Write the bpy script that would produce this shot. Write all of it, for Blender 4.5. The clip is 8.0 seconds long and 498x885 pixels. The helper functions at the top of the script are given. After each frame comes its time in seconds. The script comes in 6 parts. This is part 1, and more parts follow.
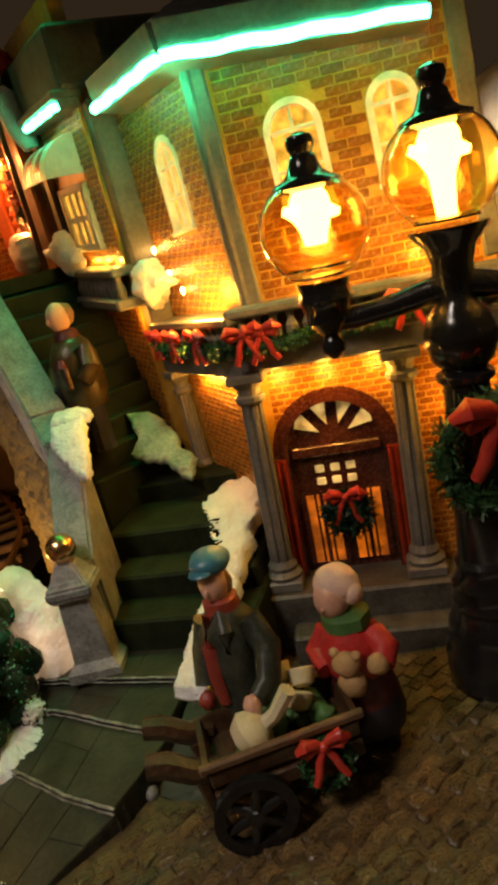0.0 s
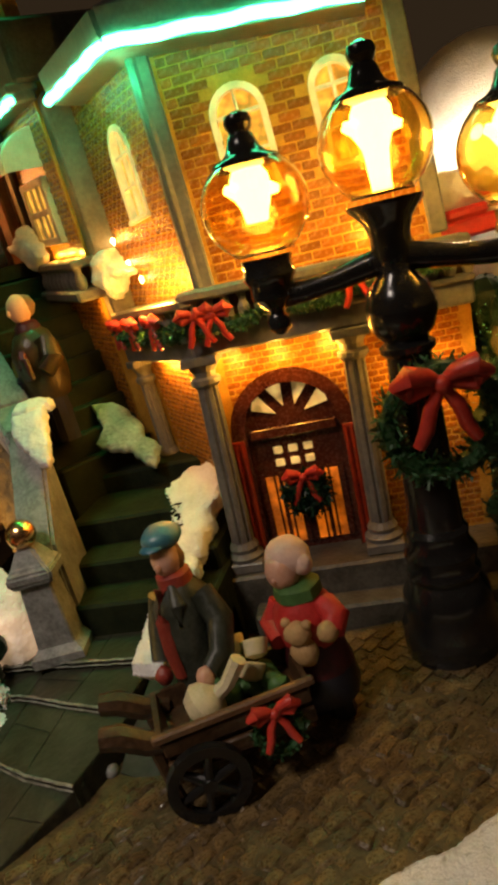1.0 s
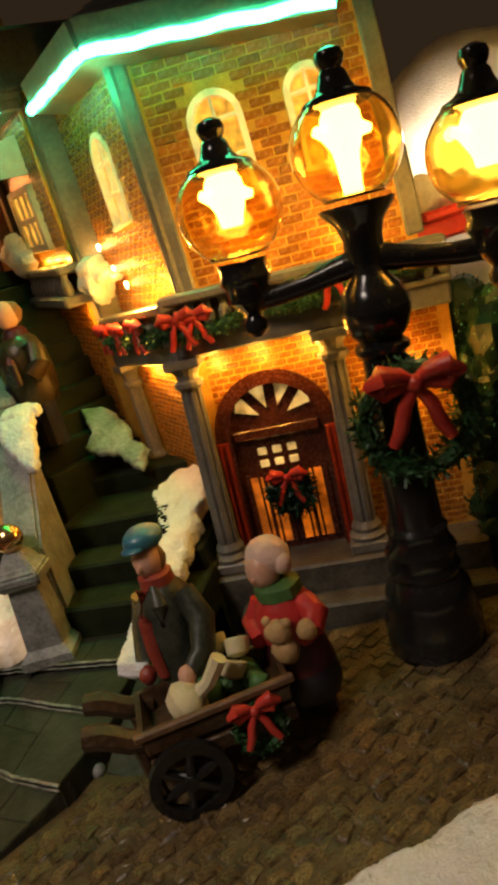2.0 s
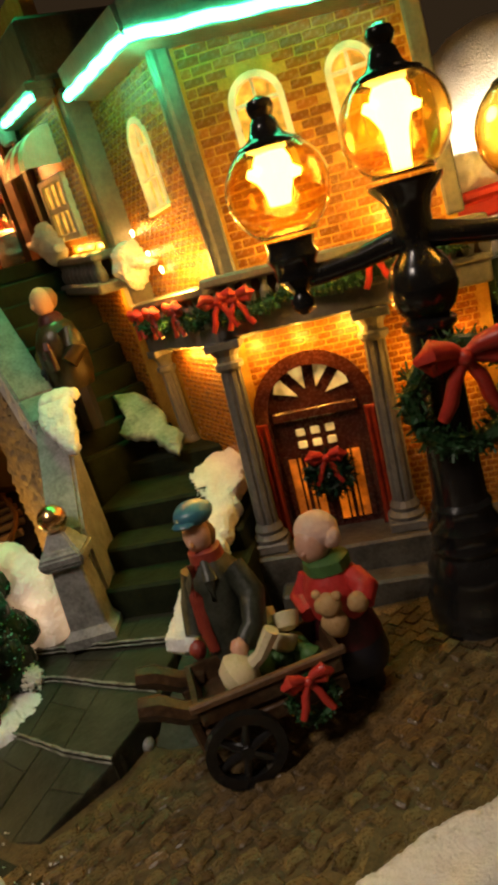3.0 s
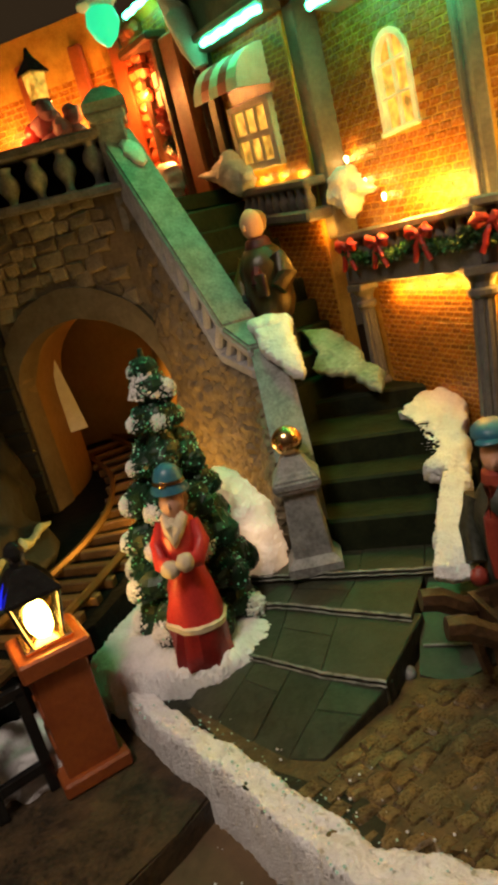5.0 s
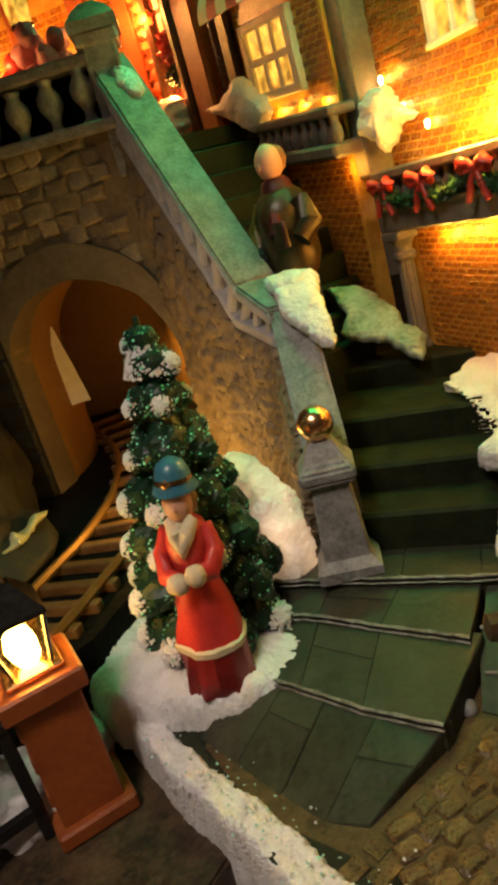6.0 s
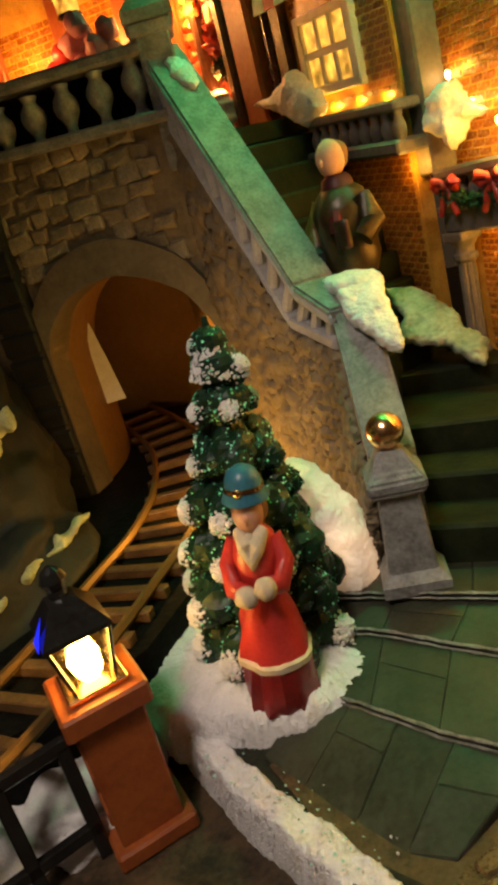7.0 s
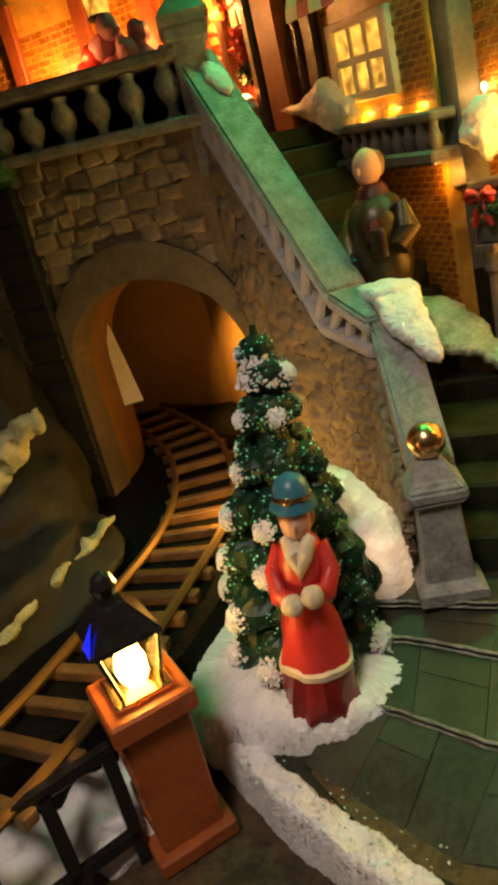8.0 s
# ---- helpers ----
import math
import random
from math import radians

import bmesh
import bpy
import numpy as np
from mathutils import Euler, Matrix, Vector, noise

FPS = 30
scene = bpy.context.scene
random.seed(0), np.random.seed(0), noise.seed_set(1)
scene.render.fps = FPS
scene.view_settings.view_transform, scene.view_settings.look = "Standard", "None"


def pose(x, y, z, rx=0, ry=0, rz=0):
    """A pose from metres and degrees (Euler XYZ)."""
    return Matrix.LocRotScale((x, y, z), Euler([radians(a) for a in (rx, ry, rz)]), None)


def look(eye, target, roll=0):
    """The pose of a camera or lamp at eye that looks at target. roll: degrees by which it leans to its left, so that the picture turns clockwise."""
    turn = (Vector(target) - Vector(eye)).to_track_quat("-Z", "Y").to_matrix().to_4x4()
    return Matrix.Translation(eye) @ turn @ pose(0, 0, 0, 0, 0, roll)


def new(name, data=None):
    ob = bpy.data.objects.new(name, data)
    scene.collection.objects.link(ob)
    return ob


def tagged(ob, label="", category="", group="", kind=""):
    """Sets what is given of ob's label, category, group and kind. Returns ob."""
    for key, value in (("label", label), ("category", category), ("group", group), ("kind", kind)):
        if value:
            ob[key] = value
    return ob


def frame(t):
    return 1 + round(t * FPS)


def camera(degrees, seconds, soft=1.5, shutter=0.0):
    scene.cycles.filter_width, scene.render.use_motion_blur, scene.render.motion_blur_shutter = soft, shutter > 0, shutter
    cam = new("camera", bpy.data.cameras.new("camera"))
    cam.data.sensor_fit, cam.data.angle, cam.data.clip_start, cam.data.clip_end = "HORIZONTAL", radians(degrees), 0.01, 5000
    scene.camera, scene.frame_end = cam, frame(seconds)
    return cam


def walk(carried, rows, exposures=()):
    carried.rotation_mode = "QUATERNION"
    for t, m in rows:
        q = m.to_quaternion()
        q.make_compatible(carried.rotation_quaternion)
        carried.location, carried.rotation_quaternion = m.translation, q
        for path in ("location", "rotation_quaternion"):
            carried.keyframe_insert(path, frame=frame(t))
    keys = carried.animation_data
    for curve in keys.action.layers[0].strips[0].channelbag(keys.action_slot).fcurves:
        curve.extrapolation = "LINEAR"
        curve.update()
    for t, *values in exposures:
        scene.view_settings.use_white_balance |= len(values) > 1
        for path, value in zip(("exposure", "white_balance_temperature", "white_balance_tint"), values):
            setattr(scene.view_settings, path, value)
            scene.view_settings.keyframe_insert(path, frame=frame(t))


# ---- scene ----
# The scene is a table-top Christmas village, so all lengths below are written in centimetres and scaled once.
CM = 0.01
cam = camera(40.0, 8.0, soft=4.0)
PATH = [
    (0, (4.424, -5.097, 16.054), (-1.278, 13.357, 10.865), -15.43),
    (0.5, (5.056, -5.143, 15.041), (-0.618, 13.329, 9.884), -16.26),
    (1, (5.697, -5.486, 14.716), (0.313, 13.091, 9.625), -16.56),
    (1.2, (6.0, -5.6, 14.5), (0.63, 12.98, 9.4), -16.9),
    (2.3, (6.6, -5.7, 14.5), (1.18, 12.92, 9.61), -17.4),
    (2.5, (5.651, -5.881, 14.675), (0.346, 12.789, 9.851), -16.94),
    (3, (5.018, -6.474, 14.314), (-0.585, 12.060, 9.305), -17.91),
    (3.5, (1.997, -7.440, 14.150), (-3.722, 11.012, 8.972), -17.84),
    (4, (-0.744, -7.863, 13.989), (-6.380, 10.571, 8.657), -17.05),
    (4.5, (-2.634, -9.503, 14.109), (-8.348, 8.904, 8.767), -16.17),
    (4.7, (-4.208, -9.338, 14.162), (-10.032, 9.097, 9.041), -14.98),
    (5.8, (-6.2, -4.3, 13.9), (-12.93, 13.52, 7.81), -16.1),
    (6, (-6.776, -3.604, 13.827), (-13.548, 14.138, 7.551), -16.23),
    (6.5, (-8.011, -3.008, 14.057), (-14.986, 14.621, 7.688), -16.02),
    (7, (-8.983, -3.204, 14.363), (-15.971, 14.447, 8.068), -15.42),
    (7.5, (-9.193, -3.307, 15.014), (-15.930, 14.449, 8.742), -14.60),
    (8, (-10.624, -3.674, 15.039), (-17.355, 14.059, 8.695), -14.24),
]


def cm(p):
    return tuple(CM * v for v in p)


walk(cam, [(t, look(cm(eye), cm(target), roll)) for t, eye, target, roll in PATH], [(0, 0.08), (3.5, 0.12), (6, 0.34), (8, 0.36)])

# ---- world and light ----
world = bpy.data.worlds.new("night_room")
scene.world = world
world.use_nodes = True
world.node_tree.nodes["Background"].inputs["Color"].default_value = (1.0, 0.62, 0.32, 1)
world.node_tree.nodes["Background"].inputs["Strength"].default_value = 0.024
scene.view_settings.exposure = 0.0


def lamp(name, kind, at, watts, colour, size=0.2):
    data = bpy.data.lights.new(name, kind)
    data.energy, data.color = watts, colour
    if kind == "AREA":
        data.shape, data.size = "DISK", size * CM
    else:
        data.shadow_soft_size = size * CM
    ob = new(name, data)
    ob.location = cm(at)
    return ob


WARM = (1.0, 0.455, 0.055)
# unseen fill light added above and behind the camera in the dim room
room_lamp = lamp("room_lamp", "SPOT", (-19, -16, 54), 6.2, (1.0, 0.83, 0.7), 7)
room_lamp.data.spot_size, room_lamp.data.spot_blend = radians(66), 1.0
room_lamp.matrix_world = look(cm((-19, -16, 54)), cm((-12.5, 9.5, -2)))
# warm point lights: ledge bulbs, plus unseen ones added for porch and wing walls
for at, watts in (((0.2, 23.75, 14.3), 0.02), ((4.5, 24.2, 14.3), 0.02),
                  ((-2.5, 23.45, 10.3), 0.024), ((-0.4, 23.65, 10.2), 0.024), ((1.8, 23.85, 10.0), 0.024), ((-11.3, 31.3, 14.2), 0.012), ((-12.1, 32.6, 17.5), 0.006), ((-13.5, 34.1, 17.8), 0.006), ((-15.0, 35.7, 18.0), 0.006), ((-8.9, 30.9, 17.6), 0.006), ((-7.9, 29.4, 15.9), 0.006), ((5.4, 23.9, 8.0), 0.05)):
    lamp("ledge_bulb", "POINT", at, watts, WARM, 0.15)
# unseen colour-changing light, at its green, placed high above the stairs
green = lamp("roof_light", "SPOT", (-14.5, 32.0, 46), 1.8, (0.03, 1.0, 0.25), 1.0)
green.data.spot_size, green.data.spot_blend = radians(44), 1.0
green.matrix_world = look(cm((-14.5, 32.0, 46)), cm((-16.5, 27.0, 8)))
# glow of the green strips under the eaves
for at, watts in (((-3.7, 23.2, 22.7), 0.026), ((-6.6, 25.8, 23.4), 0.003), ((-8.6, 28.2, 23.6), 0.006), ((0.5, 22.9, 22.6), 0.003)):
    lamp("strip_glow", "POINT", at, watts, (0.05, 1.0, 0.38), 0.4)
for k in range(3):
    lamp("ledge_bulb", "POINT", (-5.5 - 0.85 * k, 24.65 + 1.04 * k, 14.4 + 0.12 * k), 0.065, WARM, 0.14)
# unseen warm lights added so that the wall beside the stairs glows
for k in range(4):
    lamp("porch_side_bulb", "POINT", (-5.0 - 0.95 * k, 25.0 + 1.16 * k, 10.3), 0.016, WARM, 0.2)
lamp("snow_bulb", "POINT", (-17.4, 20.0, 4.2), 0.15, (1.0, 0.6, 0.24), 0.3)
lamp("track_bulb", "POINT", (-23.4, 25.8, 2.1), 0.13, (1.0, 0.5, 0.08), 0.2)
# unseen fill added to brighten the pale hill and the side ledge's snow
lamp("side_ledge_bulb", "POINT", (9.6, 29.2, 17.2), 0.14, (1.0, 0.78, 0.5), 0.4)

# ---- materials ----
def material(name, colour, rough=0.6, metal=0.0, other=None, scale=60.0, amount=0.5, bump=0.0, bump_scale=400.0, vary=0.0,
             emit=None, strength=0.0, transmission=0.0, coat=0.0, island=False, sparkle=0.0, ior=1.45, patchy=0.0):
    """Principled material. Scales are per metre; a second colour lies in patches of two sizes; vary changes each piece a little."""
    m = bpy.data.materials.new(name)
    m.use_nodes = True
    nt = m.node_tree
    n, l = nt.nodes, nt.links
    p = n["Principled BSDF"]
    p.inputs["Roughness"].default_value, p.inputs["Metallic"].default_value = rough, metal
    p.inputs["Transmission Weight"].default_value, p.inputs["Coat Weight"].default_value = transmission, coat
    p.inputs["IOR"].default_value, p.inputs["Coat Roughness"].default_value = ior, 0.16
    p.inputs["Base Color"].default_value = (*colour, 1)
    co = n.new("ShaderNodeTexCoord").outputs["Object"]
    if other is not None:
        big, small = n.new("ShaderNodeTexNoise"), n.new("ShaderNodeTexNoise")
        big.inputs["Scale"].default_value, small.inputs["Scale"].default_value = scale, scale * 6
        big.inputs["Detail"].default_value = small.inputs["Detail"].default_value = 4
        add = n.new("ShaderNodeMath")
        add.operation = "MULTIPLY_ADD"
        add.inputs[1].default_value = 0.6
        half = n.new("ShaderNodeMath")
        half.operation = "MULTIPLY"
        half.inputs[1].default_value = 0.4
        l.new(co, big.inputs["Vector"]), l.new(co, small.inputs["Vector"])
        l.new(small.outputs["Fac"], half.inputs[0])
        l.new(big.outputs["Fac"], add.inputs[0]), l.new(half.outputs[0], add.inputs[2])
        ramp = n.new("ShaderNodeValToRGB")
        ramp.color_ramp.elements[0].position, ramp.color_ramp.elements[1].position = 0.5 - 0.22 * amount, 0.5 + 0.3 * amount
        ramp.color_ramp.elements[0].color, ramp.color_ramp.elements[1].color = (*colour, 1), (*other, 1)
        l.new(add.outputs[0], ramp.inputs["Fac"])
        out = ramp.outputs["Color"]
        if vary:
            info = n.new("ShaderNodeNewGeometry").outputs["Random Per Island"] if island else n.new("ShaderNodeObjectInfo").outputs["Random"]
            hsv = n.new("ShaderNodeHueSaturation")
            rng = n.new("ShaderNodeMapRange")
            rng.inputs["To Min"].default_value, rng.inputs["To Max"].default_value = 1 - vary, 1 + vary
            l.new(info, rng.inputs["Value"]), l.new(rng.outputs["Result"], hsv.inputs["Value"])
            l.new(out, hsv.inputs["Color"])
            out = hsv.outputs["Color"]
        l.new(out, p.inputs["Base Color"])
        rr = n.new("ShaderNodeMapRange")
        rr.inputs["To Min"].default_value, rr.inputs["To Max"].default_value = max(0.05, rough - 0.15), min(1, rough + 0.15)
        l.new(small.outputs["Fac"], rr.inputs["Value"]), l.new(rr.outputs["Result"], p.inputs["Roughness"])
    if sparkle:
        vor = n.new("ShaderNodeTexVoronoi")
        vor.inputs["Scale"].default_value = 900
        l.new(co, vor.inputs["Vector"])
        lim = n.new("ShaderNodeMath")
        lim.operation = "GREATER_THAN"
        sep = n.new("ShaderNodeSeparateColor")
        l.new(vor.outputs["Color"], sep.inputs["Color"]), l.new(sep.outputs["Red"], lim.inputs[0])
        lim.inputs[1].default_value = 1 - sparkle
        l.new(lim.outputs[0], p.inputs["Metallic"])
        nm = n.new("ShaderNodeBump")
        nm.inputs["Strength"].default_value, nm.inputs["Distance"].default_value = 1.0, 0.0006
        l.new(sep.outputs["Green"], nm.inputs["Height"]), l.new(nm.outputs["Normal"], p.inputs["Normal"])
        if bump:
            tex, nb = n.new("ShaderNodeTexNoise"), n.new("ShaderNodeBump")
            tex.inputs["Scale"].default_value, tex.inputs["Detail"].default_value = bump_scale, 6
            nb.inputs["Strength"].default_value, nb.inputs["Distance"].default_value = bump, 0.0008
            nm.inputs["Strength"].default_value, nm.inputs["Distance"].default_value = 0.5, 0.0003
            l.new(co, tex.inputs["Vector"]), l.new(tex.outputs["Fac"], nb.inputs["Height"]), l.new(nb.outputs["Normal"], nm.inputs["Normal"])
    elif bump:
        tex, nm = n.new("ShaderNodeTexNoise"), n.new("ShaderNodeBump")
        tex.inputs["Scale"].default_value, tex.inputs["Detail"].default_value = bump_scale, 6
        nm.inputs["Strength"].default_value, nm.inputs["Distance"].default_value = bump, 0.0008
        l.new(co, tex.inputs["Vector"]), l.new(tex.outputs["Fac"], nm.inputs["Height"]), l.new(nm.outputs["Normal"], p.inputs["Normal"])
    if p.inputs["Normal"].is_linked:
        l.new(p.inputs["Normal"].links[0].from_socket, p.inputs["Coat Normal"])
    if emit:
        p.inputs["Emission Color"].default_value, p.inputs["Emission Strength"].default_value = (*emit, 1), strength
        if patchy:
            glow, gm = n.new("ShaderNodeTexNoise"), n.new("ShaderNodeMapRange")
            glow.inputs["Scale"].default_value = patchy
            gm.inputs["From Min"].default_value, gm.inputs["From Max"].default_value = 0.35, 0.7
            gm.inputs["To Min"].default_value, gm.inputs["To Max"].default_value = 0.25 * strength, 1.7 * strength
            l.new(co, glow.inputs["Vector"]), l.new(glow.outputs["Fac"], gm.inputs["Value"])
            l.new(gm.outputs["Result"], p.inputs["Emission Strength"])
    return m


BRICK = material("painted_brick", (0.27, 0.085, 0.008), 0.26, other=(0.44, 0.17, 0.02), scale=90, vary=0.3, bump=0.6, bump_scale=900, coat=0.3)
BRICK_JOINED = material("painted_brick_far", (0.27, 0.085, 0.008), 0.26, other=(0.44, 0.17, 0.02), scale=90, vary=0.3, bump=0.6, bump_scale=900, island=True, coat=0.3)
MORTAR = material("mortar", (0.68, 0.36, 0.055), 0.22, other=(0.45, 0.21, 0.028), scale=120, bump=0.6, coat=0.4)
TRIM = material("grey_painted_trim", (0.12, 0.11, 0.095), 0.45, other=(0.21, 0.19, 0.16), scale=70, bump=0.4, bump_scale=500, coat=0.2)
STONE = material("grey_resin_stone", (0.15, 0.15, 0.14), 0.5, other=(0.33, 0.33, 0.31), scale=110, bump=0.7, bump_scale=450)
PORCHSTONE = material("dark_porch_stone", (0.05, 0.045, 0.035), 0.45, other=(0.12, 0.11, 0.088), scale=110, bump=0.7, bump_scale=450)
ROUGH_STONE = material("brown_field_stone", (0.19, 0.15, 0.088), 0.6, other=(0.36, 0.29, 0.175), scale=110, vary=0.35, bump=0.8, bump_scale=420)
ROCK = material("brown_rock", (0.12, 0.09, 0.052), 0.65, other=(0.29, 0.22, 0.13), scale=60, amount=0.7, bump=1.0, bump_scale=220)
ARCHSTONE = material("brown_smooth_arch_stone", (0.1, 0.082, 0.05), 0.55, other=(0.17, 0.14, 0.09), scale=60, bump=0.7, bump_scale=250)
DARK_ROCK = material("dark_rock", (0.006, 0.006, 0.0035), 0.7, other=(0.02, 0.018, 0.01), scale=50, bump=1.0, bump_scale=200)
PAVE = material("slate_paving", (0.026, 0.027, 0.016), 0.4, other=(0.05, 0.053, 0.035), scale=80, vary=0.12, bump=0.5, bump_scale=300)
EDGE = material("worn_white_edge", (0.1, 0.1, 0.08), 0.6, other=(0.32, 0.31, 0.27), scale=130, bump=0.4)
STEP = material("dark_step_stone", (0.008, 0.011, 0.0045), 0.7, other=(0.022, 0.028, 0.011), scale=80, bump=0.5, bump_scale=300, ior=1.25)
COBBLE = material("brown_cobble", (0.06, 0.038, 0.015), 0.3, other=(0.2, 0.13, 0.052), scale=170, vary=0.35, bump=1.0, bump_scale=420, coat=0.25)
COBBLE_JOINED = material("brown_cobble_far", (0.06, 0.038, 0.015), 0.3, other=(0.2, 0.13, 0.052), scale=170, vary=0.35, bump=1.0, bump_scale=420, island=True, coat=0.25)
EARTH = material("dark_ground", (0.016, 0.016, 0.009), 0.55, other=(0.05, 0.045, 0.026), scale=90, bump=1.0, bump_scale=350)
SNOW = material("glitter_snow", (0.9, 0.88, 0.88), 0.5, other=(0.76, 0.73, 0.72), scale=130, bump=1.0, bump_scale=1100, sparkle=0.05)
# patchy emission stands in for warm light on the drift behind the tree
GLOWSNOW = material("snow_with_own_glow", (0.9, 0.85, 0.78), 0.5, other=(0.78, 0.72, 0.66), scale=130, bump=0.8, bump_scale=900, emit=(1.0, 0.62, 0.34), strength=0.36, patchy=50)
IRON = material("black_gloss_iron", (0.01, 0.009, 0.009), 0.14, other=(0.018, 0.018, 0.017), scale=100, bump=0.05, coat=0.3)
GOLD = material("brass_ball", (0.85, 0.5, 0.22), 0.24, metal=1.0)
MOSS = material("dark_mossy_ground", (0.006, 0.008, 0.003), 0.6, other=(0.022, 0.025, 0.01), scale=110, bump=1.0, bump_scale=300)
WOOD = material("dark_brown_wood", (0.035, 0.018, 0.008), 0.4, other=(0.095, 0.048, 0.02), scale=120, bump=0.6, bump_scale=400, coat=0.2)
DOORWOOD = material("varnished_red_brown_door", (0.045, 0.01, 0.006), 0.26, other=(0.1, 0.024, 0.012), scale=150, bump=0.3, coat=0.5)
# uneven emission replaces light shining through the door panels
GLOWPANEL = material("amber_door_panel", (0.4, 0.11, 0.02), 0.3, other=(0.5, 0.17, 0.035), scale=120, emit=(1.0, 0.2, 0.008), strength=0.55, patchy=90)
JAMBRED = material("glossy_red_varnish", (0.34, 0.03, 0.008), 0.16, other=(0.2, 0.016, 0.006), scale=150, bump=0.5, bump_scale=350, coat=0.6)
PANE = material("lit_window", (0.5, 0.28, 0.06), 0.3, emit=(1.0, 0.5, 0.06), strength=0.8, patchy=160)
PANE_WHITE = material("lit_door_glass", (0.6, 0.5, 0.26), 0.3, emit=(1.0, 0.6, 0.17), strength=0.42, patchy=150)
# frames emit a little in place of house light coming through the plastic
CREAM = material("cream_frame_with_own_glow", (0.78, 0.7, 0.48), 0.45, other=(0.65, 0.55, 0.34), scale=120, bump=0.3, emit=(1.0, 0.72, 0.28), strength=0.28, patchy=100)
WHITE = material("off_white_paint", (0.8, 0.76, 0.66), 0.45, other=(0.66, 0.6, 0.5), scale=140, bump=0.3)
RED = material("red_paint", (0.56, 0.04, 0.035), 0.4, other=(0.42, 0.025, 0.02), scale=140, bump=0.4, coat=0.3)
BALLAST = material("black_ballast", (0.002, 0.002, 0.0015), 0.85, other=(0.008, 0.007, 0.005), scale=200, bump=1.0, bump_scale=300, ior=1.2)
BOWRED = material("satin_red_bow", (0.62, 0.05, 0.03), 0.4, other=(0.45, 0.03, 0.02), scale=150, bump=0.4, coat=0.3)
PILLAR = material("terracotta_plastic", (0.32, 0.085, 0.02), 0.42, other=(0.22, 0.05, 0.014), scale=60, bump=0.3, bump_scale=500)
GREENLEAF = material("glitter_green_tinsel", (0.003, 0.022, 0.009), 0.4, other=(0.005, 0.036, 0.015), scale=200, bump=0.8)
GARLAND = material("dark_green_garland", (0.02, 0.06, 0.02), 0.45, other=(0.04, 0.12, 0.04), scale=300, bump=0.8, sparkle=0.2)
SKIN = material("painted_skin", (0.66, 0.38, 0.27), 0.4, other=(0.58, 0.3, 0.2), scale=100)
HAIR = material("brown_paint", (0.2, 0.1, 0.05), 0.5, other=(0.28, 0.15, 0.07), scale=200, bump=0.5)
BLUE = material("teal_blue_paint", (0.03, 0.13, 0.2), 0.4, other=(0.05, 0.2, 0.26), scale=150, coat=0.3)
OLIVE = material("dark_green_coat", (0.02, 0.023, 0.015), 0.4, other=(0.055, 0.06, 0.044), scale=150, bump=0.4)
BROWNCOAT = material("brown_coat", (0.018, 0.011, 0.004), 0.38, other=(0.06, 0.038, 0.01), scale=150, bump=0.4, coat=0.2)
SLEEVE = material("mustard_sleeve", (0.09, 0.055, 0.012), 0.38, other=(0.2, 0.13, 0.03), scale=150, bump=0.4, coat=0.2)
NAVY = material("near_black_paint", (0.012, 0.012, 0.02), 0.4, other=(0.025, 0.022, 0.03), scale=150)
MAROON = material("dark_red_paint", (0.035, 0.006, 0.008), 0.45, other=(0.09, 0.01, 0.012), scale=150)
GREENSCARF = material("green_scarf", (0.05, 0.12, 0.03), 0.5, other=(0.08, 0.18, 0.05), scale=200)
TEDDY = material("tan_plush", (0.42, 0.25, 0.1), 0.7, other=(0.55, 0.34, 0.15), scale=300, bump=0.8)
PALECAP = material("pale_pink_knit", (0.74, 0.5, 0.4), 0.6, other=(0.66, 0.42, 0.33), scale=220, bump=0.8)
FUR = material("cream_fur", (0.62, 0.5, 0.32), 0.7, other=(0.72, 0.6, 0.42), scale=300, bump=0.8)
FOOD = material("cream_vegetable", (0.7, 0.6, 0.4), 0.45, other=(0.55, 0.5, 0.25), scale=150)
NEON = material("green_led_strip", (0.1, 0.8, 0.5), 0.4, emit=(0.07, 1.0, 0.42), strength=14.0)
BULB = material("glowing_bulb", (1, 0.9, 0.6), 0.4, emit=(1.0, 0.62, 0.17), strength=26.0)
SPARK = material("tiny_warm_bulb", (1, 0.8, 0.4), 0.4, emit=(1.0, 0.6, 0.2), strength=30.0)
AMBER = material("amber_clear_glass", (1.0, 0.78, 0.26), 0.04, transmission=1.0, ior=1.25, coat=0.5)
BLUEGLASS = material("blue_lit_facet", (0.02, 0.03, 0.5), 0.2, emit=(0.02, 0.03, 1.0), strength=0.6)
ROOFDARK = material("dark_slate_roof", (0.045, 0.05, 0.045), 0.5, other=(0.09, 0.1, 0.09), scale=100, vary=0.2, bump=0.6)
TUNNEL = material("tunnel_lining", (0.24, 0.135, 0.045), 0.6, other=(0.2, 0.11, 0.035), scale=40, bump=0.5)
PINK = material("pink_paint", (0.6, 0.25, 0.28), 0.45, other=(0.45, 0.15, 0.2), scale=200)
# glitter flakes: bright matt green stands in for the reflected sparkle
GLINT = material("glitter_with_painted_sparkle", (0.4, 1.0, 0.75), 0.3, other=(0.05, 0.8, 0.4), scale=500, amount=0.4)
SPANGLE = material("pale_snow_glitter", (0.6, 0.95, 0.85), 0.18, metal=0.35)
TABLE = material("brown_table_cloth", (0.075, 0.045, 0.022), 0.6, other=(0.14, 0.085, 0.042), scale=30, bump=0.7, bump_scale=250)
BASEBOARD = material("rough_brown_board", (0.02, 0.014, 0.008), 0.5, other=(0.1, 0.06, 0.028), scale=90, amount=0.6, bump=1.0, bump_scale=260)
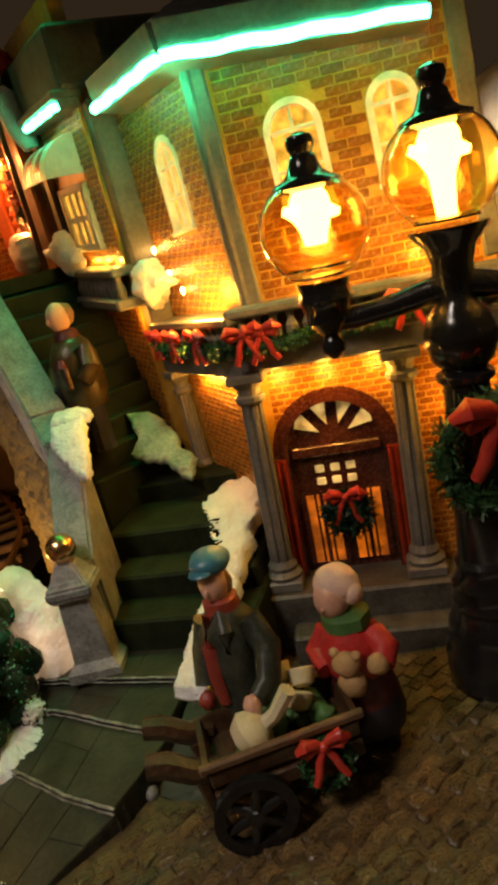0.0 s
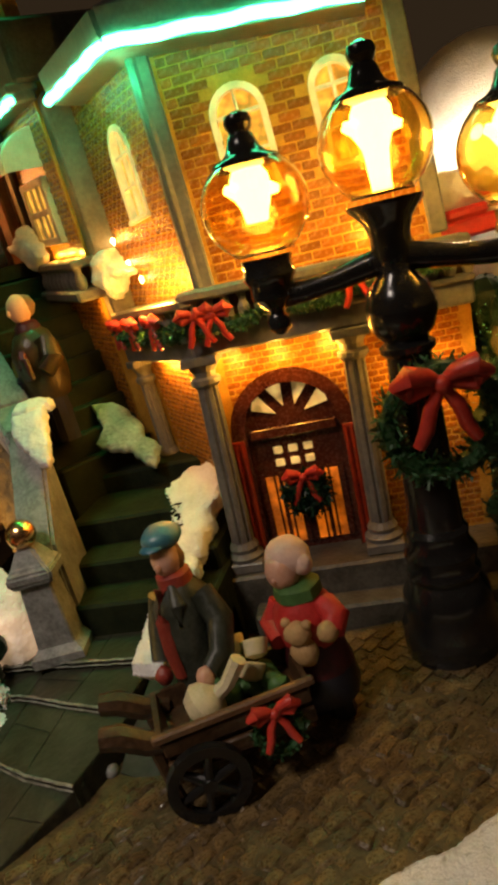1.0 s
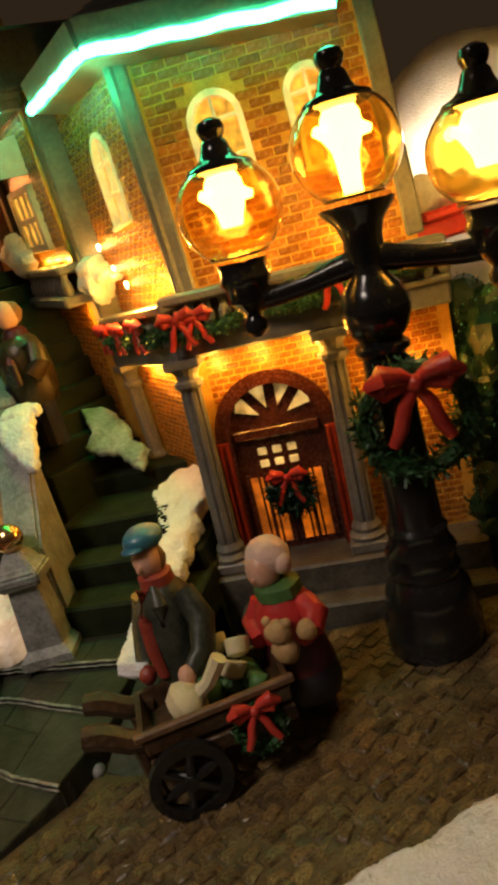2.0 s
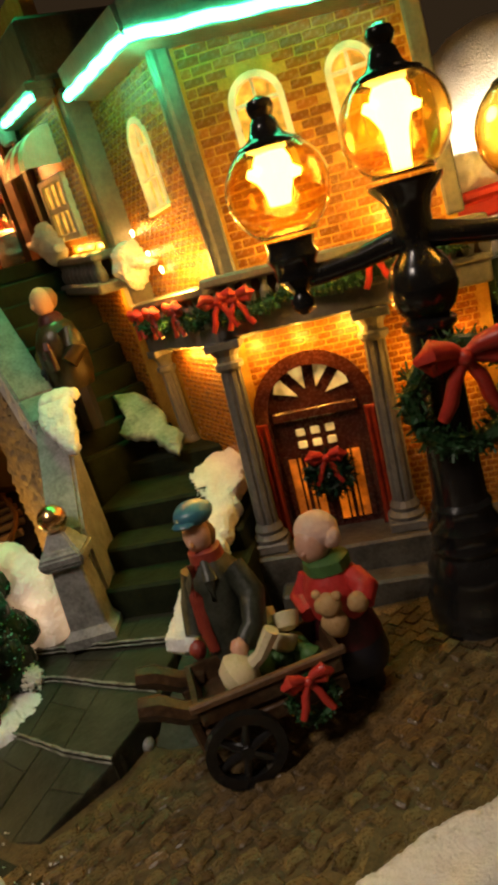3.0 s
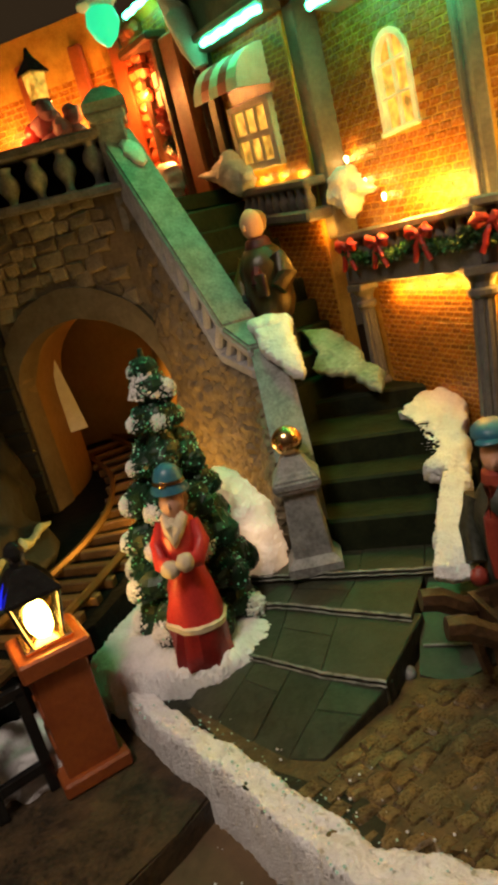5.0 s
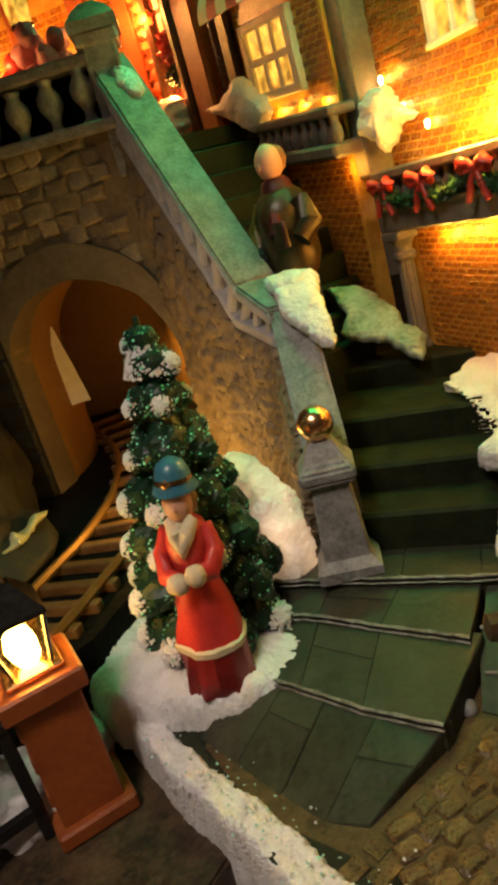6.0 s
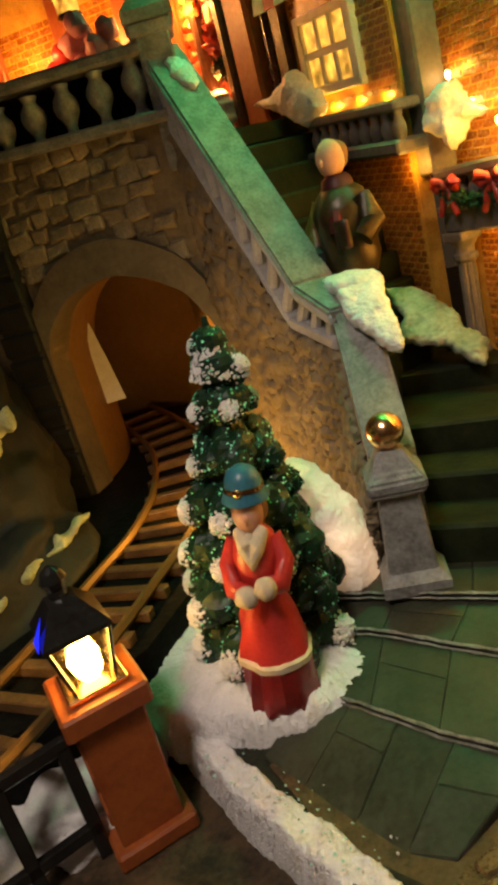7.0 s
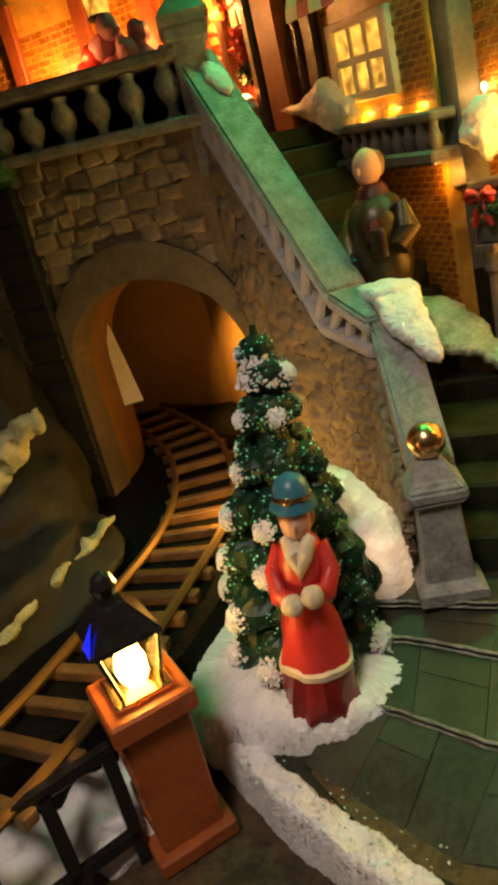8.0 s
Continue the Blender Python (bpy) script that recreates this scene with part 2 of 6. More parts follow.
# white snow whose colour carries the dim green light on the stairs
GREENLITSNOW = material("snow_with_green_light_tint", (0.11, 0.15, 0.09), 0.4, other=(0.38, 0.39, 0.31), scale=70, amount=0.8, bump=0.6, bump_scale=600, coat=0.2)
# weak greenish light beside the railway, put into the snow's base colour
DIMSNOW = material("snow_with_dim_light_tint", (0.3, 0.29, 0.13), 0.6, other=(0.5, 0.48, 0.28), scale=120, bump=0.8, bump_scale=700)
DARKRED = material("dark_red_skirt", (0.26, 0.012, 0.012), 0.4, other=(0.16, 0.008, 0.008), scale=140, bump=0.3, coat=0.3)
SCARF = material("brick_red_scarf", (0.24, 0.03, 0.02), 0.45, other=(0.34, 0.06, 0.035), scale=200, bump=0.5)
RAILGREY = material("pale_grey_resin_rail", (0.33, 0.33, 0.34), 0.5, other=(0.48, 0.47, 0.49), scale=110, bump=0.6, bump_scale=450)
STREETBED = material("brown_street_joint", (0.05, 0.034, 0.015), 0.45, other=(0.13, 0.085, 0.036), scale=120, bump=1.0, bump_scale=350)
SLEEPER = material("brown_sleeper_plastic", (0.08, 0.042, 0.015), 0.4, other=(0.17, 0.09, 0.032), scale=140, vary=0.3, bump=0.5)

# ---- building helpers: bmeshes in centimetres ----
def obj(name, bm, mats, smooth=False):
    for v in bm.verts:
        v.co *= CM
    me = bpy.data.meshes.new(name)
    bmesh.ops.recalc_face_normals(bm, faces=bm.faces)
    bm.to_mesh(me)
    bm.free()
    for m in mats if isinstance(mats, (list, tuple)) else [mats]:
        me.materials.append(m)
    if smooth:
        me.polygons.foreach_set("use_smooth", [True] * len(me.polygons))
        me.set_sharp_from_angle(angle=radians(40))
    return new(name, me)


def part(name, bm, mat, parent, label="", smooth=False):
    ob = obj(name, bm, mat, smooth)
    ob.parent = parent
    return tagged(ob, label)


def thing(name, at, rz=0.0, label="", category="", group="", kind=""):
    ob = new(name)
    ob.empty_display_size = 0.005
    ob.matrix_basis = pose(*cm(at), 0, 0, rz)
    return tagged(ob, label, category, group, kind)


def single(name, bm, mat, at, rz, label, category, group="", kind="", smooth=False):
    ob = obj(name, bm, mat, smooth)
    ob.matrix_basis = pose(*cm(at), 0, 0, rz)
    return tagged(ob, label, category, group, kind)


def box(bm, a, b, bevel=0.0, m=None):
    """A box from corner a to corner b, its edges rounded by bevel."""
    lo, hi = [min(p, q) for p, q in zip(a, b)], [max(p, q) for p, q in zip(a, b)]
    made = bmesh.ops.create_cube(bm, size=1)["verts"]
    for v in made:
        v.co = Vector([lo[i] + (v.co[i] + 0.5) * (hi[i] - lo[i]) for i in range(3)])
    if m:
        bmesh.ops.transform(bm, matrix=m, verts=made)
    if bevel:
        edges = {e for v in made for e in v.link_edges}
        bmesh.ops.bevel(bm, geom=list(edges), offset=bevel, segments=1, affect="EDGES", profile=0.6)
    return bm


def lathe(bm, profile, n=16, at=(0, 0, 0), m=None, wobble=0.0):
    """A turned form: profile of (radius, height)."""
    rings = []
    for r, z in profile:
        ring = []
        for k in range(n):
            a = 2 * math.pi * k / n
            rr = r * (1 + wobble * noise.noise((3 * math.cos(a), 3 * math.sin(a), z)))
            co = Vector((at[0] + rr * math.cos(a), at[1] + rr * math.sin(a), at[2] + z))
            ring.append(bm.verts.new(m @ co if m else co))
        rings.append(ring)
    for p, q in zip(rings, rings[1:]):
        for k in range(n):
            bm.faces.new((p[k], p[(k + 1) % n], q[(k + 1) % n], q[k]))
    bm.faces.new(rings[0][::-1]), bm.faces.new(rings[-1])
    return bm


def ball(bm, at, radii, n=10, amp=0.0, freq=1.0, m=None):
    """A rounded lump, uneven by amp."""
    u, made = n + 4, [bm.verts.new((0, 0, -1))]
    for i in range(1, n):
        a = math.pi * i / n
        made += [bm.verts.new((math.sin(a) * math.cos(2 * math.pi * j / u), math.sin(a) * math.sin(2 * math.pi * j / u), -math.cos(a))) for j in range(u)]
    made.append(bm.verts.new((0, 0, 1)))
    for j in range(u):
        j2 = (j + 1) % u
        bm.faces.new((made[0], made[1 + j2], made[1 + j])), bm.faces.new((made[-1], made[-1 - u + j], made[-1 - u + j2]))
        for i in range(n - 2):
            o = 1 + i * u
            bm.faces.new((made[o + j], made[o + j2], made[o + u + j2], made[o + u + j]))
    radii = radii if isinstance(radii, (tuple, list)) else (radii,) * 3
    for v in made:
        d = v.co.copy()
        k = 1 + amp * noise.noise(Vector(at) * 0.7 + d * freq * 1.7)
        v.co = Vector(at) + Vector((d.x * radii[0], d.y * radii[1], d.z * radii[2])) * k
        if m:
            v.co = m @ v.co
    return bm


def tube(bm, points, radius, n=8, flat=1.0):
    """A rod along points; radius may be a list."""
    pts = [Vector(p) for p in points]
    rad = radius if isinstance(radius, (list, tuple)) else [radius] * len(pts)
    rings, up = [], Vector((0, 0, 1))
    for i, p in enumerate(pts):
        d = (pts[min(i + 1, len(pts) - 1)] - pts[max(i - 1, 0)]).normalized()
        side = d.cross(up if abs(d.z) < 0.95 else Vector((0, 1, 0))).normalized()
        top = side.cross(d)
        rings.append([bm.verts.new(p + rad[i] * (math.cos(2 * math.pi * k / n) * side + flat * math.sin(2 * math.pi * k / n) * top)) for k in range(n)])
    for p, q in zip(rings, rings[1:]):
        for k in range(n):
            bm.faces.new((p[k], p[(k + 1) % n], q[(k + 1) % n], q[k]))
    bm.faces.new(rings[0][::-1]), bm.faces.new(rings[-1])
    return bm


def slab(bm, outline, z0, z1, m=None, bevel=0.0):
    """A flat polygon in x, y between two heights; z0 and z1 may be functions of x, y."""
    f0 = z0 if callable(z0) else (lambda x, y: z0)
    f1 = z1 if callable(z1) else (lambda x, y: z1)
    low = [bm.verts.new((x, y, f0(x, y))) for x, y in outline]
    top = [bm.verts.new((x, y, f1(x, y))) for x, y in outline]
    faces = [bm.faces.new(low[::-1]), bm.faces.new(top)]
    for k in range(len(outline)):
        j = (k + 1) % len(outline)
        faces.append(bm.faces.new((low[k], low[j], top[j], top[k])))
    if m:
        bmesh.ops.transform(bm, matrix=m, verts=low + top)
    if bevel:
        bmesh.ops.bevel(bm, geom=list(faces[1].edges), offset=bevel, segments=2, affect="EDGES")
    return bm


UPRIGHT = Matrix(((1, 0, 0, 0), (0, 0, 1, 0), (0, 1, 0, 0), (0, 0, 0, 1)))


def plate(bm, outline, y0, y1, bevel=0.0):
    """A polygon in x, z with thickness from y0 to y1."""
    return slab(bm, outline, y0, y1, UPRIGHT, bevel)


def arch(x0, x1, z0, spring, n=10, rise=None):
    """Outline of an opening with a round head, from bottom left round to bottom right."""
    c, r = (x0 + x1) / 2, (x1 - x0) / 2
    rise = r if rise is None else rise
    return [(x0, z0)] + [(c - r * math.cos(math.pi * k / n), spring + rise * math.sin(math.pi * k / n)) for k in range(n + 1)] + [(x1, z0)]


def ring_plate(bm, outer, inner, y0, y1):
    """A band between two outlines of equal length (x, z), open at the bottom, with thickness."""
    o0, o1 = [bm.verts.new((x, y0, z)) for x, z in outer], [bm.verts.new((x, y1, z)) for x, z in outer]
    i0, i1 = [bm.verts.new((x, y0, z)) for x, z in inner], [bm.verts.new((x, y1, z)) for x, z in inner]
    for k in range(len(outer) - 1):
        for a, b in ((o0, i0), (o1, i1), (o0, o1), (i0, i1)):
            bm.faces.new((a[k], a[k + 1], b[k + 1], b[k]))
    for k in (0, -1):
        bm.faces.new((o0[k], o1[k], i1[k], i0[k]))
    return bm


def holed_wall(bm, x0, x1, z0, z1, y0, y1, holes):
    """A wall panel in one piece with arched openings (xa, xb, za, spring); an opening that reaches the foot becomes a notch."""
    outer, loops = [(x0, z0)], []
    for xa, xb, za, spring in sorted(holes):
        way = arch(xa, xb, max(za, z0), spring, 14)
        if za <= z0:
            outer += way
        else:
            loops.append(way)
    outer += [(x1, z0), (x1, z1), (x0, z1)]
    edges = []
    for loop in [outer] + loops:
        vs = [bm.verts.new((x, y0, z)) for x, z in loop]
        edges += [bm.edges.new((vs[k], vs[(k + 1) % len(vs)])) for k in range(len(vs))]
    faces = [f for f in bmesh.ops.triangle_fill(bm, edges=edges, use_beauty=True)["geom"] if isinstance(f, bmesh.types.BMFace)]
    made = bmesh.ops.extrude_face_region(bm, geom=faces)["geom"]
    bmesh.ops.translate(bm, vec=(0, y1 - y0, 0), verts=[v for v in made if isinstance(v, bmesh.types.BMVert)])
    return bm


LATER = []


def bricks(owner, x0, x1, z0, z1, y, w, h, holes=(), proud=0.035, limit=300, near=None, name="brick", mat=None, joined=None, seed=1, slope=0.0):
    """Running-bond bricks proud of a wall plane: the nearest ones as parts of their own, the rest joined. Done last in the file."""
    LATER.append((owner, x0, x1, z0, z1, y, w, h, holes, proud, limit, near, name, mat or BRICK, joined or BRICK_JOINED, seed, slope))


def lay_bricks(owner, x0, x1, z0, z1, y, w, h, holes, proud, limit, near, name, mat, joined, seed, slope):
    mid = (x0 + x1) / 2
    rnd = random.Random(seed)
    spots, row = [], 0
    z = z0
    while z + h * 0.8 < z1:
        x = x0 - (w / 2 if row % 2 else 0)
        while x < x1 - 0.1:
            a, b = max(x, x0), min(x + w, x1)
            cx, cz = (a + b) / 2, z + h / 2
            free = True
            for xa, xb, za, spring in holes:
                r, c = (xb - xa) / 2, (xa + xb) / 2
                inside = za < cz and ((xa < cx < xb and cz <= spring) or math.hypot(cx - c, max(0, cz - spring)) < r and cz > spring)
                free = free and not inside
            if free and b - a > 0.15:
                spots.append((a, b, z))
            x += w
        z += h
        row += 1
    key = near or ((x0 + x1) / 2, z0)
    spots.sort(key=lambda s: (s[0] - key[0]) ** 2 + (s[2] - key[1]) ** 2)
    shared = {}
    for a, b, z in spots[:limit]:
        size = round(b - a, 2)
        if size not in shared:
            bm = bmesh.new()
            box(bm, (-(size - 0.06) / 2, -proud, 0.03), ((size - 0.06) / 2, 0.02, h - 0.03), 0.03)
            for v in bm.verts:
                v.co *= CM
            me = bpy.data.meshes.new(name)
            bm.to_mesh(me)
            bm.free()
            me.materials.append(mat)
            shared[size] = me
        ob = new(name, shared[size])
        ob.parent = owner
        ob.matrix_basis = pose((a + b) / 2 * CM, (y + rnd.uniform(-0.02, 0.02)) * CM, (z - slope * ((a + b) / 2 - mid)) * CM, rnd.uniform(-1, 1), math.degrees(math.atan(slope)) + rnd.uniform(-1, 1), rnd.uniform(-2, 2))
    if spots[limit:]:
        verts, faces = [], []
        for a, b, z in spots[limit:]:
            o, p = len(verts), proud + rnd.uniform(-0.02, 0.02)
            xa, xb, za, zb = a + 0.03, b - 0.03, z + 0.03, z + h - 0.03
            new_verts = [(xa, y, za), (xb, y, za), (xb, y, zb), (xa, y, zb)]
            new_verts += [(xa + 0.03, y - p, za + 0.03), (xb - 0.03, y - p, za + 0.03), (xb - 0.03, y - p, zb - 0.03), (xa + 0.03, y - p, zb - 0.03)]
            verts += [(vx, vy, vz - slope * (vx - mid)) for vx, vy, vz in new_verts]
            faces += [tuple(o + i for i in f) for f in ((4, 5, 6, 7), (0, 1, 5, 4), (1, 2, 6, 5), (2, 3, 7, 6), (3, 0, 4, 7))]
        me = bpy.data.meshes.new("brickwork")
        me.from_pydata([cm(v) for v in verts], [], faces)
        me.materials.append(joined)
        ob = new("brickwork", me)
        ob.parent = owner
        tagged(ob, kind="stuff")


def needles(bm, centre, radius, count, rnd, length=0.3, width=0.09, squash=1.0):
    """Loose tinsel leaves round a lump."""
    for _ in range(count):
        d = Vector((rnd.gauss(0, 1), rnd.gauss(0, 1), rnd.gauss(0, 1))).normalized()
        p = Vector(centre) + Vector((d.x, d.y, d.z * squash)) * radius * rnd.uniform(0.85, 1.05)
        t = d.cross(Vector((rnd.gauss(0, 1), rnd.gauss(0, 1), rnd.gauss(0, 1)))).normalized()
        q = p + d * length * rnd.uniform(0.5, 1.2) + t * length * 0.5
        bm.faces.new([bm.verts.new(v) for v in (p - t * width, p + t * width, q + t * width * 0.6, q - t * width * 0.6)])


GRAIN = bpy.data.textures.new("snow_grain", "CLOUDS")
GRAIN.noise_scale, GRAIN.noise_depth = 0.16 * CM, 2


def flakes(bm, centre, radius, count, rnd, size=0.05, squash=1.0):
    """Loose glitter: tiny tilted plates scattered over a rounded lump."""
    for _ in range(count):
        d = Vector((rnd.gauss(0, 1), rnd.gauss(0, 1), rnd.gauss(0, 1))).normalized()
        c = Vector(centre) + Vector((d.x, d.y, d.z * squash)) * radius * rnd.uniform(0.96, 1.06)
        n = (d + Vector((rnd.gauss(0, 0.5), rnd.gauss(0, 0.5), rnd.gauss(0, 0.5)))).normalized()
        u = n.orthogonal().normalized()
        w = n.cross(u)
        r = size * rnd.uniform(0.5, 1.25)
        low = [bm.verts.new(c + (u * x + w * y) * r) for x, y in ((-1, -0.7), (0.8, -1), (1, 0.8), (-0.7, 1))]
        tip = bm.verts.new(c + n * r * 0.35)
        for k in range(4):
            bm.faces.new((low[k], low[(k + 1) % 4], tip))
        bm.faces.new(low[::-1])


def grainy(ob, much=0.1):
    """Grainy relief of craft snow."""
    dis = ob.modifiers.new("grain", "DISPLACE")
    dis.texture, dis.texture_coords, dis.strength, dis.mid_level = GRAIN, "LOCAL", much * CM, 0.5


def snow_lump(name, at, blobs, label, rz=0.0, category="snow"):
    """Heaped craft snow: overlapping uneven lumps in one mesh."""
    bm = bmesh.new()
    for p, r in blobs:
        ball(bm, p, r, 12, 0.35, 1.5)
    for v in bm.verts:
        v.co += Vector([noise.noise(v.co * 1.5 + Vector((k * 9, 0, 0))) for k in range(3)]) * 0.38
    ob = single(name, bm, SNOW, at, rz, label, category, smooth=True)
    melt = ob.modifiers.new("melt", "REMESH")
    melt.mode, melt.voxel_size, melt.use_smooth_shade = "VOXEL", 0.11 * CM, True
    soft = ob.modifiers.new("soften", "SMOOTH")
    soft.factor, soft.iterations = 0.6, 7
    grainy(ob)
    return ob

def snow_shape(name, at, ex, ey, outline, thick, label, mat=None, category="snow", soft=2, jag=1.0):
    """A thick jagged sheet of craft snow with a bulging face; outline in the directions ex and ey from at."""
    ex, ey = Vector(ex), Vector(ey)
    up = ex.cross(ey).normalized()
    bm = bmesh.new()
    n = len(outline)
    mid = Vector((sum(p[0] for p in outline) / n, sum(p[1] for p in outline) / n))
    rim, cuts = [], 7
    for k in range(n):
        a, b = Vector(outline[k]), Vector(outline[(k + 1) % n])
        out = Vector(((b - a).y, -(b - a).x)).normalized()
        for j in range(cuts):
            p = a.lerp(b, j / cuts)
            rim.append(p + out * (0.3 * noise.noise((p.x * 2.1, p.y * 2.1, 4)) + 0.2 * noise.noise((p.x * 5.5, p.y * 5.5, 9))) * jag)
    rows = []
    for f, h in ((0.97, -0.5), (1.0, -0.1), (0.95, 0.3), (0.84, 0.5), (0.66, 0.58), (0.45, 0.66), (0.22, 0.7)):
        rows.append([bm.verts.new(ex * q.x + ey * q.y + up * (thick * h + (0.2 * noise.noise((q.x * 1.3, q.y * 1.3, 2)) + 0.1 * noise.noise((q.x * 3.4, q.y * 3.4, 6))) * min(1.0, thick))) for q in (mid.lerp(p, f) for p in rim)])
    for p, q in zip(rows, rows[1:]):
        for k in range(len(p)):
            bm.faces.new((p[k], p[(k + 1) % len(p)], q[(k + 1) % len(p)], q[k]))
    for ring, h in ((rows[-1], 0.75), (rows[0], -0.5)):
        c = bm.verts.new(ex * mid.x + ey * mid.y + up * thick * h)
        for k in range(len(ring)):
            bm.faces.new((ring[k], ring[(k + 1) % len(ring)], c))
    ob = single(name, bm, mat or SNOW, at, 0, label, category, smooth=True)
    melt = ob.modifiers.new("melt", "REMESH")
    melt.mode, melt.voxel_size, melt.use_smooth_shade = "VOXEL", 0.08 * CM, True
    even = ob.modifiers.new("soften", "SMOOTH")
    even.factor, even.iterations = 0.5, soft
    grainy(ob, 0.16)
    return ob


# ---- ground ----
bm = bmesh.new()
box(bm, (-160, -60, -8), (140, 130, -5.0), 0.4)
single("ground", bm, TABLE, (0, 0, 0), 0, "dark cloth-covered table top under the village", "table top", kind="structure")

bm = bmesh.new()
slab(bm, [(-16.2, 9.9), (-16.9, 8.2), (-18.4, 5.4), (-22, 2.0), (-34, 3.0), (-34, 12), (-27, 15), (-21, 15.5)], -5.0, -3.95, bevel=0.12)
bmesh.ops.triangulate(bm, faces=[f for f in bm.faces if len(f.verts) > 4])
single("base_board", bm, BASEBOARD, (0, 0, 0), 0, "rough dark brown base board under the lantern pillar", "base board", kind="structure")

# street plate with its cobbles, laid last
bm = bmesh.new()
slab(bm, [(-17.5, 12.5), (-14, 9.2), (-10, 6.6), (-3, 6.2), (1.5, 8.4), (8, 12), (14, 15), (14, 27), (-14, 27), (-17, 16)], -5.0, lambda x, y: -2.34 + 0.02 * (y - 12))
street = single("road", bm, STREETBED, (0, 0, 0), 0, "brown cobbled village street with dark joints", "road", kind="structure")

bm = bmesh.new()
slab(bm, [(-21.6, 15.0), (-18.0, 11.9), (-15.9, 10.0), (-14.2, 8.6), (-12.0, 7.2), (-9.6, 6.1), (-9.2, 8.5), (-8.4, 13.0), (-12, 13.5), (-15, 16), (-19, 16)], -5.0, lambda x, y: -2.42 + 0.06 * noise.noise((x, y, 0)))
single("gutter", bm, MOSS, (0, 0, 0), 0, "dark mossy gutter between paving and snow bank", "gutter", kind="structure")

# paving: four shallow levels that step down from the stairs to the street
LEVELS = [
    (0.0, 0.0, [(-16.0, 18.7), (-13.5, 18.5), (-10.8, 18.2), (-8.0, 17.9), (-5.0, 18.0)], [(-15.6, 21.5), (-13.5, 21.5), (-10.8, 21.5), (-8.0, 21.5), (-5.0, 21.5)]),
    (-0.72, -0.3, [(-16.0, 17.6), (-14.0, 17.2), (-11.6, 16.4), (-8.6, 15.5)], [(-16.0, 19.1), (-13.5, 18.9), (-10.8, 18.6), (-8.0, 18.3)]),
    (-1.3, -0.92, [(-16.4, 15.0), (-14.2, 14.1), (-12.0, 13.1), (-9.5, 12.3)], [(-16.0, 17.9), (-14.0, 17.5), (-11.6, 16.7), (-8.2, 15.9)]),
    (-2.3, -1.5, [(-17.8, 12.9), (-16.2, 11.7), (-14.4, 10.6), (-12.9, 9.8), (-11.6, 9.7)], [(-16.4, 15.3), (-14.8, 14.7), (-13.2, 14.0), (-11.4, 13.3), (-9.3, 12.7)]),
]
paving = thing("pavement", (0, 0, 0), 0, "grey-green slate paving with worn pale step edges", "pavement", kind="structure")
for low, high, front, back in LEVELS:
    f0, b0 = Vector(front[0]), Vector(back[0])
    f1, b1 = Vector(front[-1]), Vector(back[-1])

    def fall(x, y, low=low, high=high, f0=f0, b0=b0, f1=f1, b1=b1):
        s = max(0, min(1, (x - f0.x) / (f1.x - f0.x)))
        ya, yb = f0.lerp(f1, s).y, b0.lerp(b1, s).y
        return low + (high - low) * max(-0.1, min(1.1, (y - ya) / (yb - ya)))

    bm = bmesh.new()
    slab(bm, front + back[::-1], -3.4, lambda x, y: fall(x, y) - 0.12)
    part("bed", bm, EARTH, paving)
    for k in range(len(front) - 1):
        rnd = random.Random(k + int(low * 100))
        p0, p1, q1, q0 = Vector(front[k]), Vector(front[k + 1]), Vector(back[k + 1]), Vector(back[k])
        cut = 0.45 + 0.15 * rnd.random() if k % 2 else 1.0
        g = 0.014
        for lo, hi in ((0.0, cut), (cut, 1.0)):
            if hi - lo < 0.05:
                continue
            q = [p0.lerp(q0, lo), p1.lerp(q1, lo), p1.lerp(q1, hi), p0.lerp(q0, hi)]
            c = sum(q, Vector((0, 0))) / 4
            q = [p + (c - p).normalized() * g for p in q]
            bm = bmesh.new()
            lift = rnd.uniform(-0.02, 0.01)
            slab(bm, [tuple(p) for p in q], -3.0, lambda x, y: fall(x, y) + lift, bevel=0.03)
            part("flagstone", bm, PAVE, paving)
    if low < -2:
        continue
    bm = bmesh.new()
    line = [Vector(front[k]).lerp(Vector(front[k + 1]), j / 12) for k in range(len(front) - 1) for j in range(12)] + [Vector(front[-1])]
    for dz, off, r in ((-0.01, 0.0, 0.09), (-0.17, -0.1, 0.06)):
        tube(bm, [(p.x, p.y + off + 0.05 * noise.noise((p.x * 1.7, off, 1)), fall(p.x, p.y) + dz - 0.02 + 0.04 * noise.noise((p.x * 2.3, off, 7))) for p in line], [r * (0.85 + 0.6 * noise.noise((p.x * 2.9, off, 3))) for p in line], 6, 0.6)
    part("worn_edge", bm, EDGE, paving, "pale worn step edge")
bm = bmesh.new()
slab(bm, [(-8.5, 13.8), (-7.2, 13.4), (-5.6, 14.2), (-4.8, 17.9), (-7.9, 18.0), (-8.4, 15.6)], -3.4, lambda x, y: -2.3 + 0.42 * (y - 13.6))
part("ramp_stone", bm, PAVE, paving)
bm = bmesh.new()
for y in (14.9, 16.4):
    tube(bm, [(-8.3, y, -2.25 + 0.42 * (y - 13.6)), (-5.2, y - 0.15, -2.27 + 0.42 * (y - 13.6))], 0.06, 6)
part("worn_edge", bm, EDGE, paving)

# lower flight of stairs
stairs = thing("stairs", (0, 0, 0), 0, "dark green-grey stone stairs between the railing and the house", "stairs", kind="structure")
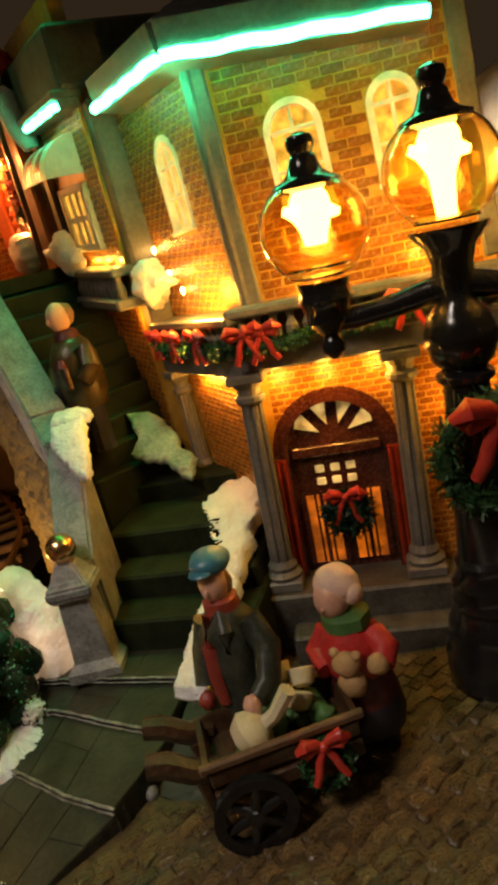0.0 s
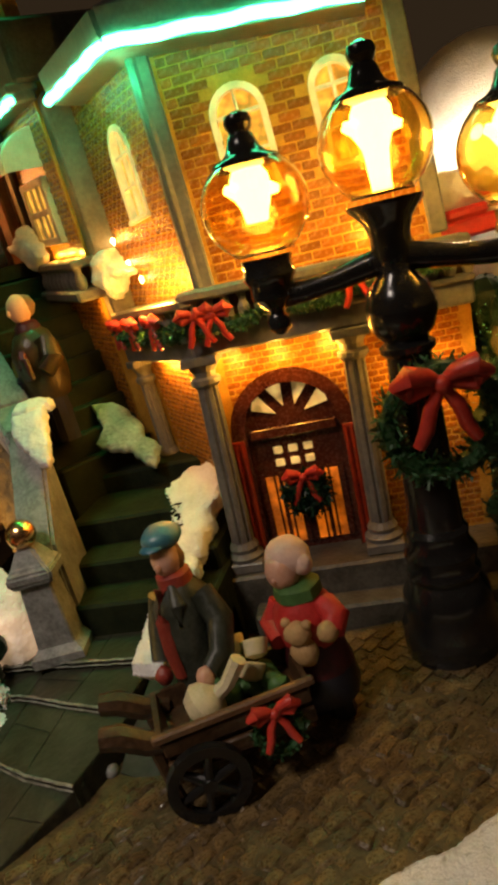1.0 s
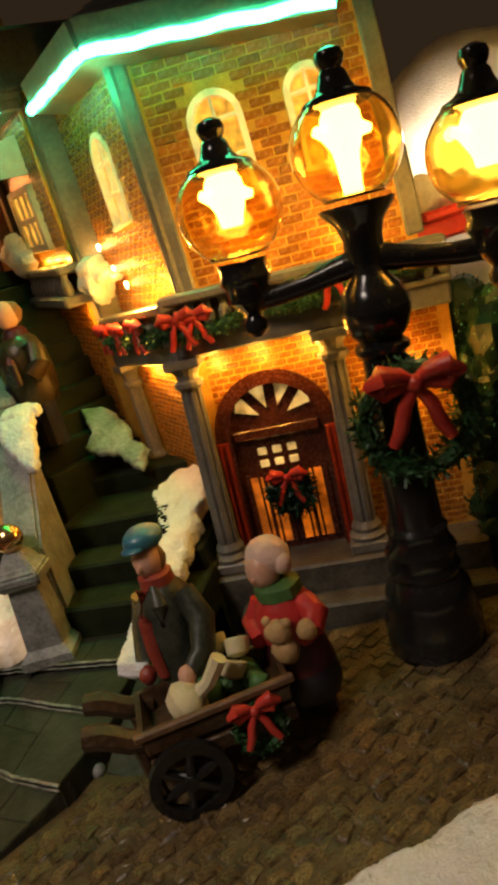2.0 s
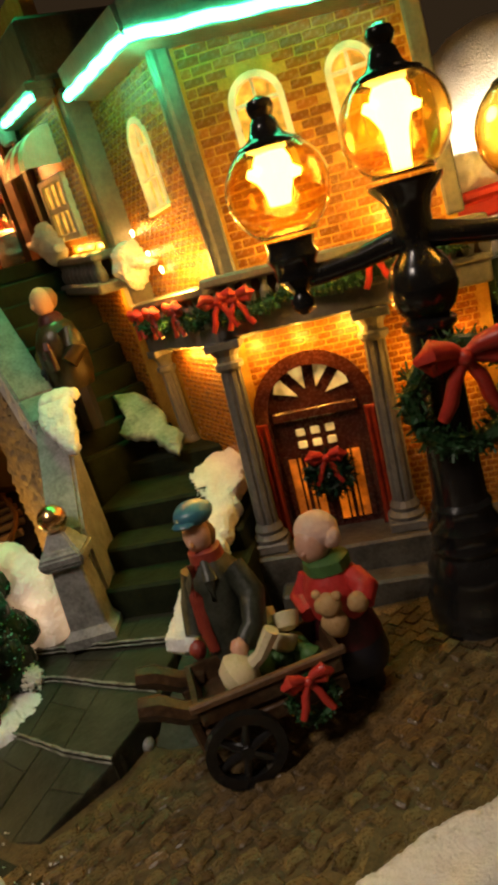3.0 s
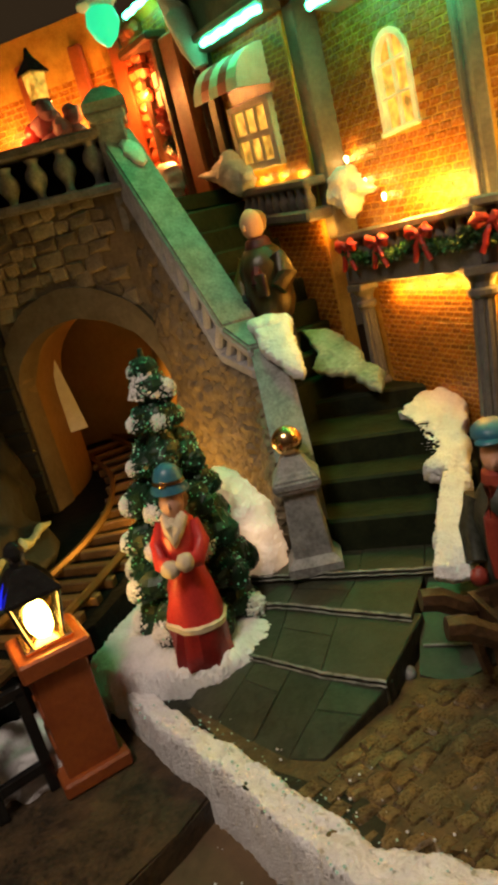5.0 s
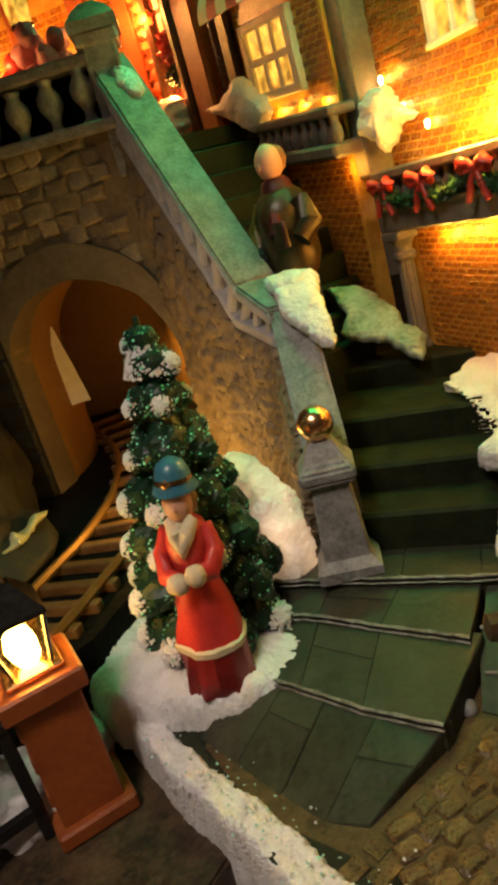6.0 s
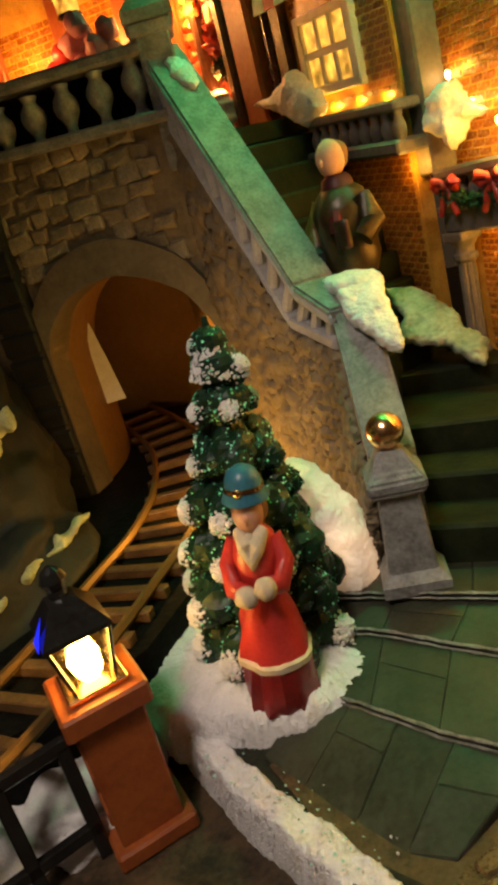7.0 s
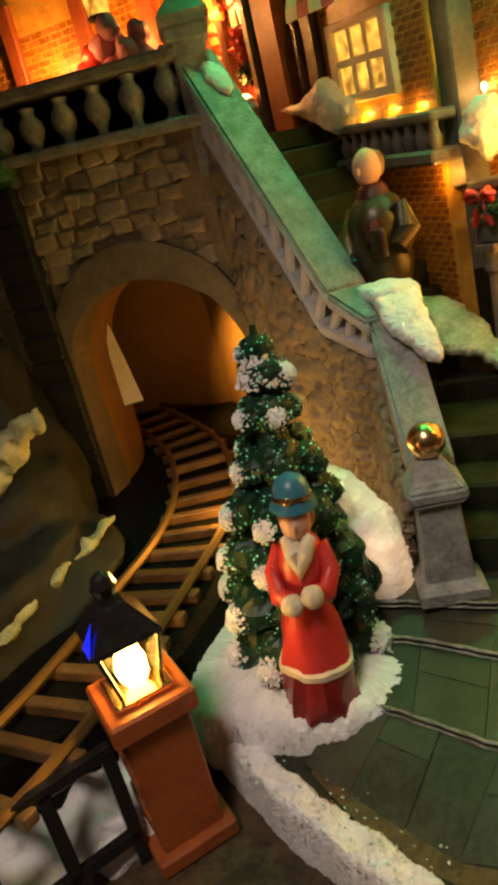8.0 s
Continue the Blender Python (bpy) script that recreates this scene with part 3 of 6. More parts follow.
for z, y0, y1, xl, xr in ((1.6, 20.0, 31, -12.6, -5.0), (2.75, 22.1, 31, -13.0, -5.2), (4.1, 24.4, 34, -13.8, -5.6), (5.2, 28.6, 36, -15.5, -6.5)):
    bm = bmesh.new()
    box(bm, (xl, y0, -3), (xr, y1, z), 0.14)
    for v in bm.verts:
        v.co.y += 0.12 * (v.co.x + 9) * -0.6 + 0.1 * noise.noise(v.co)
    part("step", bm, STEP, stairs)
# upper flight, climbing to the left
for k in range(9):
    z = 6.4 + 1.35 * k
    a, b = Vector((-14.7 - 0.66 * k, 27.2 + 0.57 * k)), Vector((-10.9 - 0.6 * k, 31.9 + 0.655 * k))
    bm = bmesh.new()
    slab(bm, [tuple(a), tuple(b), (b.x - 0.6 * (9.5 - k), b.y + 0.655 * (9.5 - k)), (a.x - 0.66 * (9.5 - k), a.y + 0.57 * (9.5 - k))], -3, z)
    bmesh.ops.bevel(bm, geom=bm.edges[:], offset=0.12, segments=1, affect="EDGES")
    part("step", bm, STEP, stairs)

# upper terrace behind the balustrade
bm = bmesh.new()
slab(bm, [(-60, 33.4), (-22.9, 33.4), (-20.9, 32.6), (-16.8, 38.1), (-18.0, 40.4), (-28, 51.5), (-60, 51.5)], 17.4, 18.3)
single("terrace_floor", bm, STEP, (0, 0, 0), 0, "dark stone terrace floor at the head of the stairs", "terrace", kind="structure")

# ---- house with the porch ----
house = thing("house", (-3, 24.3, 0), 5.71, "two-storey lit brick house with porch, arched windows and grey trim", "house")
H1 = [(2.45, 4.6, 17.2, 20.2), (6.6, 8.4, 17.2, 20.15)]
bm = bmesh.new()
holed_wall(bm, 0, 10.4, 13.2, 24.4, 0, 0.8, H1)
front_wall = part("front_wall", bm, MORTAR, house, "orange-lit brick wall of the upper storey")
bricks(front_wall, 0.75, 9.9, 13.3, 24.2, 0.0, 0.95, 0.4, [(a - 0.2, b + 0.2, c - 0.3, d + 0.2) for a, b, c, d in H1], near=(4.5, 17), seed=3, slope=0.05)


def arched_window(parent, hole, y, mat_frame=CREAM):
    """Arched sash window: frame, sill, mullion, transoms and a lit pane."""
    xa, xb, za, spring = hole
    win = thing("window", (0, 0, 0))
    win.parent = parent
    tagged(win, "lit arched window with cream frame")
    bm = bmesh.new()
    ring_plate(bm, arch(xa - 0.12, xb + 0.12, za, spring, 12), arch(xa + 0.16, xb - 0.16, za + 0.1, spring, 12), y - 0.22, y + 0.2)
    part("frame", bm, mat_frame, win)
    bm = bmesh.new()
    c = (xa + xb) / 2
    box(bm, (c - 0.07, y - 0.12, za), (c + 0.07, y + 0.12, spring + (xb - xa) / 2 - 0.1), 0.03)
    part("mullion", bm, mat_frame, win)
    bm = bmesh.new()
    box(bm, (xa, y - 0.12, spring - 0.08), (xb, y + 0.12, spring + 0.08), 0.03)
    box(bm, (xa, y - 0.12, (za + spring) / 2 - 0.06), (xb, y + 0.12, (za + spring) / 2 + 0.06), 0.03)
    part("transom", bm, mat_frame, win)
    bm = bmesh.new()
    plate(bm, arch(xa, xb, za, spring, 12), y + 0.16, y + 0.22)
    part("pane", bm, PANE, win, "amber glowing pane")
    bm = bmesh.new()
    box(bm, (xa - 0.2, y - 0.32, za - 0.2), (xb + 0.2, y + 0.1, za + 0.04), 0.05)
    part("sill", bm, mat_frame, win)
    return win


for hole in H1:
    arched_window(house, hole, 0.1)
for x0, x1 in ((-0.35, 0.62), (9.95, 10.7)):
    bm = bmesh.new()
    box(bm, (x0, -0.22, 13.4), (x1, 0.3, 24.3), 0.08)
    part("corner_trim", bm, TRIM, house, "grey painted corner board")
# side wall of the upper storey
side = thing("house_side", (-9.65, 32.43, 0), -50.7)
side.parent = house
side.matrix_parent_inverse = house.matrix_basis.inverted()
H2 = [(4.5, 7.0, 17.9, 20.8)]
bm = bmesh.new()
holed_wall(bm, 0, 10.5, 13.2, 25.2, 0, 0.8, H2)
side_wall = part("side_wall", bm, MORTAR, side, "orange-lit brick side wall")
bricks(side_wall, 0.1, 10.1, 13.3, 25, 0.0, 0.78, 0.36, [(a - 0.2, b + 0.2, c - 0.3, d + 0.2) for a, b, c, d in H2], near=(6, 16), seed=5, slope=0.065)
arched_window(side, H2[0], 0.1)
bm = bmesh.new()
box(bm, (10.05, -0.28, 13.4), (10.75, 0.3, 24.6), 0.08)
part("corner_trim", bm, TRIM, side, "grey painted corner board")
bm = bmesh.new()
box(bm, (-0.75, -1.35, 13.6), (0.5, 0.5, 25.6), 0.1)
part("corner_trim", bm, TRIM, side, "grey painted corner board")

# eaves: fascia, light strip and dark slate roof
EAVE = [Vector((-9.1, 29.5, 24.6)), Vector((-3.55, 23.1, 23.95)), Vector((6.3, 24.1, 22.6))]
eaves = thing("eaves", (0, 0, 0))
eaves.parent = house
eaves.matrix_parent_inverse = house.matrix_basis.inverted()
BACK = [Vector((-3.5, 33.5, 27.6)), Vector((0.5, 28.5, 27.4)), Vector((7.5, 28.8, 26.2))]
for k in range(2):
    a, b = EAVE[k], EAVE[k + 1]
    d = (b - a).normalized()
    out = Vector((d.y, -d.x, 0)).normalized()
    bm = bmesh.new()
    vs = []
    for p in (a, b):
        vs.append([bm.verts.new(p + q) for q in (out * 0.0 + Vector((0, 0, -0.35)), out * 0.25 + Vector((0, 0, 0.25)), out * 0.35 + Vector((0, 0, 1.15)),
                                                  out * -0.4 + Vector((0, 0, 1.25)), out * -1.6 + Vector((0, 0, 0.0)), out * -1.6 + Vector((0, 0, -0.6)))])
    for j in range(6):
        bm.faces.new((vs[0][j], vs[0][(j + 1) % 6], vs[1][(j + 1) % 6], vs[1][j]))
    bm.faces.new(vs[0]), bm.faces.new(vs[1])
    part("fascia", bm, TRIM, eaves, "grey eaves board")
    bm = bmesh.new()
    n = 14
    tube(bm, [a.lerp(b, j / n) + out * 0.28 + Vector((0, 0, -0.12 + 0.05 * math.sin(j * 1.7))) for j in range(n + 1)], 0.24, 8)
    part("light_strip", bm, NEON, eaves, "glowing green light strip")
    rows = 9
    for r in range(rows):
        bm = bmesh.new()
        f0, f1 = r / rows, (r + 1.15) / rows
        p, q, s, t = a.lerp(BACK[k], f0), b.lerp(BACK[k + 1], f0), b.lerp(BACK[k + 1], f1), a.lerp(BACK[k], f1)
        up0, up1 = Vector((0, 0, 1.32)), Vector((0, 0, 1.2))
        top = [bm.verts.new(v) for v in (p + up0, q + up0, s + up1, t + up1)]
        low = [bm.verts.new(v) for v in (p + up1, q + up1, s + up1 * 0.9, t + up1 * 0.9)]
        bm.faces.new(top), bm.faces.new(low[::-1])
        for j in range(4):
            bm.faces.new((low[j], low[(j + 1) % 4], top[(j + 1) % 4], top[j]))
        part("slate_course", bm, ROOFDARK, eaves, "dark slate course")
bm = bmesh.new()
slab(bm, [(-9, 33), (-3, 24.9), (7, 25.9), (8, 34), (-2, 40)], 25.2, 25.6)
part("attic_floor", bm, ROOFDARK, eaves)

# lower storey: porch beam with balustrade, columns, brick, door
PORCH = Vector((-3.85, 22.9, 0))
porch = thing("porch", (PORCH.x, PORCH.y, 0), 5.71)
porch.matrix_basis = porch.matrix_basis @ pose(*cm((3.5, 0, 10.5)), 0, 4.0, 0) @ pose(*cm((-3.5, 0, -10.5)))
PORCH_FRAME = porch.matrix_basis.copy()
porch.parent = house
porch.matrix_parent_inverse = house.matrix_basis.inverted()
porch_side = thing("porch_side", (-10.2, 30.65, 0), -50.7)
porch_side.parent = house
porch_side.matrix_parent_inverse = house.matrix_basis.inverted()
for owner, x0, x1 in ((porch, -0.12, 12.0), (porch_side, -0.2, 10.15)):
    bm = bmesh.new()
    box(bm, (x0, 0.0, 10.95), (x1, 2.4, 12.0), 0.1)
    box(bm, (x0 - 0.1, -0.16, 11.9), (x1 + 0.06, 2.4, 12.16), 0.06)
    part("beam", bm, TRIM, owner, "grey-brown painted beam")
    bm = bmesh.new()
    box(bm, (x0 - 0.1, -0.12, 13.3), (x1 + 0.06, 1.9, 13.75), 0.1)
    part("ledge_rail", bm, TRIM, owner, "grey-brown ledge above the balustrade")
    x = x0 + 0.5
    bm0 = bmesh.new()
    lathe(bm0, [(0.16, 12.1), (0.26, 12.4), (0.27, 12.7), (0.14, 12.95), (0.16, 13.1), (0.24, 13.35)], 8, (0, 0.35, 0))
    first = None
    while x < x1:
        if first is None:
            first = part("baluster", bm0, TRIM, owner)
            first.location.x = x * CM
        else:
            o = new("baluster", first.data)
            o.parent = owner
            o.location.x = x * CM
        x += 0.72
    bm = bmesh.new()
    box(bm, (x0 + 0.1, 0.8, 12.1), (x1 - 0.1, 1.0, 13.4))
    part("balustrade_back", bm, WOOD, owner)


def column(parent, x, y, z0, z1, r=0.55):
    col = thing("column", (x, y, 0))
    col.parent = parent
    tagged(col, "fluted grey column with capital and base")
    bm = bmesh.new()
    n, rings = 32, []
    for z, k in ((z0 + 1.3, 1.0), ((z0 + z1) / 2, 0.95), (z1 - 1.3, 0.88)):
        rings.append([bm.verts.new((k * r * (1.0 if j % 4 else 0.8) * math.cos(2 * math.pi * j / n), k * r * (1.0 if j % 4 else 0.8) * math.sin(2 * math.pi * j / n), z)) for j in range(n)])
    for p, q in zip(rings, rings[1:]):
        for j in range(n):
            bm.faces.new((p[j], p[(j + 1) % n], q[(j + 1) % n], q[j]))
    part("shaft", bm, TRIM, col, smooth=True)
    bm = bmesh.new()
    lathe(bm, [(r, z1 - 1.4), (r * 1.25, z1 - 1.25), (r * 1.25, z1 - 1.05), (r * 0.95, z1 - 0.95), (r * 1.0, z1 - 0.7), (r * 1.45, z1 - 0.35)], 16)
    box(bm, (-r * 1.5, -r * 1.5, z1 - 0.4), (r * 1.5, r * 1.5, z1), 0.06)
    part("capital", bm, TRIM, col)
    bm = bmesh.new()
    box(bm, (-r * 1.6, -r * 1.6, z0), (r * 1.6, r * 1.6, z0 + 0.5), 0.07)
    lathe(bm, [(r * 1.5, z0 + 0.5), (r * 1.6, z0 + 0.7), (r * 1.2, z0 + 0.9), (r * 1.3, z0 + 1.1), (r, z0 + 1.4)], 16)
    part("base", bm, TRIM, col)
    return col


column(porch, 0.15, 0.55, 0.5, 10.95)
column(porch, 6.75, 0.55, 0.5, 10.95)
column(porch_side, 0.4, 0.5, 4.2, 10.95, 0.45)
# lower brick walls and floor
bm = bmesh.new()
box(bm, (0.2, 1.0, 3.0), (8.7, 1.8, 11))
low_side = part("side_wall", bm, MORTAR, porch_side, "glowing orange brick wall beside the stairs")
bricks(low_side, 0.9, 8.65, 3.2, 10.9, 1.0, 0.62, 0.27, near=(6, 8), seed=7, slope=0.05)
bm = bmesh.new()
holed_wall(bm, 0.3, 12, -3, 11, 1.35, 2.1, [(1.0, 5.9, -3.0, 6.75)])
low_front = part("front_wall", bm, MORTAR, porch, "glowing brick wall round the door")
bricks(low_front, 0.9, 11.5, 0.6, 10.9, 1.35, 0.62, 0.3, [(0.72, 6.18, -3, 6.75)], near=(4, 10), seed=9)
bm = bmesh.new()
box(bm, (-0.9, -0.7, -3), (12, 2.0, 0.5), 0.12)
part("porch_floor", bm, PORCHSTONE, porch, "dark grey stone porch floor")
bm = bmesh.new()
box(bm, (0.4, -2.0, -3), (12, 0, -0.9), 0.12)
part("porch_step", bm, PORCHSTONE, porch)

door = thing("door", (0, 0, 0))
door.parent = porch
tagged(door, "red-brown arched door with fanlight and glowing panels")
bm = bmesh.new()
ring_plate(bm, arch(0.6, 6.3, 0.5, 6.75, 16), arch(1.25, 5.65, 0.5, 6.75, 16), 1.15, 1.75)
part("door_frame", bm, DOORWOOD, door)
bm = bmesh.new()
plate(bm, arch(1.2, 5.7, 0.5, 6.75, 16), 1.72, 1.9)
part("door_leaf", bm, DOORWOOD, door)
bm = bmesh.new()
box(bm, (1.4, 1.4, 6.35), (5.5, 1.8, 6.85), 0.06)
part("door_lintel", bm, DOORWOOD, door)
for k in range(4):
    a0, a1 = radians(20 + 38 * k), radians(20 + 38 * k + 22)
    c = Vector((3.45, 7.0))
    pts = [(c.x + r * math.cos(a), c.y + r * math.sin(a)) for r, a in ((0.8, (a0 + a1) / 2), (1.92, a0), (2.02, (a0 + a1) / 2), (1.92, a1))]
    bm = bmesh.new()
    plate(bm, pts, 1.6, 1.7)
    part("fanlight_pane", bm, PANE_WHITE, door, "glowing fanlight pane")
for i in range(3):
    for j in range(2):
        x, z = 2.55 + 0.72 * i, 5.05 + 0.62 * j
        bm = bmesh.new()
        box(bm, (x - 0.22, 1.6, z - 0.18), (x + 0.22, 1.7, z + 0.2), 0.05)
        part("door_pane", bm, PANE_WHITE, door, "small glowing pane")
for i in range(2):
    x = 1.5 + 2.05 * i
    bm = bmesh.new()
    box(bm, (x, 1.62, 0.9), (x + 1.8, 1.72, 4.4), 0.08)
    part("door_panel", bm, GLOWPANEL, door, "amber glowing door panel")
    bm = bmesh.new()
    for q, w in ((0.05, 0.14), (0.62, 0.05), (0.9, 0.09), (1.18, 0.05), (1.75, 0.14)):
        box(bm, (x + q - w, 1.53, 0.9), (x + q + w, 1.66, 4.6), 0.02)
    part("door_batten", bm, DOORWOOD, door)
for x0, x1 in ((0.2, 1.2), (5.7, 6.6)):
    bm = bmesh.new()
    box(bm, (x0, 1.12, 0.5), (x1, 1.5, 6.6), 0.08)
    for q in (0.2, 0.5, 0.8):
        x = x0 + (x1 - x0) * q
        tube(bm, [(x, 1.1, 0.7), (x, 1.08, 3.4), (x, 1.1, 6.4)], [0.11, 0.13, 0.11], 8)
    part("door_jamb", bm, JAMBRED, door, "glossy red reeded door jamb")


def fold(inner, outer):
    """Hands the parts of a helper frame over to the thing itself."""
    rel = outer.matrix_basis.inverted() @ inner.matrix_basis
    for o in list(inner.children):
        o.parent = outer
        o.matrix_basis = rel @ o.matrix_basis
    bpy.data.objects.remove(inner)


for inner in (side, eaves, porch, porch_side):
    fold(inner, house)

def beam(bm, a, b, w0, w1, h0, h1, across):
    """A sloping bar from a to b, from w0 to w1 along across and from h0 to h1 upwards."""
    v = [bm.verts.new(p + across * w + Vector((0, 0, h))) for p in (a, b) for w, h in ((w0, h0), (w1, h0), (w1, h1), (w0, h1))]
    for f in ((0, 1, 2, 3), (4, 5, 6, 7), (0, 1, 5, 4), (1, 2, 6, 5), (2, 3, 7, 6), (3, 0, 4, 7)):
        bm.faces.new([v[i] for i in f])
    return bm


# ---- wing at the head of the stairs, with the small window and the striped awning ----
wing = thing("house_wing", (-18.9, 40.3, 0), -47.5, "lit brick wing with small window, striped awning and dark door", "house")
WING_FALL = 0.1


def settle(owner, fall, x0):
    """Lets the level lines of a hand-made model fall towards one end."""
    base = owner.matrix_basis.inverted()
    done, todo = set(), list(owner.children)
    while todo:
        o = todo.pop()
        todo += list(o.children)
        chain, m = o, o.matrix_basis.copy()
        while chain.parent is not owner:
            chain = chain.parent
            m = chain.matrix_basis @ m
        if o.type == "MESH" and o.data.name not in done:
            done.add(o.data.name)
            back = m.inverted()
            for v in o.data.vertices:
                p = m @ v.co
                p.z -= fall * (p.x - x0 * CM)
                v.co = back @ p


bm = bmesh.new()
box(bm, (-13, 0, 4.5), (11.4, 0.8, 31.5))
wing_wall = part("front_wall", bm, MORTAR, wing, "orange-lit brick wall")
bricks(wing_wall, 3.4, 11.2, 17.9, 26.0, 0, 0.66, 0.31, [(3.9, 9.3, 18.3, 22.4)], near=(9, 18), limit=300, seed=11, slope=WING_FALL)
bricks(wing_wall, 4.5, 11.2, 5.0, 15.2, 0, 0.66, 0.31, near=(9, 12), limit=250, seed=12, slope=WING_FALL)
bricks(wing_wall, -9, 3.0, 28.0, 31.2, 0, 0.8, 0.36, near=(0, 28), limit=60, seed=14, slope=WING_FALL)
win = thing("window", (0, 0, 0))
win.parent = wing
tagged(win, "small lit six-pane window with white frame")
bm = bmesh.new()
x0, x1, z0, z1 = 4.1, 9.1, 18.55, 22.4
for a, b in (((x0, z0), (x1, z0 + 0.45)), ((x0, z1 - 0.4), (x1, z1)), ((x0, z0), (x0 + 0.6, z1)), ((x1 - 0.6, z0), (x1, z1))):
    box(bm, (a[0], -0.4, a[1]), (b[0], 0.05, b[1]), 0.05)
part("frame", bm, WHITE, win, "white painted frame")
bm = bmesh.new()
for x in (5.95, 7.2):
    box(bm, (x - 0.13, -0.3, z0), (x + 0.13, 0.0, z1), 0.03)
box(bm, (x0, -0.34, 20.3), (x1, 0, 20.65), 0.03)
part("glazing_bar", bm, WHITE, win)
for i in range(3):
    for j in range(2):
        bm = bmesh.new()
        a = (4.7 + 1.26 * i, 19.0 + 1.62 * j)
        box(bm, (a[0], -0.16, a[1]), (a[0] + 1.1, -0.06, a[1] + 1.35))
        part("pane", bm, PANE, win, "amber glowing pane")
# awning: alternate stripes with a rounded end
awn = thing("awning", (0, 0, 0))
awn.parent = wing
tagged(awn, "red and white striped awning over the window")
AWN = [(2.2 * math.sin(math.radians(d)), 22.9 + 2.2 * math.cos(math.radians(d))) for d in range(0, 91, 15)]
for k in range(5):
    bm = bmesh.new()
    xa = 3.6 + 1.1 * k
    rim = [(-q, z) for q, z in AWN]
    inner = [(-q * 0.93, 22.9 + (z - 22.9) * 0.93) for q, z in AWN]
    for (ya, za), (yb, zb), (yc, zc), (yd, zd) in zip(rim, rim[1:], inner, inner[1:]):
        v = [bm.verts.new(p) for p in ((xa, ya, za), (xa + 1.1, ya, za), (xa + 1.1, yb, zb), (xa, yb, zb), (xa, yc, zc), (xa + 1.1, yc, zc), (xa + 1.1, yd, zd), (xa, yd, zd))]
        for f in ((0, 1, 2, 3), (4, 5, 6, 7), (0, 4, 7, 3), (1, 5, 6, 2), (2, 3, 7, 6), (0, 1, 5, 4)):
            bm.faces.new([v[i] for i in f])
    part("stripe", bm, WHITE if k % 2 == 0 else RED, awn, smooth=True)
bm = bmesh.new()
plate(bm, [(0, 22.9)] + [(-q, z) for q, z in AWN], 9.1, 9.22)
for v in bm.verts:
    v.co = Vector((v.co.y, v.co.x, v.co.z))
part("awning_end", bm, WHITE, awn, "rounded white end of the awning")
for x, w, deep, mat, text in ((2.0, 1.3, 0.5, WOOD, "dark wooden post"), (-2.2, 2.6, 0.9, PILLAR, "orange-brown rounded pilaster"), (-3.3, 0.9, 1.1, WOOD, "dark wooden post"), (-7.4, 0.8, 0.8, WOOD, "dark wooden post"), (0.6, 0.8, 0.35, DOORWOOD, "dark red-brown board")):
    bm = bmesh.new()
    box(bm, (x, -deep, 17.4), (x + w, 0.1, 28.2), 0.2)
    part("post", bm, mat, wing, text)
bm = bmesh.new()
box(bm, (-6.7, -0.2, 17.4), (-3.2, 0.05, 28.4), 0.05)
wing_door = part("door", bm, DOORWOOD, wing, "dark red-brown door with small panes")
for i in range(2):
    for j in range(2):
        bm = bmesh.new()
        box(bm, (-5.9 + 1.1 * i, -0.3, 24.4 + 1.3 * j), (-5.1 + 1.1 * i, -0.19, 25.4 + 1.3 * j), 0.05)
        part("door_pane", bm, PANE_WHITE, wing_door)
bm = bmesh.new()
box(bm, (-8.0, -1.6, 28.2), (-2.2, 0.2, 28.8), 0.12)
part("door_canopy", bm, WOOD, wing, "dark wooden door canopy")
bm = bmesh.new()
box(bm, (3.0, -1.0, 25.9), (11.6, 0.2, 26.5), 0.1)
box(bm, (3.0, -1.3, 26.4), (11.6, 0.4, 26.9), 0.1)
part("cornice", bm, TRIM, wing, "grey cornice")
for xa, xb, z, out in ((4.6, 11.4, 26.15, 1.15), (-5.4, 1.2, 30.5, 1.3)):
    bm = bmesh.new()
    n = 12
    tube(bm, [(xa + (xb - xa) * j / n, -out, z + 0.06 * math.sin(2 * j)) for j in range(n + 1)], 0.22, 8)
    part("light_strip", bm, NEON, wing, "glowing green light strip")
bm = bmesh.new()
box(bm, (4.6, -1.5, 15.3), (12.3, 0.3, 15.95), 0.14)
box(bm, (4.8, -1.3, 17.1), (12.3, 0.3, 17.6), 0.12)
part("balcony_rail", bm, TRIM, wing, "grey balcony ledge")
for k in range(9):
    bm = bmesh.new()
    lathe(bm, [(0.2, 15.9), (0.33, 16.2), (0.32, 16.55), (0.18, 16.85), (0.25, 17.15)], 10, (5.2 + 0.85 * k, -0.95, 0))
    part("baluster", bm, TRIM, wing, smooth=True)
bm = bmesh.new()
box(bm, (3.2, -0.8, 26.85), (11.8, 8, 30), 0.2)
part("roof", bm, ROOFDARK, wing, "dark roof in shadow")
for x, z in ((1.9, 30.6), (1.2, 31.1), (2.4, 30.0), (-4.2, 23.6), (-4.7, 23.1), (-4.0, 22.8)):
    bm = bmesh.new()
    ball(bm, (x, -0.7, z), 0.55, 10, 0.9, 3)
    part("berry", bm, BOWRED, wing, "large red berry", True)
rnd = random.Random(44)
for x, z, r in ((2.6, 29.0, 0.8), (-4.1, 21.6, 0.7)):
    bm = bmesh.new()
    ball(bm, (x, -0.7, z), r * 0.8, 8, 0.4)
    needles(bm, (x, -0.7, z), r * 0.8, 200, rnd, 0.3, 0.08)
    part("greenery", bm, GREENLEAF, wing, "glittering green sprig")
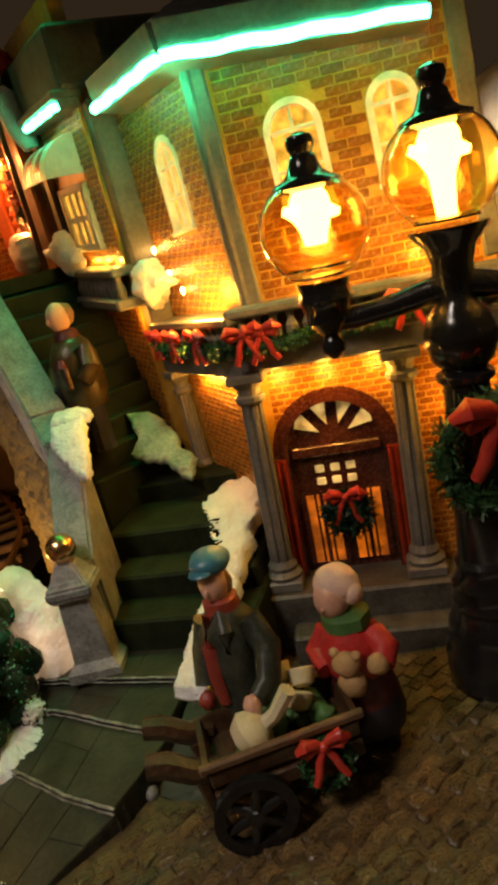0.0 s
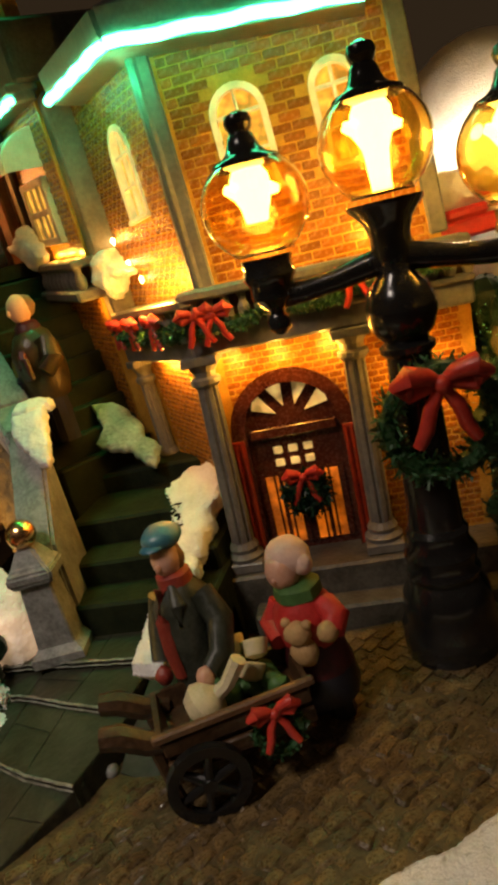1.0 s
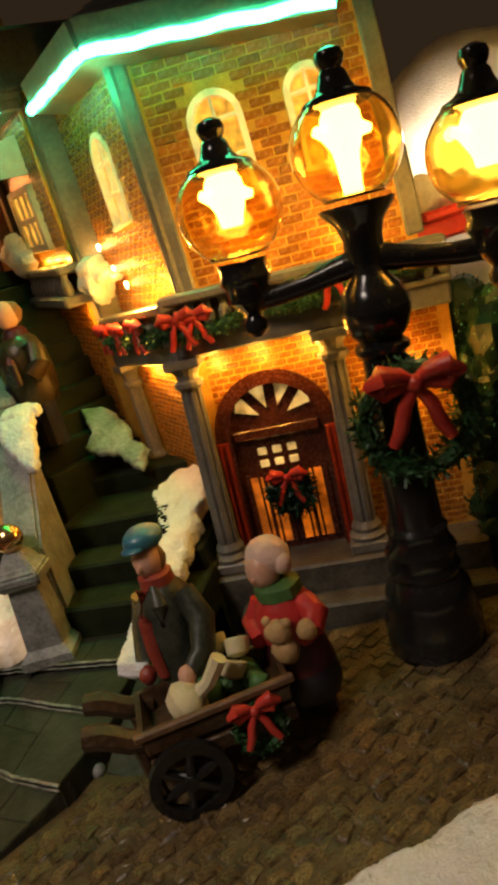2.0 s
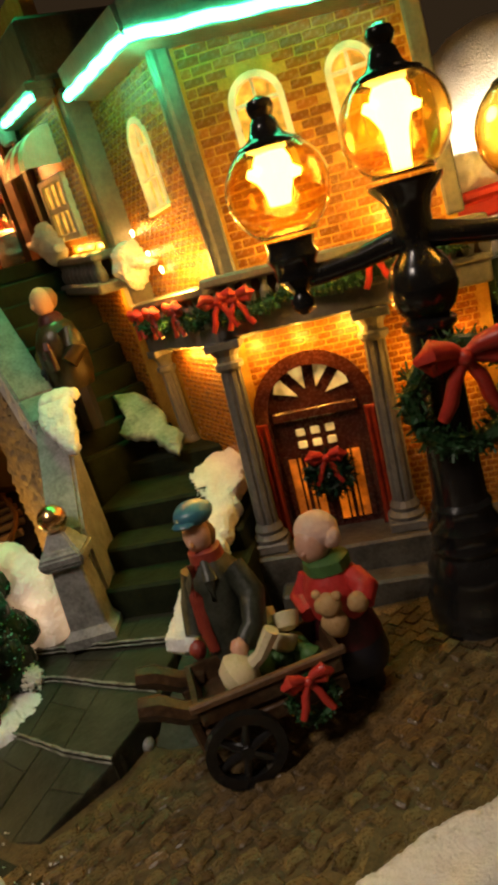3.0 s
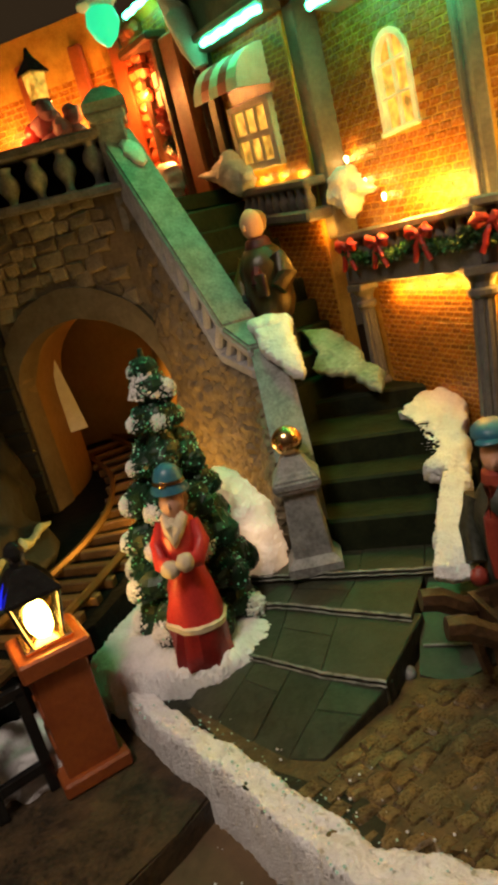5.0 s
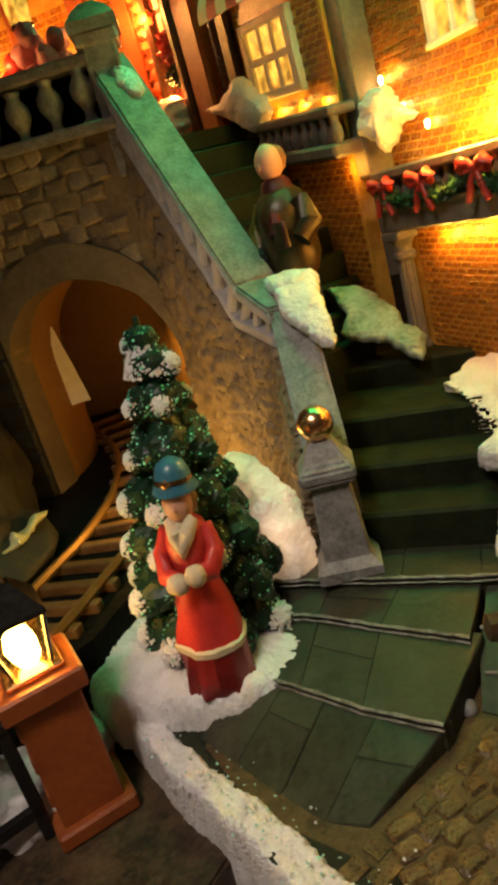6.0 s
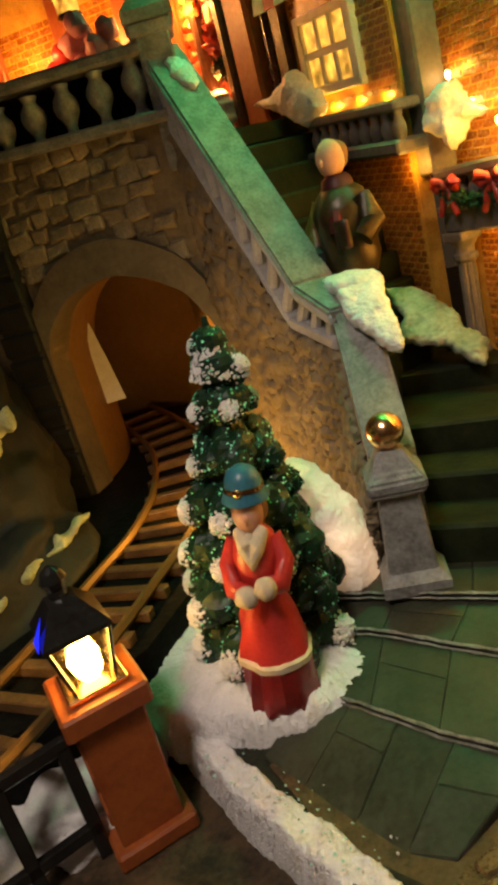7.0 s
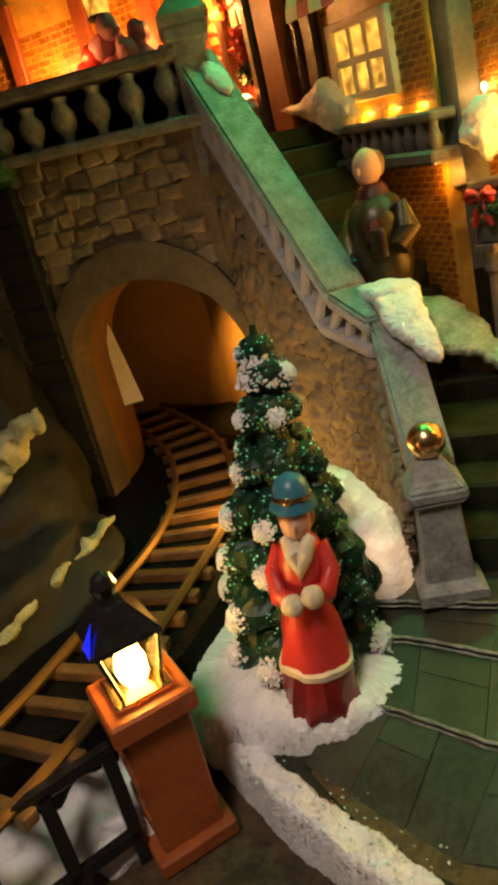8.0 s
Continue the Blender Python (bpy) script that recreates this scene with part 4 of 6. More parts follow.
# red-lit stacked stones beside the door
rnd = random.Random(4)
QUOIN = material("red_orange_stone", (0.5, 0.1, 0.03), 0.35, other=(0.65, 0.22, 0.06), scale=150, vary=0.25, bump=0.8, coat=0.4)
for k in range(13):
    for j in range(3):
        bm = bmesh.new()
        ball(bm, (-11.0 + 1.25 * j + 0.3 * (k % 2) + 0.14 * k + rnd.uniform(-0.2, 0.2), -0.4 - 0.15 * (j % 2), 19.6 + 0.85 * k + rnd.uniform(-0.1, 0.1)), (0.85, 0.6, 0.55), 8, 0.5, 1.6)
        part("quoin_stone", bm, QUOIN, wing, "red-orange rough stone", True)
settle(wing, WING_FALL, 7.0)
# unseen red lights added to make the stacked stones glow
for at, watts in (((-24.6, 44.2, 27.0), 0.2), ((-22.6, 42.8, 22.0), 0.1)):
    lamp("quoin_bulb", "POINT", at, watts, (1.0, 0.26, 0.05), 0.15)

# ---- tunnel wall with arch, balustrade above ----
tunnel_wall = thing("tunnel_wall", (-36, 31.75, 0), 0, "field-stone wall with a round tunnel arch and grey coping", "wall", kind="structure")
TH = (2.4, 13.6, -5.0, 7.6)
bm = bmesh.new()
holed_wall(bm, -2, 14.4, -5.0, 19.9, 0, 1.6, [TH])
part("backing", bm, ROCK, tunnel_wall)
bm = bmesh.new()
ring_plate(bm, arch(1.4, 14.6, -5.0, 8.0, 24, 6.9), arch(2.5, 13.5, -5.0, 8.0, 24, 4.9), -0.45, 1.7)
for v in bm.verts:
    v.co += Vector([noise.noise(v.co * 0.8 + Vector((9 * k, 0, 0))) for k in range(3)]) * 0.12
part("arch_ring", bm, ARCHSTONE, tunnel_wall, "dark smooth arch surround", True)
bm = bmesh.new()
box(bm, (-2, -0.75, 19.75), (14.0, 1.4, 20.3), 0.12)
part("coping", bm, STONE, tunnel_wall, "grey stone coping")
bm = bmesh.new()
box(bm, (-2, -0.35, 22.85), (13.4, 1.05, 23.45), 0.14)
part("hand_rail", bm, STONE, tunnel_wall, "grey stone hand rail")
bm0 = bmesh.new()
lathe(bm0, [(0.46, 20.3), (0.46, 20.42), (0.3, 20.55), (0.26, 20.85), (0.36, 21.1), (0.6, 21.5), (0.68, 21.85), (0.6, 22.2), (0.38, 22.5), (0.34, 22.65), (0.46, 22.9)], 16)
first = part("baluster", bm0, STONE, tunnel_wall, "turned grey baluster", True)
first.location = cm((0.15, 0.2, 0))
for k in range(1, 7):
    o = new("baluster", first.data)
    o.parent = tunnel_wall
    o.location = cm((0.15 + 2.03 * k, 0.2, 0))
    o["label"] = first["label"]
# added black sheet: makes the gaps between the balusters dark
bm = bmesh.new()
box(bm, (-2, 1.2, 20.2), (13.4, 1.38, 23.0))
part("balustrade_back", bm, BALLAST, tunnel_wall, "black sheet added for the dark between the balusters")
settle(tunnel_wall, 0.06, 6.0)
# tunnel lining: a bent vault with a warm lamp inside
bm = bmesh.new()
rings = []
for k in range(9):
    f = k / 8
    off = Vector((-36 - 9 * f * f, 33 + 16 * f, 0))
    rings.append([bm.verts.new((off.x + x, off.y, z)) for x, z in arch(2.3, 13.7, -5.0, 7.9, 16, 5.2)])
for p, q in zip(rings, rings[1:]):
    for j in range(len(p) - 1):
        bm.faces.new((p[j], p[j + 1], q[j + 1], q[j]))
bm.faces.new(rings[-1])
lining = single("tunnel_lining", bm, TUNNEL, (0, 0, 0), 0, "warm-lit brown tunnel lining", "tunnel", kind="structure", smooth=True)
so = lining.modifiers.new("thick", "SOLIDIFY")
so.thickness, so.offset = 0.3 * CM, 1
tunnel_lamp = lamp("tunnel_lamp", "SPOT", (-31.5, 36.5, 9.0), 2.6, (1.0, 0.48, 0.08), 0.4)
tunnel_lamp.data.spot_size, tunnel_lamp.data.spot_blend = radians(72), 0.9
tunnel_lamp.matrix_world = look(cm((-31.5, 36.5, 9.0)), cm((-26.5, 44, 4)))
bm = bmesh.new()
plate(bm, [(-0.5, 0), (0.9, 0), (0.55, 2.6), (0.15, 5.2), (-0.35, 7.6), (-0.75, 7.9), (-0.85, 5)], -0.15, 0.15, 0.05)
single("pale_board", bm, WHITE, (-33.9, 37.2, 4.4), 30, "pale board standing inside the tunnel", "board")

# ---- stair railing ----
railing = thing("stair_railing", (0, 0, 0), 0, "grey sloping stone stair railing with newel posts", "railing")
TOP, BEND, LOW = Vector((-22.9, 31.75, 22.7)), Vector((-16.75, 26.45, 10.75)), Vector((-14.85, 24.0, 9.75))
TOP_LOW, BEND_LOW, LOW_LOW = Vector((-22.3, 31.25, 18.75)), Vector((-17.5, 27.1, 8.75)), Vector((-15.0, 24.2, 8.0))
side_dir = Vector((0.83, 0.55, 0))
bm = beam(bmesh.new(), TOP, BEND, -0.08, 2.0, -0.5, 0.0, side_dir)
bmesh.ops.bevel(bm, geom=bm.edges[:], offset=0.12, segments=2, affect="EDGES")
part("hand_rail", bm, STONE, railing, "broad flat sloping hand rail")
for a, b, c, d, count in ((TOP, BEND, TOP_LOW, BEND_LOW, 9), (BEND, LOW, BEND_LOW, LOW_LOW, 3)):
    bm = beam(bmesh.new(), c, d, -0.05, 0.9, 0.0, 0.55, side_dir)
    bmesh.ops.bevel(bm, geom=bm.edges[:], offset=0.08, segments=1, affect="EDGES")
    part("lower_rail", bm, RAILGREY, railing, "pale grey lower rail")
    bm = beam(bmesh.new(), a + Vector((0, 0, -0.7)), b + Vector((0, 0, -0.7)), -0.12, 0.5, 0.0, 0.45, side_dir)
    bmesh.ops.bevel(bm, geom=bm.edges[:], offset=0.08, segments=1, affect="EDGES")
    part("upper_rail", bm, RAILGREY, railing, "pale grey moulding under the hand rail")
    bm = bmesh.new()
    v = [bm.verts.new(p + side_dir * w) for w in (0.75, 1.0) for p in (c + Vector((0, 0, 0.2)), d + Vector((0, 0, 0.2)), b + Vector((0, 0, -0.45)), a + Vector((0, 0, -0.45)))]
    for f in ((0, 1, 2, 3), (4, 5, 6, 7), (0, 1, 5, 4), (1, 2, 6, 5), (2, 3, 7, 6), (3, 0, 4, 7)):
        bm.faces.new([v[i] for i in f])
    part("rail_back", bm, STONE, railing, "shaded grey back of the openings")
    for k in range(count):
        p, q = a.lerp(b, (k + 0.5) / count), c.lerp(d, (k + 0.5) / count)
        bm = bmesh.new()
        tube(bm, [q + side_dir * 0.3 + Vector((0, 0, 0.3)), p + side_dir * 0.25 + Vector((0, 0, -0.4))], [0.3, 0.24], 8)
        part("rail_bar", bm, RAILGREY, railing, smooth=True)
bm = beam(bmesh.new(), BEND, LOW, -0.08, 1.9, -0.5, 0.0, side_dir)
bmesh.ops.bevel(bm, geom=bm.edges[:], offset=0.12, segments=2, affect="EDGES")
part("hand_rail", bm, STONE, railing, "short level hand rail at the bend")
FOOT = Vector((-13.75, 19.9, 4.9))
bm = beam(bmesh.new(), LOW + Vector((0, 0, -0.1)), FOOT, 0, 1.75, -10, 0.0, Vector((0.96, 0.25, 0)))
bmesh.ops.bevel(bm, geom=bm.edges[:], offset=0.16, segments=2, affect="EDGES")
part("cheek_wall", bm, STONE, railing, "smooth grey cheek wall")
newel = thing("newel_post", (-22.35, 32.5, 0), 20)
newel.parent = railing
bm = bmesh.new()
box(bm, (-0.85, -0.85, 17), (0.85, 0.85, 23.4), 0.1)
part("shaft", bm, STONE, newel)
bm = bmesh.new()
box(bm, (-1.1, -1.1, 23.1), (1.1, 1.1, 23.7), 0.1)
lathe(bm, [(1.75, 23.7), (1.75, 24.2), (1.2, 24.7), (0.5, 25.1)], 4, m=pose(0, 0, 0, 0, 0, 45))
part("cap", bm, STONE, newel, "moulded cap")
# gate post at the foot, with a brass ball
post = thing("gate_post", (-12.92, 19.55, -0.1), 12, "tapered grey stone post with a brass ball on top", "post")
bm = bmesh.new()
lathe(bm, [(1.75, 0), (1.75, 0.45), (1.35, 0.75), (1.2, 0.85)], 4, m=pose(0, 0, 0, 0, 0, 45))
part("plinth", bm, STONE, post)
bm = bmesh.new()
lathe(bm, [(1.3, 0.6), (1.02, 3.9)], 4, m=pose(0, 0, 0, 0, 0, 45))
bmesh.ops.bevel(bm, geom=bm.edges[:], offset=0.08, segments=1, affect="EDGES")
part("shaft", bm, STONE, post)
bm = bmesh.new()
lathe(bm, [(1.15, 3.75), (1.5, 4.0), (1.5, 4.45), (1.15, 4.7), (0.55, 5.5)], 4, m=pose(0, 0, 0, 0, 0, 45))
bmesh.ops.bevel(bm, geom=bm.edges[:], offset=0.1, segments=2, affect="EDGES")
part("cap", bm, STONE, post)
bm = bmesh.new()
ball(bm, (0, 0, 6.05), 0.68, 14)
part("finial_ball", bm, GOLD, post, "polished brass ball", True)

# rock face under the stair railing
bm = bmesh.new()
cols, rows = 170, 90
grid = []
FACE = [(Vector((-22.25, 31.3, 0)), 18.7), (Vector((-17.45, 27.15, 0)), 8.7), (Vector((-15.0, 24.25, 0)), 7.9), (Vector((-13.9, 20.2, 0)), 3.8)]
for i in range(cols + 1):
    g = 3 * i / cols
    k = min(2, int(g))
    base = FACE[k][0].lerp(FACE[k + 1][0], g - k)
    top = FACE[k][1] + (FACE[k + 1][1] - FACE[k][1]) * (g - k)
    col = []
    for j in range(rows + 1):
        p = base + Vector((0, 0, -3 + (top + 3) * j / rows))
        out = Vector((-0.75, -0.66, 0)) * (0.3 * noise.noise(p * 0.5) * (1 - j / rows) + 0.2 * noise.noise(p * 1.4) + 0.22 * noise.noise(Vector((p.x * 2.2, p.y * 2.2, p.z * 3.4))) + 0.14 * noise.noise(p * 5.5) + 1.3 * (1 - j / rows) * min(1, i / 47) - 0.05)
        col.append(bm.verts.new(p + out))
    grid.append(col)
for i in range(cols):
    for j in range(rows):
        bm.faces.new((grid[i][j], grid[i + 1][j], grid[i + 1][j + 1], grid[i][j + 1]))
face = single("stair_rock_face", bm, ROCK, (0, 0, 0), 0, "rough brown rock face below the stair railing", "rock wall", kind="structure", smooth=True)
so = face.modifiers.new("thick", "SOLIDIFY")
so.thickness, so.offset = 0.5 * CM, 0

# ---- street lamp ----
street_lamp = thing("street_lamp", (4.6, 19.5, -2.25), 0, "black cast-iron three-globe street lamp with lit amber globes and a wreath", "street lamp")
street_lamp.matrix_basis = pose(*cm((4.4, 19.5, -2.55)), 0.5, 3.4, 0)
bm = bmesh.new()
lathe(bm, [(1.85, 0), (1.95, 0.3), (1.95, 1.5), (1.75, 1.9), (1.8, 2.2), (1.7, 2.9), (1.35, 3.5), (1.45, 3.8), (1.3, 4.1), (1.42, 4.6), (1.15, 5.1), (1.2, 5.5), (1.0, 5.8)], 24)
part("base", bm, IRON, street_lamp, smooth=True)
bm = bmesh.new()
lathe(bm, [(1.05, 5.7), (0.95, 8), (0.85, 11), (0.8, 12.4), (1.0, 12.6), (1.0, 12.8), (0.75, 13.0)], 20)
part("shaft", bm, IRON, street_lamp, smooth=True)
bm = bmesh.new()
lathe(bm, [(0.7, 12.9), (1.05, 13.3), (1.25, 13.9), (1.25, 14.3), (1.05, 14.9), (0.65, 15.3), (0.6, 15.7), (0.72, 16.0), (0.7, 16.6), (0.85, 17.1), (1.3, 17.6), (1.35, 17.75)], 24)
part("neck", bm, IRON, street_lamp, smooth=True)
bm = bmesh.new()
tube(bm, [(-4.35, 0, 15.3), (-3.2, 0, 15.35), (-2, 0, 15.5), (-0.8, 0, 15.75), (0, 0, 15.85), (0.8, 0, 15.75), (2, 0, 15.5), (3.2, 0, 15.35), (4.35, 0, 15.3)], [0.38, 0.36, 0.36, 0.42, 0.5, 0.42, 0.36, 0.36, 0.38], 10, 1.15)
part("arm", bm, IRON, street_lamp, smooth=True)


def lamp_head(x, z, socket):
    head = thing("lamp_head", (x, 0, z))
    head.parent = street_lamp
    if socket:
        bm = bmesh.new()
        lathe(bm, [(0.15, -4.55), (0.42, -4.3), (0.45, -4.0), (0.28, -3.75), (0.5, -3.5), (0.8, -3.2), (0.8, -2.7), (1.0, -2.4), (0.9, -2.1), (0.95, -1.75)], 18)
        part("socket", bm, IRON, head, smooth=True)
    bm = bmesh.new()
    prof = [(1.92 * math.sin(math.pi * k / 16), -1.85 * math.cos(math.pi * k / 16)) for k in range(3, 15)]
    lathe(bm, prof, 28)
    for f in [f for f in bm.faces if len(f.verts) > 4]:
        bm.faces.remove(f)
    globe = part("globe", bm, AMBER, head, "clear amber glass globe", True)
    so = globe.modifiers.new("thick", "SOLIDIFY")
    so.thickness = 0.08 * CM
    globe.visible_shadow = False
    bm = bmesh.new()
    lathe(bm, [(0.9, 1.25), (1.18, 1.34), (1.22, 1.46), (1.14, 1.56), (0.82, 1.68), (0.62, 1.85), (0.52, 2.1), (0.46, 2.3), (0.36, 2.42), (0.46, 2.6), (0.5, 2.78), (0.42, 2.98), (0.16, 3.1)], 24)
    part("cap", bm, IRON, head, smooth=True)
    bm = bmesh.new()
    lathe(bm, [(0.3, -1.6 if not socket else -0.55), (0.36, -0.5), (0.42, -0.2), (0.54, 0.1), (0.72, 0.5), (0.66, 1.0), (0.45, 1.3)], 18, wobble=0.4)
    tube(bm, [(-0.95, 0, 0.75), (-0.4, 0, 0.5), (0.4, 0, 0.55), (0.95, 0, 0.4)], [0.15, 0.35, 0.35, 0.12], 8)
    part("bulb", bm, BULB, head, "glowing white-hot bulb", True)
    bm = bmesh.new()
    lathe(bm, [(1.1, -1.62), (1.15, -1.55), (1.0, -1.45)], 18)
    part("ring", bm, GOLD, head)


lamp_head(-4.35, 18.55, True)
lamp_head(0, 19.55, False)
lamp_head(4.35, 18.4, True)


def wreath_mesh(radius, thick, seed, count=260):
    bm, rnd = bmesh.new(), random.Random(seed)
    pts = [(radius * math.cos(2 * math.pi * k / 24), 0, radius * math.sin(2 * math.pi * k / 24)) for k in range(25)]
    tube(bm, pts, thick * 0.7, 6)
    for k in range(24):
        needles(bm, pts[k], thick * 0.7, count // 24, rnd, 0.26 * thick / 0.4, 0.07)
    return bm


def bow_mesh(s, tails=True):
    """Ribbon bow: two loops, knot and two tails; s is the loop's length."""
    bm = bmesh.new()
    for sx in (-1, 1):
        loop = [(0, 0, 0), (sx * 0.35 * s, -0.15 * s, 0.28 * s), (sx * 0.8 * s, -0.2 * s, 0.4 * s), (sx * s, -0.12 * s, 0.15 * s), (sx * 0.8 * s, -0.05 * s, -0.1 * s), (sx * 0.35 * s, 0, -0.05 * s), (0, 0, 0)]
        tube(bm, loop, [0.12 * s, 0.22 * s, 0.3 * s, 0.3 * s, 0.26 * s, 0.18 * s, 0.1 * s], 10)
        if tails:
            tube(bm, [(0, -0.05 * s, -0.05 * s), (sx * 0.35 * s, -0.12 * s, -0.6 * s), (sx * 0.5 * s, -0.1 * s, -1.15 * s), (sx * 0.75 * s, -0.1 * s, -1.6 * s)], [0.13 * s, 0.19 * s, 0.2 * s, 0.16 * s], 10)
    ball(bm, (0, -0.15 * s, 0.02 * s), 0.24 * s, 8)
    return bm


wreath = thing("wreath", (0, 0, 0), 0, "dark green wreath with large red bow hanging on the lamp post", "wreath")
wreath.matrix_basis = street_lamp.matrix_basis @ pose(*cm((0.75, -1.25, 10.1)), 8, 0, 10)
part("ring", wreath_mesh(1.9, 0.55, 5, 700), GARLAND, wreath)
bow = part("bow", bow_mesh(1.35), BOWRED, wreath, "large satin red bow", True)
bow.location = cm((0.0, -0.6, 1.7))

# ---- figures: painted resin, one plain mesh each ----
def figure(name, at, rz, mats, pieces, label):
    bm = bmesh.new()
    for slot, make in pieces:
        before = len(bm.faces)
        make(bm)
        bm.faces.ensure_lookup_table()
        for f in bm.faces[before:]:
            f.material_index = slot
    for v in bm.verts:
        v.co += Vector([0.03 * noise.noise(v.co * 2.5 + Vector((7 * k, 0, 0))) for k in range(3)])
    return single(name, bm, mats, at, rz, label, "figurine", "painted resin figurines", smooth=True)


lady = figure("lady_figurine", (-16.75, 14.9, -1.15), 8, [RED, FUR, SKIN, BLUE, HAIR, GOLD, DARKRED], [
    (6, lambda b: lathe(b, [(1.38, -0.2), (1.4, 0.1), (1.36, 0.5), (1.22, 1.4)], 28, wobble=0.3)),
    (0, lambda b: lathe(b, [(1.3, 1.3), (1.18, 1.9), (1.0, 2.6), (0.8, 3.3), (0.72, 3.7)], 24, wobble=0.2)),
    (1, lambda b: lathe(b, [(1.15, 1.2), (1.36, 1.28), (1.37, 1.48), (1.12, 1.6)], 24, wobble=0.14)),
    (0, lambda b: lathe(b, [(0.7, 3.6), (0.82, 4.1), (0.88, 4.7), (0.72, 5.2), (0.38, 5.5)], 16)),
    (0, lambda b: tube(b, [(-0.68, 0, 5.1), (-1.0, -0.25, 4.4), (-0.85, -0.75, 3.85), (-0.3, -1.1, 3.85)], [0.3, 0.36, 0.34, 0.28], 12)),
    (0, lambda b: tube(b, [(0.68, 0, 5.1), (1.0, -0.25, 4.4), (0.85, -0.75, 3.95), (0.3, -1.1, 4.0)], [0.3, 0.36, 0.34, 0.28], 12)),
    (1, lambda b: ball(b, (-0.35, -1.2, 3.8), (0.42, 0.36, 0.34), 8, 0.15)),
    (1, lambda b: ball(b, (0.35, -1.15, 4.0), (0.4, 0.36, 0.34), 8, 0.15)),
    (1, lambda b: tube(b, [(-0.4, -0.35, 5.5), (-0.15, -0.75, 5.1), (0, -0.85, 4.7), (0.2, -0.75, 5.1), (0.45, -0.35, 5.5)], [0.22, 0.3, 0.3, 0.3, 0.22], 10)),
    (1, lambda b: ball(b, (0.02, -0.66, 5.1), (0.36, 0.24, 0.42), 10, 0.2, 2)),
    (2, lambda b: ball(b, (0, -0.17, 5.95), (0.55, 0.56, 0.64), 10)),
    (4, lambda b: ball(b, (0, 0.14, 5.95), (0.66, 0.52, 0.66), 8, 0.1)),
    (2, lambda b: ball(b, (0.02, -0.72, 5.92), (0.09, 0.13, 0.13), 6)),
    (3, lambda b: lathe(b, [(0.45, 6.38), (0.84, 6.32), (0.82, 6.42), (0.68, 6.6), (0.64, 6.88), (0.5, 7.12), (0.22, 7.26)], 18, wobble=0.06)),
    (5, lambda b: ball(b, (-0.1, -0.7, 6.68), (0.16, 0.08, 0.14), 6)),
    (5, lambda b: lathe(b, [(0.62, 6.6), (0.71, 6.62), (0.69, 6.74), (0.6, 6.76)], 18)),
], "resin woman in long red dress, cream muff and teal hat")
lady.matrix_basis = pose(*cm((-17.35, 14.9, -1.15)), 0, 4.5, 8)
lady.scale = (0.92, 0.94, 1.15)

man = figure("man_figurine", (-4.55, 15.5, -2.4), -14, [OLIVE, SCARF, SKIN, BLUE, HAIR, NAVY], [
    (5, lambda b: tube(b, [(-0.45, 0, 0), (-0.45, 0, 1.5), (-0.35, 0, 3)], 0.5, 8)),
    (5, lambda b: tube(b, [(0.5, 0, 0), (0.5, 0, 1.5), (0.4, 0, 3)], 0.5, 8)),
    (0, lambda b: lathe(b, [(1.15, 2.3), (1.2, 3), (1.15, 4), (1.2, 5), (1.15, 5.7), (0.75, 6.3), (0.4, 6.6)], 18, wobble=0.15)),
    (0, lambda b: tube(b, [(-1.0, 0, 5.8), (-1.35, -0.2, 4.7), (-1.2, -0.9, 3.7)], [0.5, 0.52, 0.42], 10)),
    (0, lambda b: tube(b, [(1.0, 0, 5.9), (1.65, -0.2, 5.0), (1.8, -0.9, 4.1), (1.5, -1.5, 3.8)], [0.52, 0.55, 0.48, 0.4], 10)),
    (2, lambda b: ball(b, (1.4, -1.75, 3.75), 0.36, 8, 0.1)),
    (1, lambda b: ball(b, (-1.1, -1.2, 3.3), (0.36, 0.34, 0.36), 8, 0.2)),
    (1, lambda b: lathe(b, [(0.55, 6.2), (0.72, 6.35), (0.7, 6.7), (0.5, 6.85)], 14, wobble=0.1)),
    (0, lambda b: tube(b, [(0.2, -0.6, 6.45), (0.55, -0.98, 5.9), (0.5, -1.12, 5.2)], [0.16, 0.3, 0.1], 8, 0.5)),
    (1, lambda b: tube(b, [(-0.25, -0.75, 6.4), (-0.3, -1.15, 5.4), (-0.3, -1.25, 4.3), (-0.25, -1.2, 3.3)], [0.28, 0.3, 0.3, 0.26], 8, 0.6)),
    (2, lambda b: ball(b, (0, -0.12, 7.25), (0.58, 0.6, 0.66), 10)),
    (2, lambda b: ball(b, (0.02, -0.72, 7.15), (0.12, 0.16, 0.16), 6)),
    (4, lambda b: ball(b, (0, 0.15, 7.2), (0.62, 0.5, 0.6), 8, 0.1)),
    (3, lambda b: ball(b, (-0.05, 0.12, 8.0), (0.84, 0.84, 0.42), 14, 0.08)),
    (3, lambda b: ball(b, (-0.1, -0.62, 7.85), (0.5, 0.36, 0.12), 8)),
], "resin street seller in dark coat, red scarf and blue cap")
man.scale = (0.92, 0.95, 1.08)

